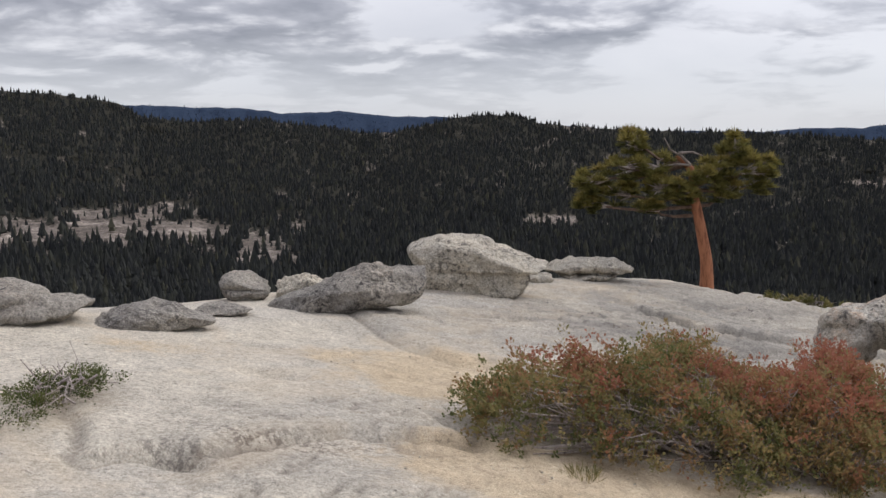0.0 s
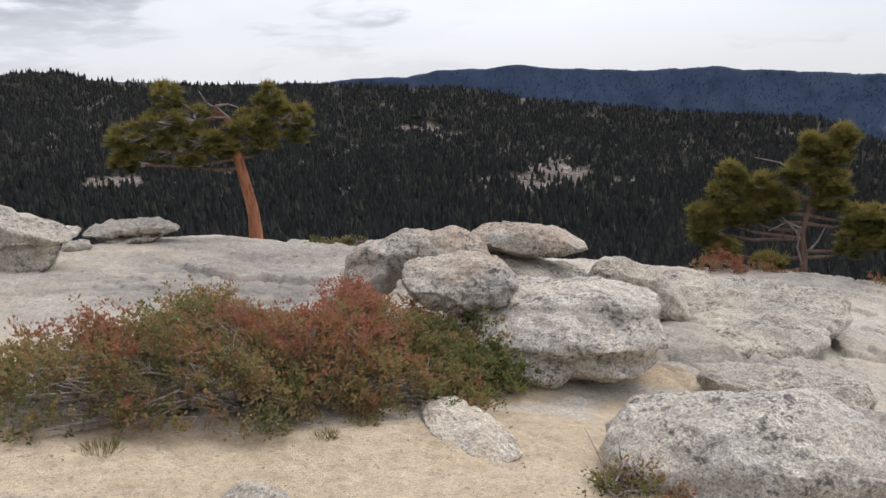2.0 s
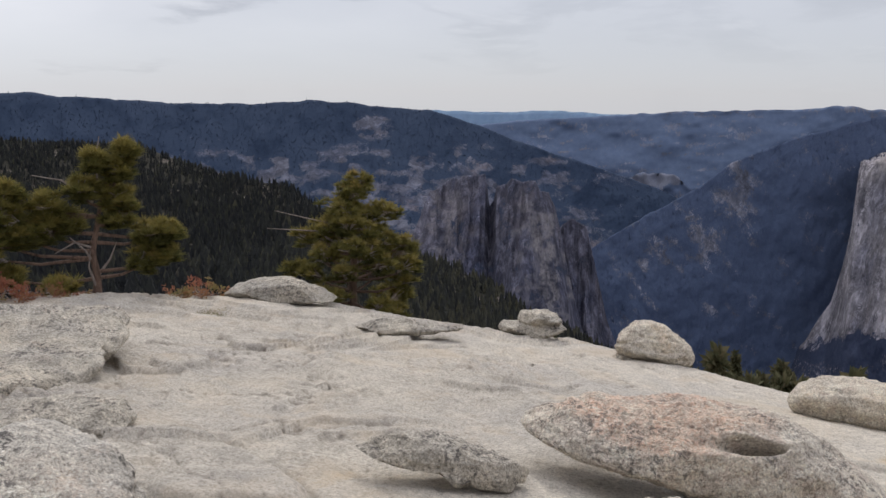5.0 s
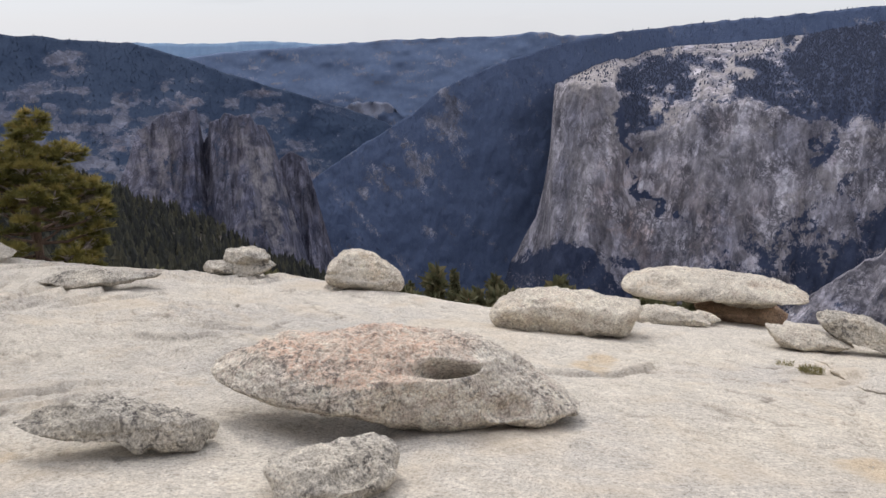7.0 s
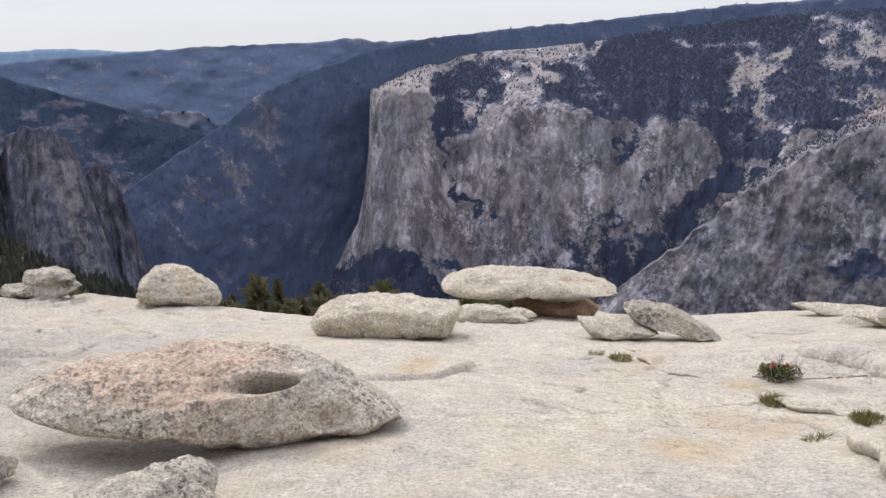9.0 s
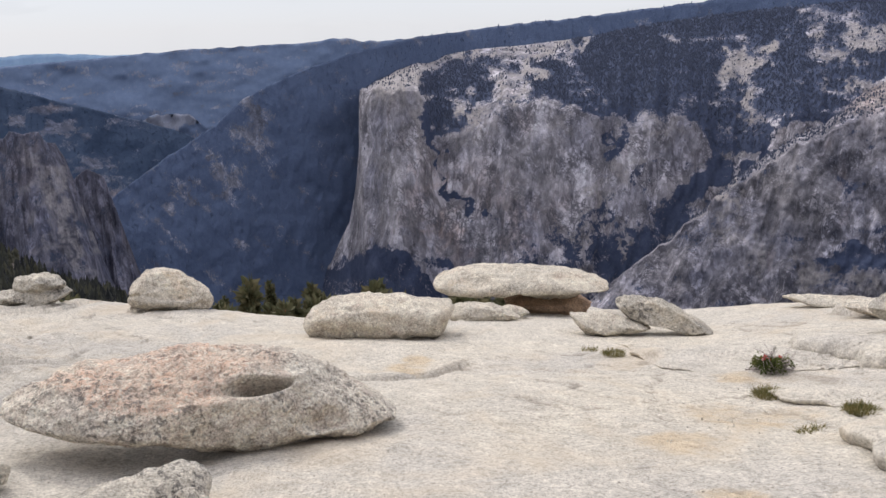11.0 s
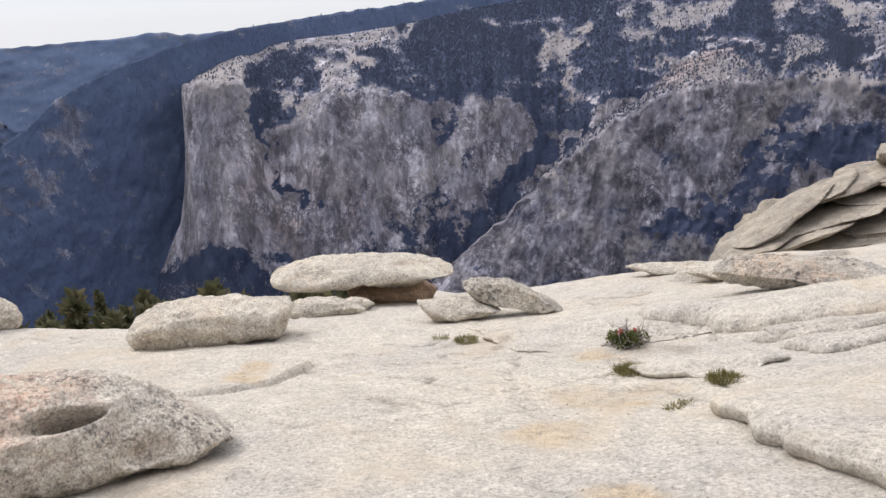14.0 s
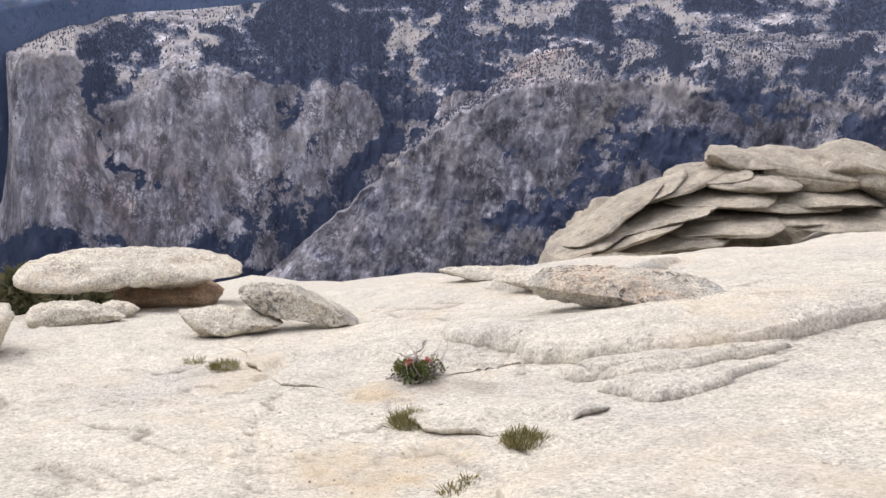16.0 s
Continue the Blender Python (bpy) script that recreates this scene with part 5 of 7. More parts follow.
def boulder_mesh(name, w, d, h, seed, level=5, p=2.8, rough=0.10, strata=0.0, cuts=5, undercut=0.25, taper=0.0, dents=(), outline=None, facets=0.05, planes=14):
    """A weathered granite boulder of width w, depth d and height h about its centre. cuts: cleaved faces; strata: bedding grooves;
    taper: thinner towards +x; dents: (x, z, radii, depth) hollows in its upper front, in units of the half sizes;
    outline: its profile (x, z) in units of the half sizes; planes: cleaved planes on it; facets: depth of small breaks."""
    bm = bmesh.new()
    bmesh.ops.create_icosphere(bm, subdivisions=level, radius=1.0)
    n = np.array([v.co[:] for v in bm.verts])
    faces = np.array([[v.index for v in f.verts] for f in bm.faces])
    bm.free()
    r0 = np.random.default_rng(seed)
    if outline:
        side = np.hypot(n[:, 0], n[:, 2])
        rad = (side ** p + np.abs(n[:, 1]) ** p) ** (-1 / p)
        reach = outline_reach(np.arctan2(n[:, 2], n[:, 0]), outline)
        q = np.c_[n[:, 0] * rad * reach, n[:, 1] * rad, n[:, 2] * rad * reach]
        q[:, 1] *= 1 + 0.10 * vnoise(n * 1.6 + seed, seed + 7)
        # cleaved planes on its front, back and top
        for k in range(planes):
            c = r0.normal(size=3) * (0.55, 1.0, 0.7)
            c[1] = -abs(c[1]) - 0.25 if k % 3 else abs(c[1]) + 0.25
            c[2] += 0.25
            c /= np.linalg.norm(c)
            reach_c = q @ c
            over = np.maximum(reach_c - reach_c.max() * r0.uniform(0.74, 0.93), 0)
            q -= over[:, None] * c[None] * 0.96
    else:
        rad = (np.abs(n) ** p).sum(1) ** (-1 / p)
        q = n * rad[:, None]
        q *= (1 + rough * 1.5 * fbm(n * 1.25 + seed * 1.7, 2, seed=seed))[:, None]
        for k in range(cuts + 3):
            c = r0.normal(size=3)
            c[2] = c[2] * 0.5 + (0.9 if k % 4 == 0 else 0.0)
            c /= np.linalg.norm(c)
            lim = r0.uniform(0.62, 0.90)
            over = np.maximum(q @ c - lim, 0)
            q -= over[:, None] * c[None] * 0.95
        low = np.clip(-q[:, 2] - 0.05, 0, 1)
        q[:, :2] *= (1 - undercut * low ** 1.2)[:, None]
        if taper:
            t = np.clip((q[:, 0] + 1) / 2, 0, 1)
            q[:, 2] *= 1 - taper * t ** 1.4
            q[:, 1] *= 1 - 0.5 * taper * t ** 1.6
    for dx, dz, rx, rz, dd in dents:
        front = smooth01((0.25 - q[:, 1]) * 3)
        e = np.hypot((q[:, 0] - dx) / rx, (q[:, 2] + 0.32 * q[:, 1] - dz) / rz)
        q = q + (dd * front * np.exp(-e ** 4))[:, None] * np.array([0.1, 0.55, -0.85])
    half = np.array([w, d, h]) / 2
    v = q * half
    m = min(w, d, h)
    out = n / half
    out /= np.linalg.norm(out, axis=1)[:, None]
    if strata:
        ph = v[:, 2] / (0.27 * h) + 0.45 * fbm(v * 2.4 / max(w, d), 2, seed=seed + 3) + r0.random()
        bed_no = np.floor(ph)
        s = ph - bed_no
        groove = np.exp(-(np.minimum(s, 1 - s) / 0.07) ** 2) * (0.3 + 0.7 * (vnoise(v * 2.2 + 5, seed + 9) > -0.3))
        side = np.clip(1.15 - np.abs(out[:, 2]), 0, 1)
        proud = 0.9 * lattice(bed_no.astype(np.int64), 0, 0, seed)
        v -= out * (strata * m * (groove - proud) * side)[:, None]
    # broken planes: each cell of a jittered lattice stands out by its own amount
    cell = v * (3.0 / max(m, 0.25)) + 0.5 * np.c_[vnoise(v * 3, seed + 11), vnoise(v * 3 + 9, seed + 12), vnoise(v * 3 + 19, seed + 13)]
    plane = fbm(np.round(cell * 2) / 2 * 0.6, 1, seed=seed + 14)
    v += out * (facets * m * (0.6 * plane + 0.4 * vnoise(cell, seed + 15)))[:, None]
    v += out * (0.06 * m * (0.4 - np.abs(fbm(v * (2.2 / max(m, 0.2)), 4, 0.55, seed=seed + 1))))[:, None]
    v += out * (0.012 * fbm(v * 11, 4, 0.65, seed=seed + 2))[:, None]
    return mesh_from(name, v, faces)


def bedded_mesh(name, beds, seed, level=5, **shape):
    """A boulder of several bedding layers in one mesh. beds: (x, y, z of the middle, w, d, h, yaw, tilt)."""
    vs, fs, off = [], [], 0
    for i, (x, y, z, w, d, h, yaw, tilt, *profile) in enumerate(beds):
        me = boulder_mesh(name, w, d, h, seed + 13 * i, level, outline=profile[0] if profile else None, **shape)
        me.transform(pose(x, y, z, 0, tilt, yaw))
        n = len(me.vertices)
        v = np.zeros(n * 3, np.float32)
        me.vertices.foreach_get("co", v)
        f = np.zeros(len(me.loops), np.int32)
        me.loops.foreach_get("vertex_index", f)
        vs.append(v.reshape(-1, 3))
        fs.append(f.reshape(-1, 3) + off)
        off += n
        bpy.data.meshes.remove(me)
    me = mesh_from(name, np.concatenate(vs), np.concatenate(fs))
    return fused(me, max(max(b[3], b[4]) for b in beds) / 75, seed)


def fused(me, voxel, seed):
    """The union of overlapping shells as one skin, with fresh grain on it."""
    tmp = new("fusing", me)
    mod = tmp.modifiers.new("fuse", "REMESH")
    mod.mode, mod.voxel_size, mod.use_smooth_shade = "VOXEL", voxel, True
    dg = bpy.context.evaluated_depsgraph_get()
    out = bpy.data.meshes.new_from_object(tmp.evaluated_get(dg))
    bpy.data.objects.remove(tmp)
    n = len(out.vertices)
    v, nr = np.zeros(n * 3, np.float32), np.zeros(n * 3, np.float32)
    out.vertices.foreach_get("co", v)
    out.vertices.foreach_get("normal", nr)
    v, nr = v.reshape(-1, 3), nr.reshape(-1, 3)
    v = v + nr * (0.012 * fbm(v * 7, 3, 0.6, seed=seed + 5) + 0.006 * fbm(v * 22, 2, 0.6, seed=seed + 6))[:, None]
    out.vertices.foreach_set("co", v.astype(np.float32).ravel())
    out.update()
    return out


def bedded(label, x, y, yaw, beds, seed, mat, lift=None, group="", category="boulder", **shape):
    me = bedded_mesh("boulder", beds, seed, **shape)
    crust_layer(me, None)
    me.materials.append(mat)
    ob = new("boulder", me)
    ob.matrix_world = pose(x, y, ground_at(x, y) if lift is None else lift, 0, 0, yaw)
    return tagged(ob, label, category, group)


def crust_layer(me, where):
    """Where orange crust may grow: all over, or round (x, z) with radii, in metres."""
    n = len(me.vertices)
    v = np.zeros(n * 3, np.float32)
    me.vertices.foreach_get("co", v)
    v = v.reshape(-1, 3).astype(float)
    k = np.ones(n)
    if where:
        cx, cz, rx, rz = where
        k = smooth01(1.6 - ((v[:, 0] - cx) / rx) ** 2 - ((v[:, 2] - cz) / rz) ** 2 + 0.5 * fbm(v * 4, 3, seed=19))
    value_layer(me, "crust", k)


def boulder(label, x, y, w, d, h, yaw, seed, mat=None, crust=None, sink=0.12, lift=None, tilt=(0, 0), group="", category="boulder", name="boulder", **shape):
    """Stands a boulder on the rock at (x, y); lift: height of its foot where it lies on others."""
    me = boulder_mesh(name, w, d, h, seed, **shape)
    crust_layer(me, crust)
    me.materials.append(mat or GRANITE)
    ob = new(name, me)
    foot = ground_at(x, y) if lift is None else lift
    ob.matrix_world = pose(x, y, foot + h * (0.5 - sink), tilt[0], tilt[1], yaw)
    return tagged(ob, label, category, group)


EDGE = "boulders along the dome's rim"
STACK = "stacked boulders behind the bush"
VIEW = "boulders on the valley side"
# along the wooded side
bedded("flat two-layered grey boulder on the granite rim", -3.15, 6.78, 25, [(0, 0, 0.07, 1.12, 0.62, 0.22, 0, 0), (-0.12, 0.03, 0.17, 0.85, 0.5, 0.17, 6, 2)], 11, GRANITE_DARK, group=EDGE, p=3.2, cuts=3)
boulder("low grey slab with a thin sharp end", -2.34, 7.16, 1.12, 0.62, 0.26, 18, 12, GRANITE_DARK, group=EDGE, p=2.8, level=6, sink=0.24,
        outline=[(-1, -0.75), (-0.6, 0.1), (-0.25, 0.75), (0.05, 1), (0.35, 0.85), (0.6, 0.1), (1, -0.4), (0.3, -0.75), (-0.3, -0.95), (-0.8, -1)])
boulder("thin flat grey rock flake", -1.95, 8.02, 0.55, 0.42, 0.10, 14, 13, GRANITE_DARK, group=EDGE, p=2.4)
boulder("small rounded dark grey boulder", -1.92, 8.98, 0.50, 0.46, 0.27, 12, 14, GRANITE_DARK, group=EDGE, strata=0.10, p=3.4)
boulder("pale squat boulder behind a slanting one", -1.42, 9.22, 0.56, 0.44, 0.27, 9, 15, GRANITE, group=EDGE, strata=0.08)
boulder("long slanting boulder crusted with dark lichen", -0.93, 8.74, 1.52, 0.62, 0.64, 6, 16, GRANITE_DARK, group=EDGE, p=3.2, sink=0.22, level=6,
        outline=[(-1, -0.65), (-0.95, -0.25), (-0.4, 0.2), (0.1, 0.7), (0.42, 0.97), (0.58, 0.76), (0.8, 1), (1, 0.7), (0.98, 0), (0.8, -0.3), (0.3, -0.4), (-0.3, -0.72), (-0.7, -0.98), (-0.95, -0.95)])
bedded("big blocky tan boulder split along its bedding", 0.42, 11.0, -2, [(0.0, 0.0, 0.29, 1.70, 1.0, 0.70, 0, 0, [(-1, 0.62), (-0.62, 1), (0.12, 0.98), (0.25, 0.75), (0.75, 0.36), (1, 0.1), (0.92, -0.1), (0.3, -0.12), (-0.5, -0.05), (-0.95, 0.1)]),
        (-0.08, 0.0, 0.10, 1.44, 0.98, 0.50, 0, 0, [(-0.95, 1), (0.8, 1), (1, 0.3), (0.85, -0.4), (0.5, -0.95), (-0.6, -0.95), (-0.8, 0)])], 17, GRANITE, group=EDGE, p=5.0, level=6, strata=0.06, facets=0.06, planes=7)
bedded("flat-bottomed grey cap rock", 2.08, 13.15, -9, [(0.05, 0, 0.06, 0.95, 0.7, 0.16, 0, 0), (0, 0, 0.18, 1.30, 0.75, 0.26, 0, 0, [(-1, -0.35), (-0.75, 0.5), (-0.2, 1), (0.5, 0.85), (0.85, 0.2), (1, -0.3), (0.8, -0.6), (0, -0.45), (-0.8, -0.75)])], 18, GRANITE, group=EDGE, p=2.6)
boulder("small grey stone beside the cap rock", 1.28, 12.4, 0.40, 0.32, 0.16, -6, 19, GRANITE, group=EDGE, level=4)
# the stack
bedded("wide light grey slab carrying smaller boulders", 4.25, 6.12, -35, [(0.10, 0.05, 0.32, 1.76, 1.75, 0.44, 0, 5, [(-1, 0.5), (-0.82, -0.35), (-0.55, -0.8), (0.2, -0.85), (0.8, -0.6), (1, 0.0), (0.9, 0.5), (0.5, 0.85), (0.1, 1), (-0.5, 0.85)]),
        (-0.18, -0.40, 0.14, 0.86, 0.86, 0.34, 8, 0, [(-1, 0.7), (-0.8, -0.4), (-0.2, -1), (0.6, -0.9), (1, -0.2), (0.9, 0.8), (0, 1)]), (0.42, -0.22, 0.16, 0.9, 0.9, 0.26, -6, 0), (0.20, 0.42, 0.47, 1.55, 1.35, 0.34, 0, 4), (0.60, -0.05, 0.30, 0.6, 0.9, 0.36, 0, 0)], 21, GRANITE_SPOTTED, group=STACK, level=6, p=3.4, cuts=2, rough=0.06, undercut=0.2)
boulder("squat rounded boulder with orange crust on the slab", 3.72, 6.52, 0.92, 0.84, 0.42, -28, 22, GRANITE_LICHEN, crust=(0.0, 0.30, 0.6, 0.22), group=STACK, lift=-0.33, level=6, p=4.2, sink=0.0, facets=0.06, planes=8,
        outline=[(-1, 0.45), (-0.75, 0.9), (0.3, 1), (0.75, 0.72), (1, 0.1), (0.92, -0.3), (0.87, -0.75), (0.0, -1), (-0.5, -0.85), (-0.95, -0.1)])
bedded("jagged grey boulder behind the orange one", 3.78, 7.42, -24, [(0, 0, 0.24, 1.28, 0.8, 0.46, 0, 0, [(-1, -0.1), (-0.85, 0.4), (-0.5, 0.45), (-0.35, 0.8), (0.1, 0.85), (0.55, 1), (0.9, 0.4), (1, -0.5), (0, -0.9), (-0.9, -0.7)]), (-0.48, -0.08, 0.10, 0.5, 0.6, 0.44, 10, -8)], 23, GRANITE_LICHEN, lift=-0.30, group=STACK, p=3.0, cuts=4, facets=0.09)
boulder("flat cap rock tapering to a point", 4.90, 7.42, 1.14, 0.66, 0.34, -34, 24, GRANITE_LICHEN, group=STACK, lift=-0.20, p=3.0, sink=0.0, level=6, facets=0.08, planes=8,
        outline=[(-1, 0.15), (-0.6, 0.9), (-0.1, 1), (0.4, 0.62), (0.75, 0.1), (1, -0.3), (0.85, -0.6), (0.2, -0.92), (-0.5, -0.95), (-0.9, -0.4)])
boulder("broad grey boulder under the cap rock", 4.78, 7.35, 1.5, 1.0, 0.70, -36, 25, GRANITE, group=STACK, sink=0.02, p=3.2, strata=0.05, cuts=2)
boulder("leaning rounded boulder with a dark gap beneath", 6.15, 7.30, 1.05, 0.75, 0.60, -48, 26, GRANITE, group=STACK, sink=0.0, p=2.6, level=6,
        outline=[(-1, 0.4), (-0.8, 0.92), (-0.15, 1), (0.4, 0.5), (0.85, -0.3), (1, -0.85), (0.65, -1), (0.15, -0.5), (-0.4, -0.35), (-0.9, -0.1)])
boulder("low rounded boulder beyond the leaning one", 7.0, 8.1, 0.80, 0.65, 0.32, -40, 27, GRANITE, group=STACK, p=2.5)
boulder("grey stone showing through the bush", 2.74, 6.20, 0.62, 0.46, 0.52, -21, 28, GRANITE, group=STACK, sink=0.1, cuts=3)
boulder("long flat rock flake lying in the sand", 2.79, 4.64, 1.10, 0.44, 0.13, -98, 29, GRANITE_PALE, level=6, p=3.0, sink=0.42, planes=6, facets=0.12,
        outline=[(-1, 0.2), (-0.8, 0.8), (0, 1), (0.5, 0.7), (1, 0.2), (0.8, -0.8), (-0.8, -0.9)])
boulder("smooth stone half buried in the sand", 1.33, 3.93, 0.34, 0.30, 0.12, -16, 30, GRANITE, sink=0.3, level=5)
boulder("large rounded pale boulder spotted with black lichen", 4.02, 3.62, 1.62, 1.16, 0.56, -42, 31, GRANITE_SPOTTED, level=6, p=3.2, sink=0.16, planes=8,
        outline=[(-1, 0.0), (-0.82, 0.6), (-0.35, 0.95), (0.3, 0.98), (0.72, 0.72), (0.9, 0.3), (1, -0.1), (0.9, -0.6), (0.3, -1), (-0.4, -0.9), (-0.85, -0.5)])
boulder("low grey slab behind the spotted boulder", 5.58, 4.85, 1.30, 0.75, 0.30, -64, 32, GRANITE, level=6, p=3.2, sink=0.40,
        outline=[(-1, 0.1), (-0.75, 0.7), (0, 1), (0.8, 0.8), (1, 0.1), (0.9, -0.6), (0, -0.95), (-0.8, -0.7)])
bedded("broad layered granite swell beside the sand", 7.0, 6.9, -46, [(0, 0, -0.08, 2.3, 2.2, 0.50, 0, 0), (-0.25, 0.65, 0.02, 1.8, 1.6, 0.46, 8, 0), (0.45, 0.9, -0.02, 1.9, 1.4, 0.40, -6, 2), (-0.55, 1.35, 0.02, 1.3, 1.1, 0.40, 0, 0)], 33, GRANITE, p=3.4, cuts=3, rough=0.07, undercut=0.0, level=6, facets=0.10, category="rock outcrop")
# on the open rock
boulder("smooth lens-shaped cap rock on the rim", 13.9, 8.42, 1.90, 1.0, 0.44, -57, 41, GRANITE, group=VIEW, p=2.2, sink=0.06, level=6,
        outline=[(-1, -0.15), (-0.8, 0.5), (-0.3, 1), (0.15, 0.92), (0.65, 0.2), (1, -0.75), (0.6, -0.85), (-0.5, -0.7), (-0.95, -0.5)])
boulder("low broken ledge stone on the rim", 12.85, 5.6, 1.45, 0.60, 0.26, -65, 42, GRANITE, group=VIEW, p=2.4, taper=0.5, strata=0.08)
bedded("rough grey boulder on the rim", 15.1, 4.5, -73, [(0.0, 0, 0.12, 1.0, 0.75, 0.30, 0, 0), (0.1, 0, 0.30, 0.75, 0.6, 0.24, 12, 4), (-0.3, 0, 0.16, 0.5, 0.5, 0.2, 0, -8)], 43, GRANITE, group=VIEW, rough=0.14, cuts=5, strata=0.06)
boulder("thin tilted slab with a dark gap beneath", 6.46, 2.28, 1.18, 0.52, 0.34, -72, 44, GRANITE, group=VIEW, level=6, p=2.6, sink=0.02, facets=0.10,
        outline=[(-1, 0.55), (-0.5, 0.98), (0.15, 0.72), (0.7, 0.1), (1, -0.55), (0.9, -1), (0.45, -0.8), (-0.2, -0.2), (-0.85, 0.3)])
boulder("long undercut boulder with pink crust and weathered hollows", 7.55, 0.82, 2.50, 1.02, 0.64, -81, 45, GRANITE_PINK, crust=(-0.30, 0.30, 0.72, 0.17), group=VIEW, level=7, p=2.3, sink=0.0, facets=0.02, planes=2,
        outline=[(-1, 0.30), (-0.72, 0.85), (-0.08, 1), (0.46, 0.78), (0.70, 0.2), (0.89, -0.27), (1, -0.62), (0.97, -0.75), (0.8, -0.85), (0.37, -1), (0, -0.84), (-0.33, -0.5), (-0.85, 0.0)],
        dents=((0.24, 0.38, 0.15, 0.12, 0.80), (0.56, -0.42, 0.12, 0.20, 0.22)))
boulder("low hollowed stone beside the long boulder", 6.05, 0.92, 0.66, 0.56, 0.28, -77, 46, GRANITE_LICHEN, crust=(0, 2, 0.1, 0.1), group=VIEW, level=6, p=2.5, sink=0.2, cuts=-2, dents=((0.30, 0.45, 0.34, 0.40, 0.55),))
boulder("flat yellowish stone chip", 5.72, 0.62, 0.12, 0.08, 0.04, -60, 47, GRANITE_PALE, group=VIEW, level=3, category="stone", name="stone")
bedded("round leaning boulder at the rim", 14.6, 2.45, -78, [(0, 0, 0.28, 1.14, 0.80, 0.60, 0, 0, [(-1, -0.1), (-0.9, 0.35), (-0.55, 0.95), (-0.1, 1), (0.4, 0.55), (0.85, 0), (1, -0.5), (0.9, -1), (0.2, -0.85), (-0.6, -0.6), (-0.95, -0.4)]), (-0.45, -0.1, 0.05, 0.3, 0.4, 0.18, 0, 0)], 48, GRANITE_PALE, group=VIEW, p=2.8, strata=0.09, planes=5)
bedded("thick flat-topped cream slab", 12.2, -0.40, -91, [(0, 0, 0.24, 1.74, 0.95, 0.44, 0, 0, [(-1, -0.2), (-0.92, 0.4), (-0.55, 0.85), (-0.2, 1), (0.5, 0.75), (0.98, 0.6), (1, 0.2), (0.9, -0.5), (0.85, -0.95), (0.2, -0.75), (-0.1, -0.9), (-0.6, -0.95), (-0.95, -0.6)]), (-0.1, -0.0, 0.06, 1.0, 0.7, 0.18, 3, 0)], 49, GRANITE_PALE, group=VIEW, level=6, p=3.4, facets=0.06, planes=5, strata=0.04)
bedded("overhanging table rock resting on small stones", 15.0, -2.55, -100, [(0.05, 0.0, 0.32, 2.66, 1.2, 0.40, 0, 0, [(-1, 0.05), (-0.85, 0.55), (-0.5, 0.95), (-0.1, 0.9), (0.3, 0.88), (0.72, 0.5), (1, -0.2), (0.85, -0.5), (0.5, -0.35), (0.15, -0.45), (-0.4, -0.7), (-0.8, -0.75), (-0.98, -0.3)]),
        (0.55, 0.15, 0.20, 0.9, 0.7, 0.30, 0, -6)], 50, GRANITE_PALE, lift=-2.80, group=VIEW, level=6, p=3.0, planes=3, cuts=1, rough=0.05, undercut=0.1, category="table rock", dents=((-0.5, 0.30, 0.20, 0.40, 0.30),))
boulder("rusty support stone under the table rock", 15.2, -3.05, 1.30, 1.0, 0.44, -100, 51, GRANITE_RUST, group=VIEW, sink=0.1, p=2.4, lift=-3.05)
boulder("long low stone in front of the table rock", 13.75, -1.88, 1.04, 0.5, 0.30, -96, 52, GRANITE_PALE, group=VIEW, p=2.6,
        outline=[(-1, 0.1), (-0.85, 0.75), (-0.2, 1), (0.35, 0.5), (1, -0.35), (0.6, -0.75), (-0.6, -0.8), (-0.95, -0.5)])
boulder("small wedge stone under the table rock", 14.1, -2.3, 0.55, 0.35, 0.22, -98, 53, GRANITE_PALE, group=VIEW, level=4, taper=0.5)
boulder("small pale stone between two slabs", 13.3, -0.9, 0.35, 0.3, 0.2, -94, 54, GRANITE_PALE, group=VIEW, level=4)
boulder("flat wedge of granite with a propped edge", 12.05, -3.14, 1.0, 0.56, 0.30, -106, 55, GRANITE_PALE, group=VIEW, p=2.6, sink=0.0,
        outline=[(-1, 0.9), (-0.55, 0.7), (0.3, 0.35), (1, -0.45), (0.6, -0.8), (-0.55, -1), (-0.8, -0.1)])
boulder("tilted grey slab lying against a wedge", 12.08, -3.80, 1.18, 0.52, 0.44, -109, 56, GRANITE, group=VIEW, p=3.0, sink=-0.02, level=6, planes=8,
        outline=[(-1, 0.72), (-0.85, 1), (-0.2, 0.85), (0.3, 0.3), (0.8, -0.4), (1, -0.9), (0.7, -1), (0, -0.5), (-0.6, -0.3), (-0.85, 0.2)])
boulder("long low lichen-edged boulder on a ledge", 9.55, -5.80, 1.66, 0.85, 0.40, -128, 57, GRANITE_LICHEN, crust=(-0.2, 0.1, 0.6, 0.12), group=VIEW, level=6, p=2.4, sink=0.06,
        outline=[(-1, 0.0), (-0.9, 0.45), (-0.3, 0.8), (0.2, 1), (0.7, 0.78), (0.95, 0.2), (1, -0.7), (0.85, -1), (0.4, -0.75), (-0.3, -0.5), (-0.85, -0.45)])
boulder("flat broken slab behind the long boulder", 11.6, -6.25, 1.15, 0.6, 0.16, -122, 58, GRANITE_PALE, group=VIEW, taper=0.4, strata=0.08)
boulder("thin slab at the edge of the open rock", 13.2, -6.6, 1.3, 0.6, 0.12, -118, 59, GRANITE_PALE, group=VIEW, taper=0.3)


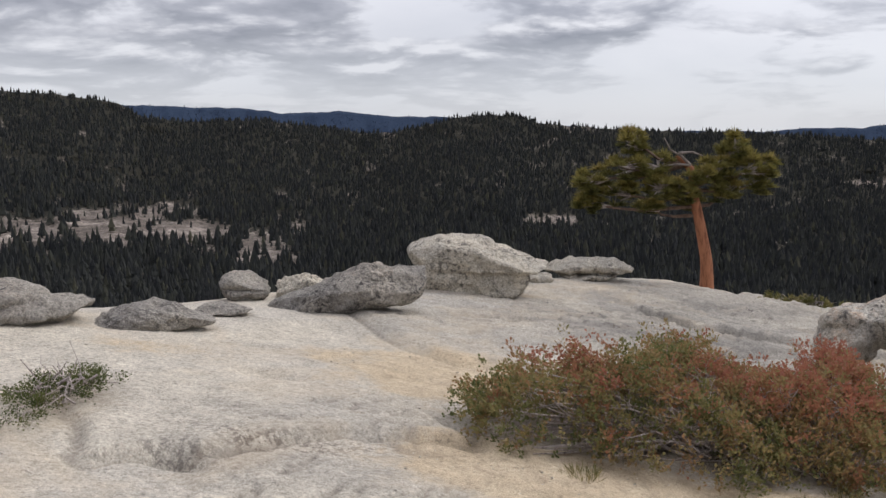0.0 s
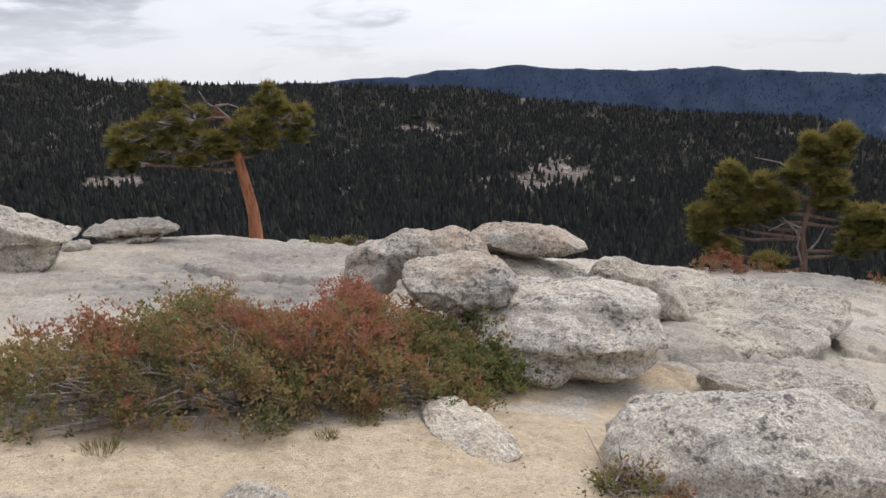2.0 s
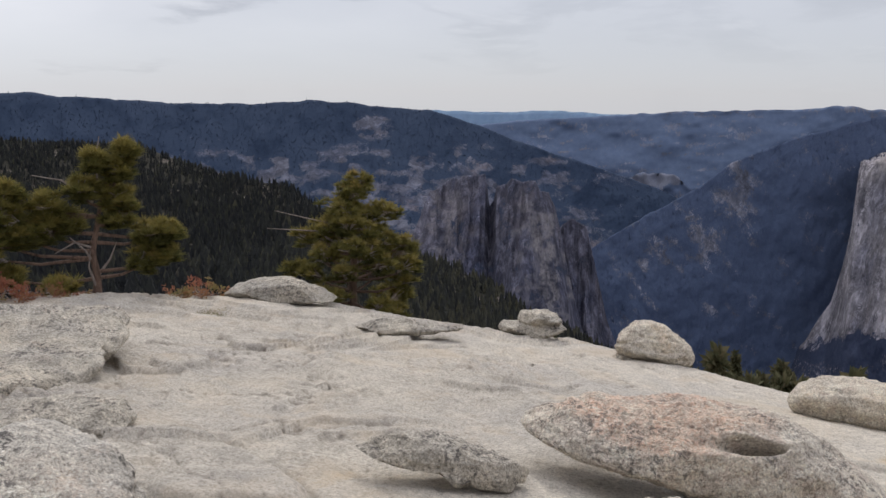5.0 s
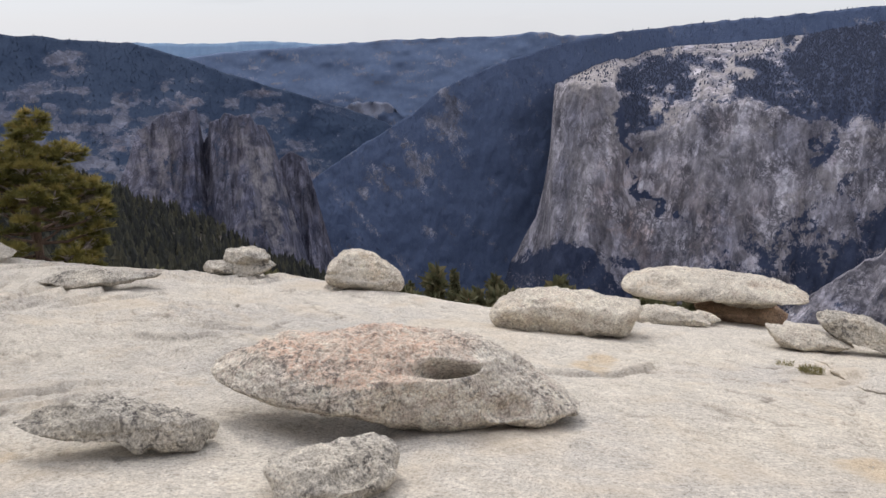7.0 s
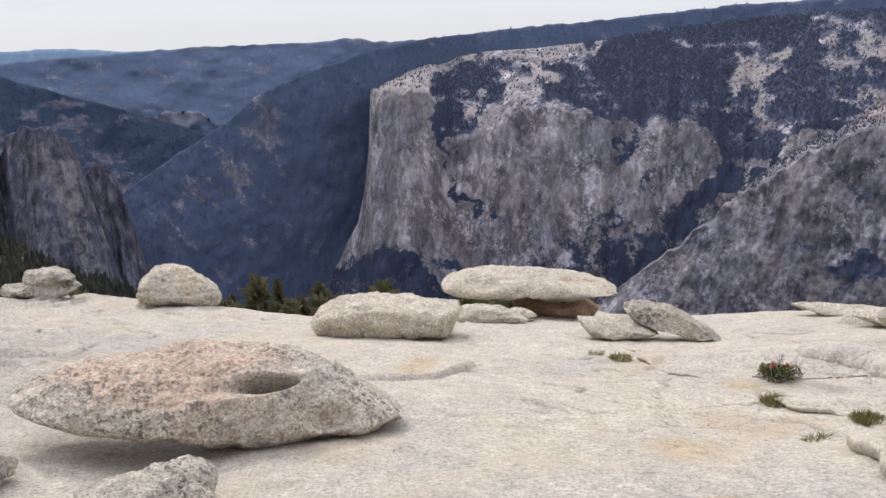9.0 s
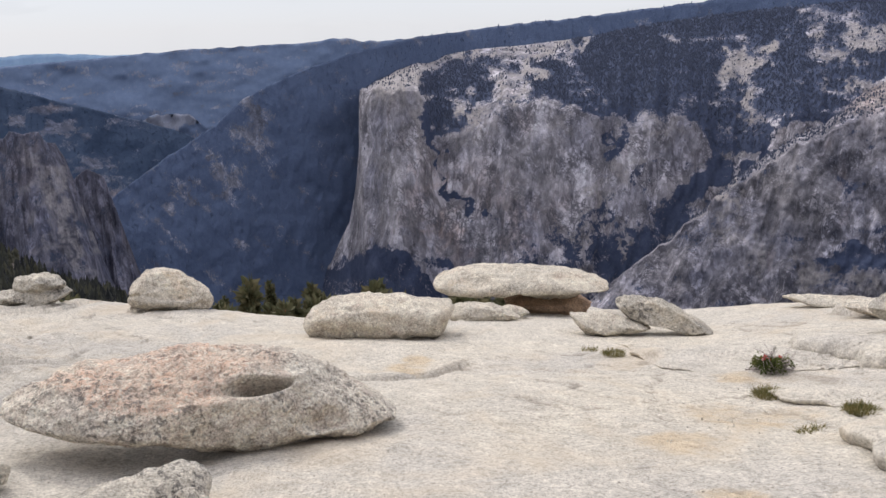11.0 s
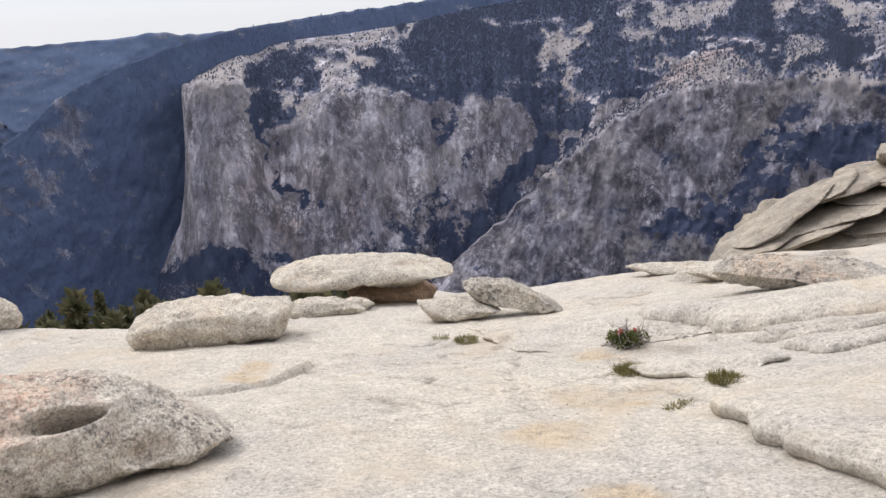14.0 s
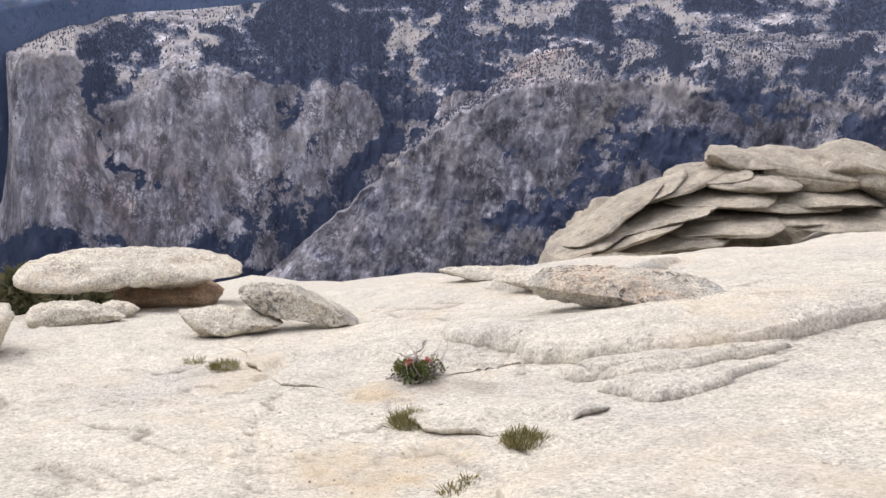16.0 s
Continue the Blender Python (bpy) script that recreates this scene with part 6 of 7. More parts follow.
def outcrop():
    """A shoulder of stacked exfoliation slabs."""
    r0 = np.random.default_rng(5)
    base = boulder_mesh("rock_outcrop", 11.5, 7.0, 6.0, 70, 6, p=2.2, rough=0.08, strata=0.05, cuts=4, undercut=0)
    crust_layer(base, None)
    base.materials.append(GRANITE_OUTCROP)
    ob = new("rock_outcrop", base)
    ob.matrix_world = pose(23.8, -19.5, -7.4, 0, -14, -132)
    tagged(ob, "tan granite outcrop of stacked sheeting slabs", "outcrop")
    eye = np.array([3.76, -1.38, 0.8])
    rows = [(124.3, -15.2, 2.2, 0.22, -20), (124.9, -14.3, 2.2, 0.22, -30), (126.0, -13.2, 2.6, 0.24, -32), (126.8, -14.6, 2.6, 0.26, -22), (127.6, -12.2, 2.4, 0.30, -28), (128.4, -13.5, 3.0, 0.30, -20),
            (129.4, -11.4, 2.4, 0.32, -20), (129.8, -14.6, 3.4, 0.28, -10), (130.4, -12.6, 3.0, 0.34, -12), (131.4, -10.7, 2.2, 0.34, -10), (131.9, -13.7, 3.2, 0.30, -8)]
    rows += [(132.4, -9.5, 1.5, 0.50, 4), (132.6, -11.8, 3.0, 0.34, -6), (134.4, -9.5, 1.2, 0.42, 0), (134.3, -10.7, 2.4, 0.40, -2), (134.8, -13.0, 4.2, 0.34, -4), (135.4, -12.0, 3.4, 0.28, -2),
             (137.0, -9.9, 3.4, 0.85, 2), (140.4, -9.2, 3.4, 1.0, 3), (139.6, -12.6, 4.6, 0.36, -2), (138.2, -11.4, 3.0, 0.36, 0), (143.5, -10.0, 3.2, 1.0, 2), (143.0, -12.2, 4.0, 0.5, 0)]
    for i, (a, e, w, hh, tilt) in enumerate(rows):
        dist = 23.0 + 0.25 * (a - 124) * 0.3 + 0.8 * (-11.5 - e) * -0.5
        p = eye + dist * np.array([math.sin(radians(a)) * math.cos(radians(e)), math.cos(radians(a)) * math.cos(radians(e)), math.sin(radians(e))])
        me = boulder_mesh("outcrop_slab", w, 3.2, hh, 200 + i, 5, p=3.8, rough=0.08, strata=0.08, cuts=4, undercut=0.3)
        crust_layer(me, None)
        me.materials.append(GRANITE_OUTCROP)
        s = new("outcrop_slab", me)
        s.matrix_world = pose(p[0] + 1.0, p[1] - 0.9, p[2], 0, tilt, -a)
        tagged(s, "rounded tan slab of the stacked outcrop", "rock slab", "slabs of the outcrop")


outcrop()


# ---- plants ----
def leaf_cards(centres, directions, length, width, rng, jitter=0.35):
    """Small folded leaves, two triangles each, at centres, pointing along directions."""
    n = len(centres)
    d = directions + rng.normal(0, jitter, (n, 3))
    d /= np.linalg.norm(d, axis=1)[:, None] + 1e-9
    s = np.cross(d, rng.normal(size=(n, 3)))
    s /= np.linalg.norm(s, axis=1)[:, None] + 1e-9
    L, W = length * rng.uniform(0.6, 1.3, n)[:, None], width * rng.uniform(0.6, 1.3, n)[:, None]
    nrm = np.cross(d, s)
    mid = centres + d * L * 0.5
    v = np.stack([centres, mid + s * W * 0.5 + nrm * W * 0.15, centres + d * L, mid - s * W * 0.5 + nrm * W * 0.15], 1)
    f = np.array([(0, 1, 2), (0, 2, 3)])[None] + (np.arange(n) * 4)[:, None, None]
    return v.reshape(-1, 3), f.reshape(-1, 3)


def mound_bush(name, label, cx, cy, a, b, height, yaw, leaves, twigs, mat, seed, leaf=0.028, tint=(0.5, 0.25), red_top=0.0):
    """A low spreading shrub: woody stems from its crown, small leaves in uneven tufts."""
    r0 = np.random.default_rng(seed)
    thing = new(name)
    z = ground_at(cx, cy)
    thing.matrix_world = pose(cx, cy, z, 0, 0, yaw)
    tagged(thing, label, "shrub")
    c, s = math.cos(radians(yaw)), math.sin(radians(yaw))

    def floor(px, py):
        X, Y = cx + c * px - s * py, cy + s * px + c * py
        return rock_height(X, Y, False) - z

    # sprays of leaves at the stem ends, with gaps between them
    count = max(leaves // 14, 30)
    sprays = max(count // 9, 8)
    su = r0.random(sprays) ** 0.55 * (1 + 0.05 * r0.normal(size=sprays))
    t = r0.random(sprays) * 6.28
    out = 1 + 0.20 * vnoise(np.c_[2.2 * np.cos(t), 2.2 * np.sin(t), 0 * t + seed], seed)
    sx, sy = a * su * out * np.cos(t), b * su * out * np.sin(t)
    dome = np.clip(1 - su ** 2.4, 0.06, 1) ** 0.6
    lump = 0.80 + 0.34 * fbm(col3(sx * 2.6, sy * 2.6, seed), 3, 0.6, seed=seed)
    sz = height * dome * lump * np.maximum(r0.random(sprays) ** 0.30, 0.12)
    of = r0.integers(sprays, size=count)
    reach = min(0.10, 0.5 * height)
    px, py = sx[of] + r0.normal(0, reach * 0.62, count), sy[of] + r0.normal(0, reach * 0.62, count)
    pz = np.maximum(sz[of] + r0.normal(0, reach * 0.5, count), 0.012)
    tuft = np.c_[px, py, pz + floor(px, py)]
    each = np.repeat(np.arange(count), 14)
    dirs = np.c_[px / a * 0.7, py / b * 0.7, np.full(count, 0.75)][each] + r0.normal(0, 0.55, (len(each), 3))
    dirs /= np.linalg.norm(dirs, axis=1)[:, None]
    cen = tuft[each] + dirs * r0.uniform(0, 0.06, len(each))[:, None]
    v, f = leaf_cards(cen, dirs, leaf, leaf * 0.62, r0)
    me = mesh_from("leaves", v, f, False)
    top = smooth01((pz / height - 0.35) * 1.8) * red_top * np.clip(0.75 + 0.9 * fbm(col3(px * 1.6 + 3, py * 1.6, 0), 2, seed=seed + 5), 0, 1.3)
    tt = np.clip(tint[0] + tint[1] * (0.75 * r0.normal(size=sprays)[of] + 0.25 * r0.normal(size=count)) + top, 0, 1)[each] + r0.normal(0, 0.07, len(each))
    value_layer(me, "tint", np.repeat(np.clip(tt, 0, 1), 4))
    part("leaves", me, mat, thing)
    chunks = []
    for k in range(twigs):
        i = r0.integers(sprays)
        bare = k % 3 == 0 and su[i] > 0.55
        end = np.array([sx[i], sy[i], (0.25 if bare else 0.95) * sz[i] + float(floor(sx[i:i + 1], sy[i:i + 1])[0])])
        k0 = 0.15 + 0.45 * r0.random()
        start = np.array([end[0] * k0 + r0.normal(0, 0.10), end[1] * k0 + r0.normal(0, 0.08), 0.0])
        start[2] = float(floor(start[:1], start[1:2])[0])
        mid = start * 0.5 + end * 0.5 + np.array([r0.normal(0, 0.06), r0.normal(0, 0.05), abs(r0.normal(0.0, 0.05))])
        w = r0.uniform(0.003, 0.0085)
        path = [start, start * 0.7 + mid * 0.3 + r0.normal(0, 0.02, 3), mid, mid * 0.4 + end * 0.6 + r0.normal(0, 0.025, 3), end]
        chunks.append(tube(path, [w * 1.6, w * 1.2, w, w * 0.8, w * 0.4], 4))
        for fork in range(2):
            tip = path[2 + fork] + r0.normal(0, 0.07, 3) + np.array([0, 0, 0.03])
            chunks.append(tube([path[2 + fork], (path[2 + fork] + tip) / 2 + r0.normal(0, 0.012, 3), tip], [w * 0.6, w * 0.5, w * 0.25], 4))
    if chunks:
        v, f = join_parts(chunks)
        tagged(part("woody_base", mesh_from("woody_base", v, f), TWIG, thing, "tangle of grey woody stems"), kind="stuff")
    return thing


mound_bush("red_bush", "low spreading shrub with russet and green leaves", 2.02, 5.85, 1.80, 0.95, 0.54, 8, 90000, 900, BUSH_LEAF, 3, 0.027, (0.36, 0.30), 0.40)
mound_bush("green_bush", "dark green low shrub against the boulders", 3.35, 5.95, 0.62, 0.50, 0.46, -20, 16000, 80, BUSH_LEAF, 4, 0.034, (0.14, 0.18), 0.2)
mound_bush("edge_shrub", "narrow low green shrub in a rock joint", -2.12, 4.88, 0.18, 0.66, 0.06, -5, 6000, 20, GREEN_LEAF, 5, 0.013, (0.35, 0.3))
mound_bush("small_shrub", "small russet and green shrub beside the boulder", 3.22, 3.60, 0.26, 0.20, 0.16, 0, 1500, 24, BUSH_LEAF, 6, 0.026, (0.35, 0.35), 0.3)
mound_bush("rim_heath", "brown heathy scrub at the rim", 5.3, 12.6, 0.85, 0.35, 0.16, -12, 2600, 30, DRY_GRASS, 7, 0.04, (0.5, 0.3))
mound_bush("rim_heath", "russet scrub at the pine's foot", 10.6, 10.5, 0.9, 0.4, 0.24, -20, 2400, 30, BUSH_LEAF, 8, 0.04, (0.7, 0.2), 0.2)
mound_bush("rim_heath", "russet scrub at the pine's foot", 13.2, 9.6, 0.5, 0.4, 0.28, -20, 1600, 20, BUSH_LEAF, 9, 0.04, (0.6, 0.25), 0.2)
plant = mound_bush("flowering_plant", "small green plant with red flower heads in a crack", 9.18, -3.74, 0.20, 0.10, 0.10, -110, 1000, 30, GREEN_LEAF, 10, 0.034, (0.45, 0.35))
r1 = np.random.default_rng(12)
for k in range(9):
    each = np.zeros(7, int)
    head = np.array([[r1.uniform(-0.05, 0.16), r1.normal(0, 0.03), r1.uniform(0.09, 0.13)]])
    v, f = leaf_cards(head[each], np.tile((0, 0, 1.0), (7, 1)), 0.030, 0.014, r1, 0.7)
    me = mesh_from("flower_head", v, f, False)
    value_layer(me, "tint", r1.random(len(v)))
    part("flower_head", me, PETAL, plant, "red flower head")


def grass_tuft(x, y, radius, height, blades, seed, label, mat=DRY_GRASS):
    r0 = np.random.default_rng(seed)
    thing_z = ground_at(x, y)
    a, q = r0.random(blades) * 6.28, np.sqrt(r0.random(blades)) * radius
    base = np.c_[q * np.cos(a), q * np.sin(a), np.zeros(blades) - 0.01]
    d = np.c_[np.cos(a) * 0.5, np.sin(a) * 0.5, np.ones(blades)]
    v, f = leaf_cards(base, d, 0.9 * height, 0.005, r0, 0.5)
    me = mesh_from("grass_tuft", v, f, False)
    value_layer(me, "tint", np.repeat(r0.random(blades), 4))
    me.materials.append(mat)
    ob = new("grass_tuft", me)
    ob.location = (x, y, thing_z)
    return tagged(ob, label, "grass tuft", "grass tufts in the rock cracks")


for x, y, rad, hh, nb, lab in [(8.15, -3.28, 0.10, 0.09, 700, "yellow-green grass tuft at a ledge's foot"), (7.40, -3.58, 0.10, 0.07, 800, "green grass tuft on the granite"), (10.42, -2.72, 0.11, 0.06, 500, "dry grass tuft in a rock joint"),
                                (10.75, -2.55, 0.08, 0.07, 160, "brown grass tuft in a rock joint"), (7.12, -3.14, 0.05, 0.04, 120, "tiny brown grass tuft in the grit"), (7.02, -3.0, 0.06, 0.05, 120, "tiny brown grass tuft in the grit"),
                                (2.25, 4.95, 0.10, 0.07, 200, "dry grass tuft in the sand"), (1.95, 4.75, 0.06, 0.06, 120, "small dry grass tuft by the bush"), (4.95, 2.95, 0.12, 0.10, 220, "dry grass in the gap behind the boulder"),
                                (11.9, 8.3, 0.22, 0.10, 260, "yellow grass tuft near the rim"), (0.75, 4.78, 0.10, 0.08, 160, "green sprig at the bush's foot")]:
    grass_tuft(x, y, rad, hh, nb, int(abs(x * 100 + y * 10)), lab)


# ---- pines ----
def needle_tufts(centres, radius, blades, rng, droop=0.0):
    """Balls of needles round each twig end; returns verts, faces, tints."""
    n = len(centres)
    each = np.repeat(np.arange(n), blades)
    d = rng.normal(size=(n * blades, 3))
    d /= np.linalg.norm(d, axis=1)[:, None]
    d[:, 2] = np.abs(d[:, 2]) * 0.8 + d[:, 2] * 0.2 - droop
    r = radius[each][:, None]
    start = centres[each] + d * r * 0.12
    end = centres[each] + d * r * rng.uniform(0.7, 1.15, len(each))[:, None]
    s = np.cross(d, rng.normal(size=d.shape))
    s /= np.linalg.norm(s, axis=1)[:, None] + 1e-9
    w = 0.009
    v = np.stack([start - s * w, start + s * w, end], 1).reshape(-1, 3)
    f = np.arange(len(v)).reshape(-1, 3)
    return v, f, each


def pine(label, x, y, trunk, radii, clumps, seed, dead=(), blades=110, sink=0.15, tuft=0.14, per=24, base=None, tall=1.0):
    """A wind-shaped pine. trunk: points from its foot; clumps: (x, y, z, rx, ry, rz) masses of needles, each on its own limb."""
    r0 = np.random.default_rng(seed)
    thing = new("pine_tree")
    z = ground_at(x, y) if base is None else base
    thing.matrix_world = pose(x, y, z - sink)
    tagged(thing, label, "tree", "pines on the rim")
    t = np.linspace(0, 1, 18)
    tp = np.asarray(trunk, float) * (1, 1, tall)
    clumps = [(cx, cy, cz * tall, rx, ry, rz) for cx, cy, cz, rx, ry, rz in clumps]
    dead = [[(a, b, c * tall) for a, b, c in row] for row in dead]
    u = np.linspace(0, 1, len(tp))
    pts = np.c_[[np.interp(t, u, tp[:, k]) for k in range(3)]].T + 0.02 * np.c_[vnoise(col3(t * 5, 0 * t, seed)), vnoise(col3(t * 5, 3 + 0 * t, seed)), 0 * t]
    v, f = tube(pts, np.interp(t, u, radii), 12)
    part("trunk", mesh_from("trunk", v, f), PINE_BARK if radii[0] > 0.1 else LIMB_BARK, thing, "plated pine bark")
    tips, rads, shade = [], [], []
    for cx, cy, cz, rx, ry, rz in clumps:
        c = np.array([cx, cy, cz])
        k = np.argmin(np.linalg.norm((pts - c) * (1, 1, 1.4), axis=1))
        k = min(k, len(pts) - 2)
        a = pts[max(k - 1, 0)]
        m = (a + c) / 2 + np.array([0, 0, -0.08])
        lv, lf = tube([a, a * 0.6 + m * 0.4, m, (m + c) / 2 + r0.normal(0, 0.03, 3), c], [0.034, 0.03, 0.024, 0.018, 0.010], 6)
        limb = part("limb", mesh_from("limb", lv, lf), LIMB_BARK, thing)
        n = per
        q = r0.normal(size=(n, 3))
        q /= np.linalg.norm(q, axis=1)[:, None]
        q *= (0.35 + 0.65 * r0.random(n) ** 0.5)[:, None]
        ends = c + q * (0.85 * rx, 0.85 * ry, 0.85 * rz)
        chunks = [tube([c * 0.6 + m * 0.4, (c + e) / 2 + r0.normal(0, 0.02, 3), e], [0.014, 0.01, 0.005], 4) for e in ends]
        cv, cf = join_parts(chunks)
        part("branching", mesh_from("branching", cv, cf), TWIG, limb)
        tips.append(ends)
        rads.append(np.full(n, tuft) * r0.uniform(0.75, 1.25, n))
        shade.append(np.clip(0.42 + 0.35 * (ends[:, 2] - cz) / rz + r0.normal(0, 0.12, n), 0, 1))
    for row in dead:
        p = np.asarray(row, float)
        lv, lf = tube(p, np.linspace(0.026, 0.006, len(p)), 6)
        part("dead_branch", mesh_from("dead_branch", lv, lf), DEAD_WOOD, thing, "bleached bare dead branch")
    tips, rads, shade = np.concatenate(tips), np.concatenate(rads), np.concatenate(shade)
    v, f, each = needle_tufts(tips, rads, blades, r0)
    me = mesh_from("needles", v, f, False)
    value_layer(me, "tint", np.repeat(np.clip(shade[each] + r0.normal(0, 0.10, len(each)), 0, 1), 3))
    part("needles", me, NEEDLES, thing, "yellow-green tufted needles")
    return thing


pine("wind-bent pine with an orange trunk and a flat crown", 3.95, 13.75,
     [(0.02, 0, 0), (-0.02, 0, 0.6), (-0.12, 0, 1.2), (-0.24, 0, 1.7), (-0.26, 0, 2.1), (-0.50, 0.05, 2.35)], [0.115, 0.088, 0.078, 0.07, 0.06, 0.04],
     [(-1.75, 0.0, 1.95, 0.36, 0.30, 0.26), (-1.35, 0.2, 1.72, 0.40, 0.35, 0.25), (-1.30, -0.1, 2.15, 0.35, 0.3, 0.24), (-1.15, 0.1, 2.55, 0.26, 0.3, 0.30), (-0.85, 0.0, 2.2, 0.35, 0.35, 0.28), (-0.75, -0.2, 1.85, 0.32, 0.3, 0.22),
      (-0.85, 0.1, 1.50, 0.22, 0.25, 0.14), (-1.75, 0.1, 1.55, 0.25, 0.25, 0.18), (0.10, 0.0, 2.1, 0.34, 0.3, 0.26), (0.38, 0.1, 2.45, 0.28, 0.3, 0.26), (0.62, -0.1, 2.15, 0.34, 0.3, 0.24), (0.80, 0.1, 1.90, 0.28, 0.3, 0.22), (0.20, 0.0, 1.75, 0.30, 0.3, 0.22), (-0.25, 0.1, 1.55, 0.2, 0.2, 0.14), (-0.45, -0.2, 1.75, 0.3, 0.22, 0.2), (-0.15, -0.22, 2.0, 0.26, 0.2, 0.2)],
     31, dead=([(-0.3, 0, 2.2), (-0.45, -0.05, 2.35), (-0.62, -0.1, 2.45), (-0.72, -0.1, 2.65)], [(-0.3, 0, 2.2), (-0.55, -0.1, 2.22), (-0.85, -0.2, 2.18)], [(-0.5, -0.1, 2.4), (-0.3, -0.1, 2.42), (-0.15, -0.1, 2.36)]), tall=0.9)

pine("bushy pine with bare inner branches at the rim", 12.0, 10.55,
     [(0, 0, 0), (0.02, 0, 0.4), (-0.08, 0, 0.9), (0.1, 0, 1.5), (0.3, 0.0, 2.2)], [0.075, 0.06, 0.05, 0.035, 0.02],
     [(-1.25, 0.9, 0.95, 0.36, 0.3, 0.28), (-1.05, 0.7, 1.6, 0.34, 0.3, 0.26), (-0.95, 0.7, 1.95, 0.22, 0.2, 0.22), (-0.5, 0.4, 1.75, 0.36, 0.3, 0.26), (-0.1, 0.1, 2.0, 0.36, 0.3, 0.24), (0.35, -0.2, 2.3, 0.28, 0.25, 0.26),
      (0.45, -0.25, 2.6, 0.20, 0.2, 0.22), (0.3, -0.2, 1.85, 0.34, 0.3, 0.25), (0.72, -0.5, 1.15, 0.40, 0.35, 0.30), (0.60, -0.45, 0.72, 0.34, 0.3, 0.26), (0.85, -0.6, 0.80, 0.3, 0.3, 0.25), (-0.45, 0.3, 0.35, 0.35, 0.3, 0.16), (0.05, 0.0, 2.45, 0.2, 0.2, 0.2), (-0.85, 0.6, 1.25, 0.34, 0.3, 0.24), (-1.0, 0.7, 0.55, 0.30, 0.3, 0.22), (-0.25, 0.3, 1.45, 0.34, 0.3, 0.24), (0.95, -0.6, 1.2, 0.28, 0.3, 0.24), (0.35, -0.2, 1.55, 0.36, 0.3, 0.3), (-0.6, 0.4, 1.35, 0.36, 0.3, 0.28), (-1.3, 0.85, 1.25, 0.26, 0.3, 0.22)],
     32, per=36, tuft=0.17, dead=([(0, 0, 1.0), (-0.3, 0.1, 1.15), (-0.6, 0.2, 1.0)], [(0, 0, 0.7), (-0.2, 0, 1.0), (-0.4, 0.1, 1.25)], [(0, 0, 0.5), (0.2, -0.1, 0.8), (0.25, -0.2, 1.1)], [(0, 0, 1.8), (-0.4, 0.2, 2.2), (-0.75, 0.4, 2.3)], [(0, 0, 0.3), (-0.15, 0, 0.7), (-0.1, 0, 1.0)], [(0.1, 0, 2.2), (0.15, 0, 2.7), (0.2, 0, 2.9)]), blades=110, tall=0.9)

crown = []
r3 = np.random.default_rng(35)
for k, (level, reach) in enumerate([(3.35, 0.15), (3.05, 0.45), (2.75, 0.75), (2.40, 1.0), (2.0, 1.15), (1.55, 1.2), (1.1, 1.1)]):
    for m in range(3 + 2 * min(k, 3)):
        a = 6.28 * m / (3 + 2 * min(k, 3)) + 0.7 * k + r3.normal(0, 0.15)
        q = reach * r3.uniform(0.65, 1.05)
        crown.append((q * math.cos(a), q * math.sin(a), level + r3.normal(0, 0.10), 0.34, 0.32, 0.22))
pine("dense dark pine below the rim", 16.2, 8.38,
     [(0, 0, 0), (0.03, 0, 0.9), (0.0, 0, 1.8), (0.05, 0, 2.8), (0.08, 0, 3.5)], [0.09, 0.08, 0.07, 0.05, 0.03], crown,
     33, per=16, tuft=0.16, blades=90, dead=([(-0.1, 0, 2.4), (-0.5, 0.3, 2.8), (-1.2, 0.9, 3.05)], [(-0.2, 0.1, 2.3), (-0.6, 0.4, 2.65), (-1.3, 1.0, 2.75)]), base=-3.75, tall=1.03)


def conifer(label, seed, height, width):
    """A slim fir: straight trunk and drooping whorls of ragged boughs."""
    r0 = np.random.default_rng(seed)
    thing = new("fir_tree")
    tagged(thing, label, "tree", "firs below the dome")
    v, f = tube([(0, 0, -1), (0, 0, height * 0.5), (0, 0, height)], [width * 0.05, width * 0.03, 0.02], 6)
    part("trunk", mesh_from("trunk", v, f), PINE_BARK, thing)
    n = 480
    k = np.sort(r0.random(n)) ** 0.8
    zz = height * (0.10 + 0.90 * k)
    a = r0.random(n) * 6.28
    rr = width * 0.42 * (1 - k) ** 0.95 * r0.uniform(0.7, 1.15, n) + 0.08
    root = np.c_[0 * a, 0 * a, zz]
    tip = np.c_[rr * np.cos(a), rr * np.sin(a), zz - 0.25 * rr + r0.normal(0, 0.15, n)]
    each = np.repeat(np.arange(n), 7)
    s = r0.uniform(0.25, 1.0, len(each))[:, None]
    cen = root[each] * (1 - s) + tip[each] * s
    d = (tip - root)[each] + r0.normal(0, 0.4, (len(each), 3)) * rr[each][:, None]
    d /= np.linalg.norm(d, axis=1)[:, None]
    v, f = leaf_cards(cen, d, height * 0.036, height * 0.016, r0, 0.5)
    me = mesh_from("boughs", v, f, False)
    value_layer(me, "tint", np.repeat(np.clip(r0.normal(0.75, 0.22, len(each)), 0, 1), 4))
    part("foliage", me, FIR_GREEN, thing)
    return thing


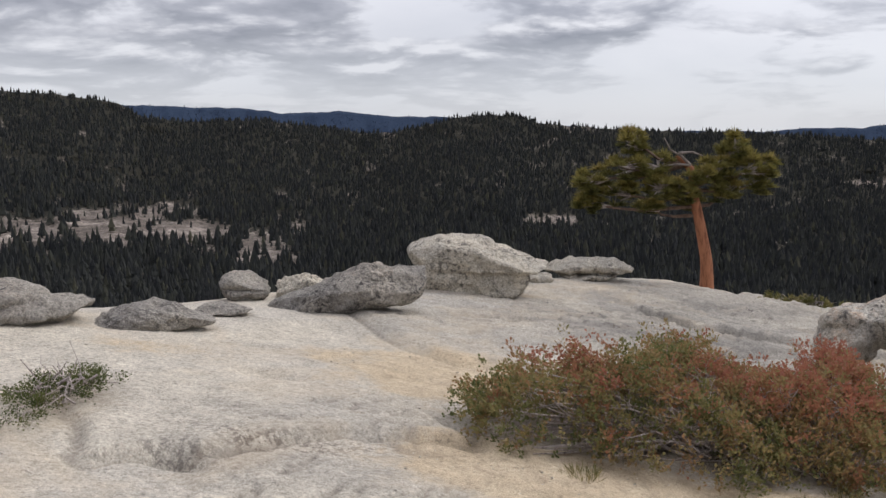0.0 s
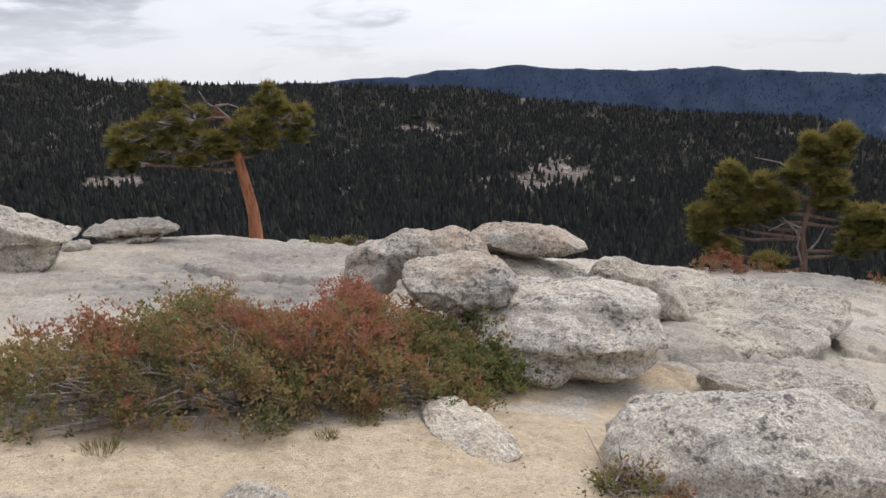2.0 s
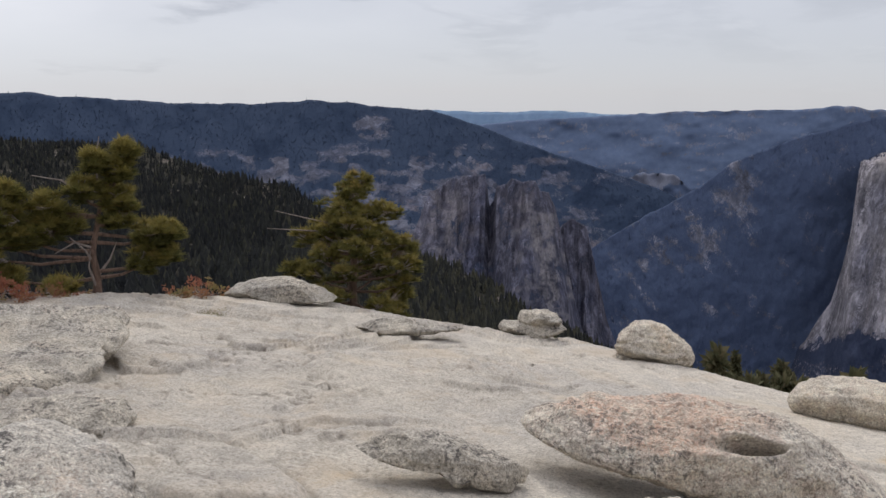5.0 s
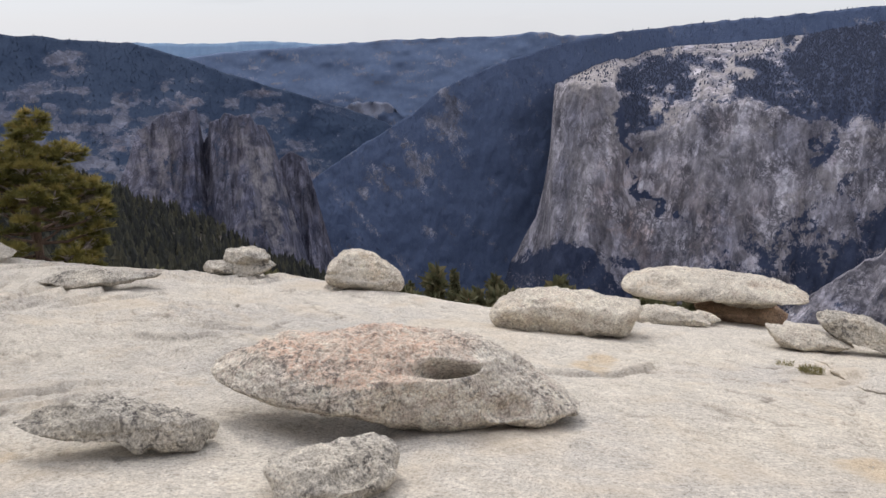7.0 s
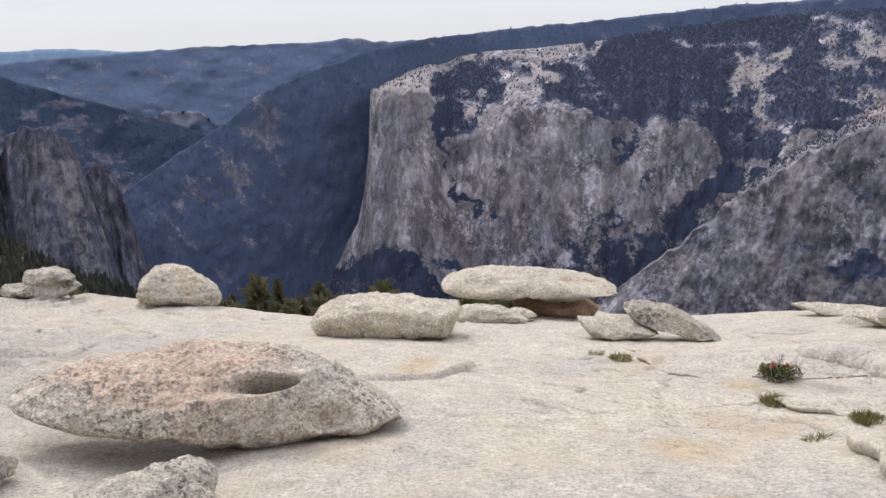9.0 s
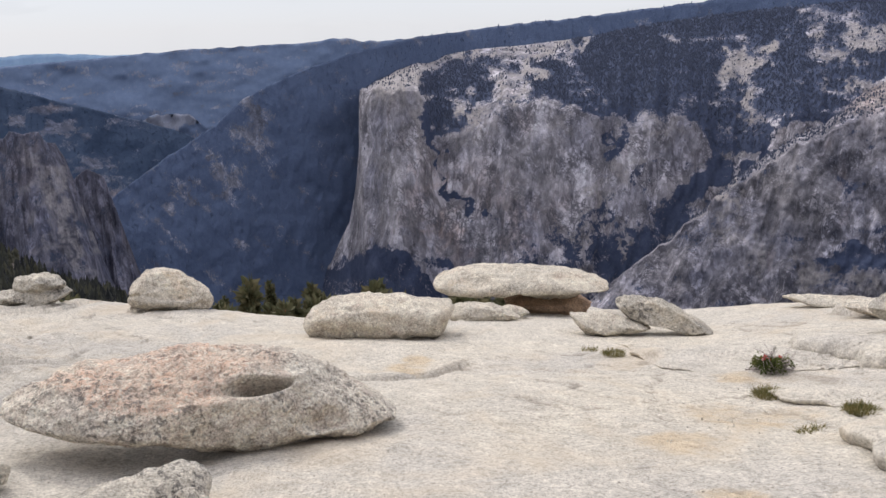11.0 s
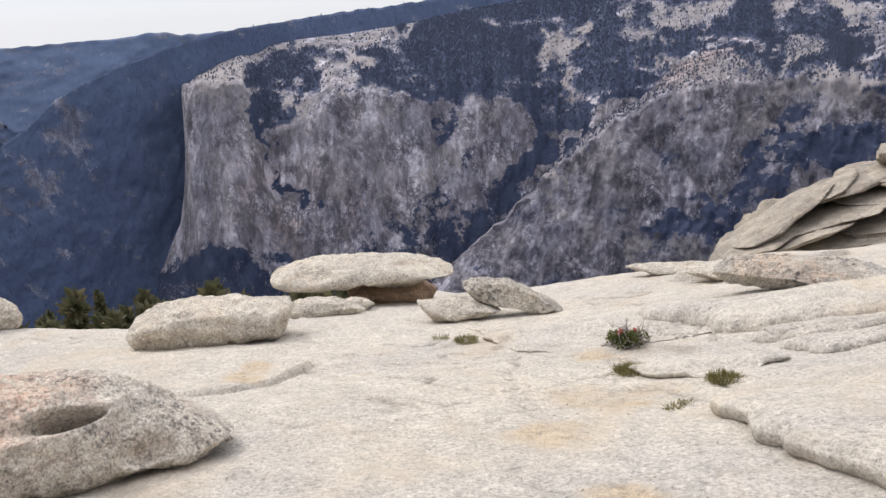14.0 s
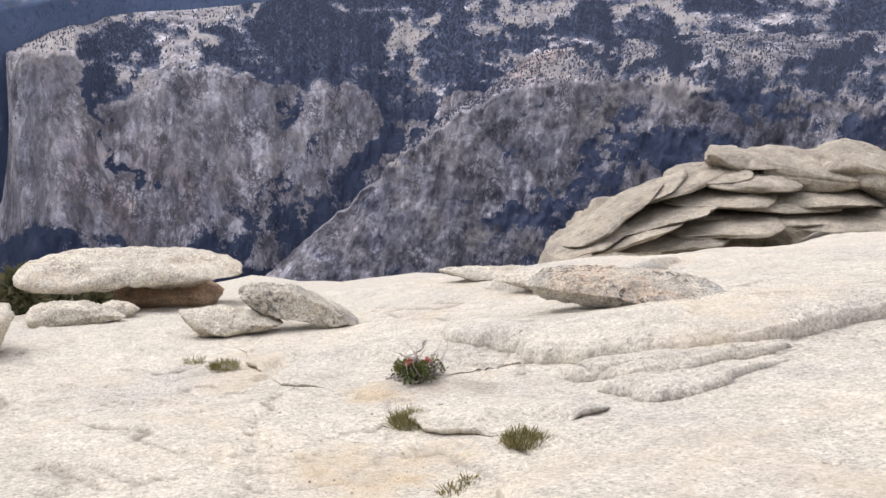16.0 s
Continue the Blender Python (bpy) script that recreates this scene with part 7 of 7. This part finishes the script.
FIRS = [conifer("dark green fir rising from below the dome", 60 + i, hh, ww) for i, (hh, ww) in enumerate([(17, 5.5), (15, 4.5), (19, 5.5)])]
r2 = np.random.default_rng(21)
spots = []
for i in range(160):
    a = r2.uniform(58, 100)
    dist = r2.uniform(50, 130)
    spots.append((a, dist, -0.002))
for i, (a, dist, _) in enumerate(spots):
    x, y = 1.7 + dist * math.sin(radians(a)), dist * math.cos(radians(a))
    src = FIRS[i % 3]
    zz = float(rock_height(np.array([x]), np.array([y]), False)[0])
    top = 1.3 + dist * math.tan(radians(r2.normal(-17.0 if a > 74 else -15.9, 0.55)))
    tall = (17, 15, 19)[i % 3]
    k = min(max((top - zz) / tall, 0.35), 1.5)
    m = pose(x, y, zz, r2.normal(0, 2), r2.normal(0, 2), r2.uniform(0, 360)) @ Matrix.Diagonal((k ** 0.7, k ** 0.7, k, 1))
    if i < 3:
        src.matrix_world = m
    else:
        made = copy_thing(src, Matrix.Identity(4))
        made.matrix_basis = m


# ---- grit ----
def grit(count, seed):
    """Loose chips and pebbles on the sand and in the hollows."""
    r0 = np.random.default_rng(seed)
    oct_v = np.array([(1, 0, 0), (-1, 0, 0), (0, 1, 0), (0, -1, 0), (0, 0, 1), (0, 0, -1)], float)
    oct_f = np.array([(0, 2, 4), (2, 1, 4), (1, 3, 4), (3, 0, 4), (2, 0, 5), (1, 2, 5), (3, 1, 5), (0, 3, 5)])
    px, py = [], []
    for cx, cy, rx, ry, k in SAND:
        n = int(count * rx * ry / 6) + 6
        px.append(r0.normal(cx, rx * 0.6, n))
        py.append(r0.normal(cy, ry * 0.6, n))
    px.append(r0.uniform(4.5, 11, count // 3))
    py.append(r0.uniform(-5, 3, count // 3))
    px, py = np.concatenate(px), np.concatenate(py)
    pz = rock_height(px, py)
    n = len(px)
    size = 0.003 + 0.007 * r0.random(n) ** 4
    v = oct_v[None] * r0.uniform(0.6, 1.4, (n, 6, 1)) * size[:, None, None] * (1, 1, 0.7) + np.c_[px, py, pz + size * 0.4][:, None, :]
    f = oct_f[None] + (np.arange(n) * 6)[:, None, None]
    me = mesh_from("grit", v.reshape(-1, 3), f.reshape(-1, 3), False)
    value_layer(me, "crust", np.zeros(len(v.reshape(-1, 3))))
    me.materials.append(GRANITE)
    tagged(new("grit", me), "small loose stone chips on the sand", "grit", kind="stuff")


grit(1100, 77)


# ---- litter ----
def bottle(x, y, yaw):
    """A clear plastic drinking bottle lying on the ledge."""
    thing = new("plastic_bottle")
    tagged(thing, "clear plastic water bottle lying against the boulder", "bottle")
    m, nt, b = material("clear_plastic", 0.12)
    b.inputs["Base Color"].default_value = (0.9, 0.93, 0.97, 1)
    b.inputs["Transmission Weight"].default_value = 0.85
    b.inputs["IOR"].default_value = 1.35
    lab, nt2, b2 = material("white_label", 0.5)
    n = noise_tex(nt2, coords(nt2), 60.0, 2)
    nt2.links.new(ramp(nt2, n, [(0.4, (0.72, 0.74, 0.80)), (0.6, (0.85, 0.86, 0.88))]), b2.inputs["Base Color"])
    cap_m, nt3, b3 = material("white_cap", 0.4)
    b3.inputs["Base Color"].default_value = (0.8, 0.8, 0.82, 1)

    def lathe(profile, sides=20):
        pts = [(px, 0, 0) for px, _ in profile]
        return tube(pts, [r for _, r in profile], sides)

    v, f = lathe([(-0.105, 0.004), (-0.104, 0.026), (-0.098, 0.031), (-0.06, 0.032), (-0.055, 0.030), (-0.05, 0.032), (0.02, 0.032), (0.045, 0.030), (0.07, 0.016), (0.080, 0.013), (0.09, 0.0125)])
    part("body", mesh_from("body", v, f), m, thing, "clear ribbed plastic body")
    v, f = lathe([(-0.045, 0.0325), (-0.044, 0.0332), (0.012, 0.0332), (0.013, 0.0325)])
    part("label_band", mesh_from("label_band", v, f), lab, thing, "white paper label")
    v, f = lathe([(0.084, 0.010), (0.085, 0.0155), (0.099, 0.0155), (0.100, 0.004)])
    part("cap", mesh_from("cap", v, f), cap_m, thing, "white screw cap")
    thing.matrix_world = pose(x, y, ground_at(x, y) + 0.033, 0, 0, yaw)


bottle(9.30, -5.93, -128)
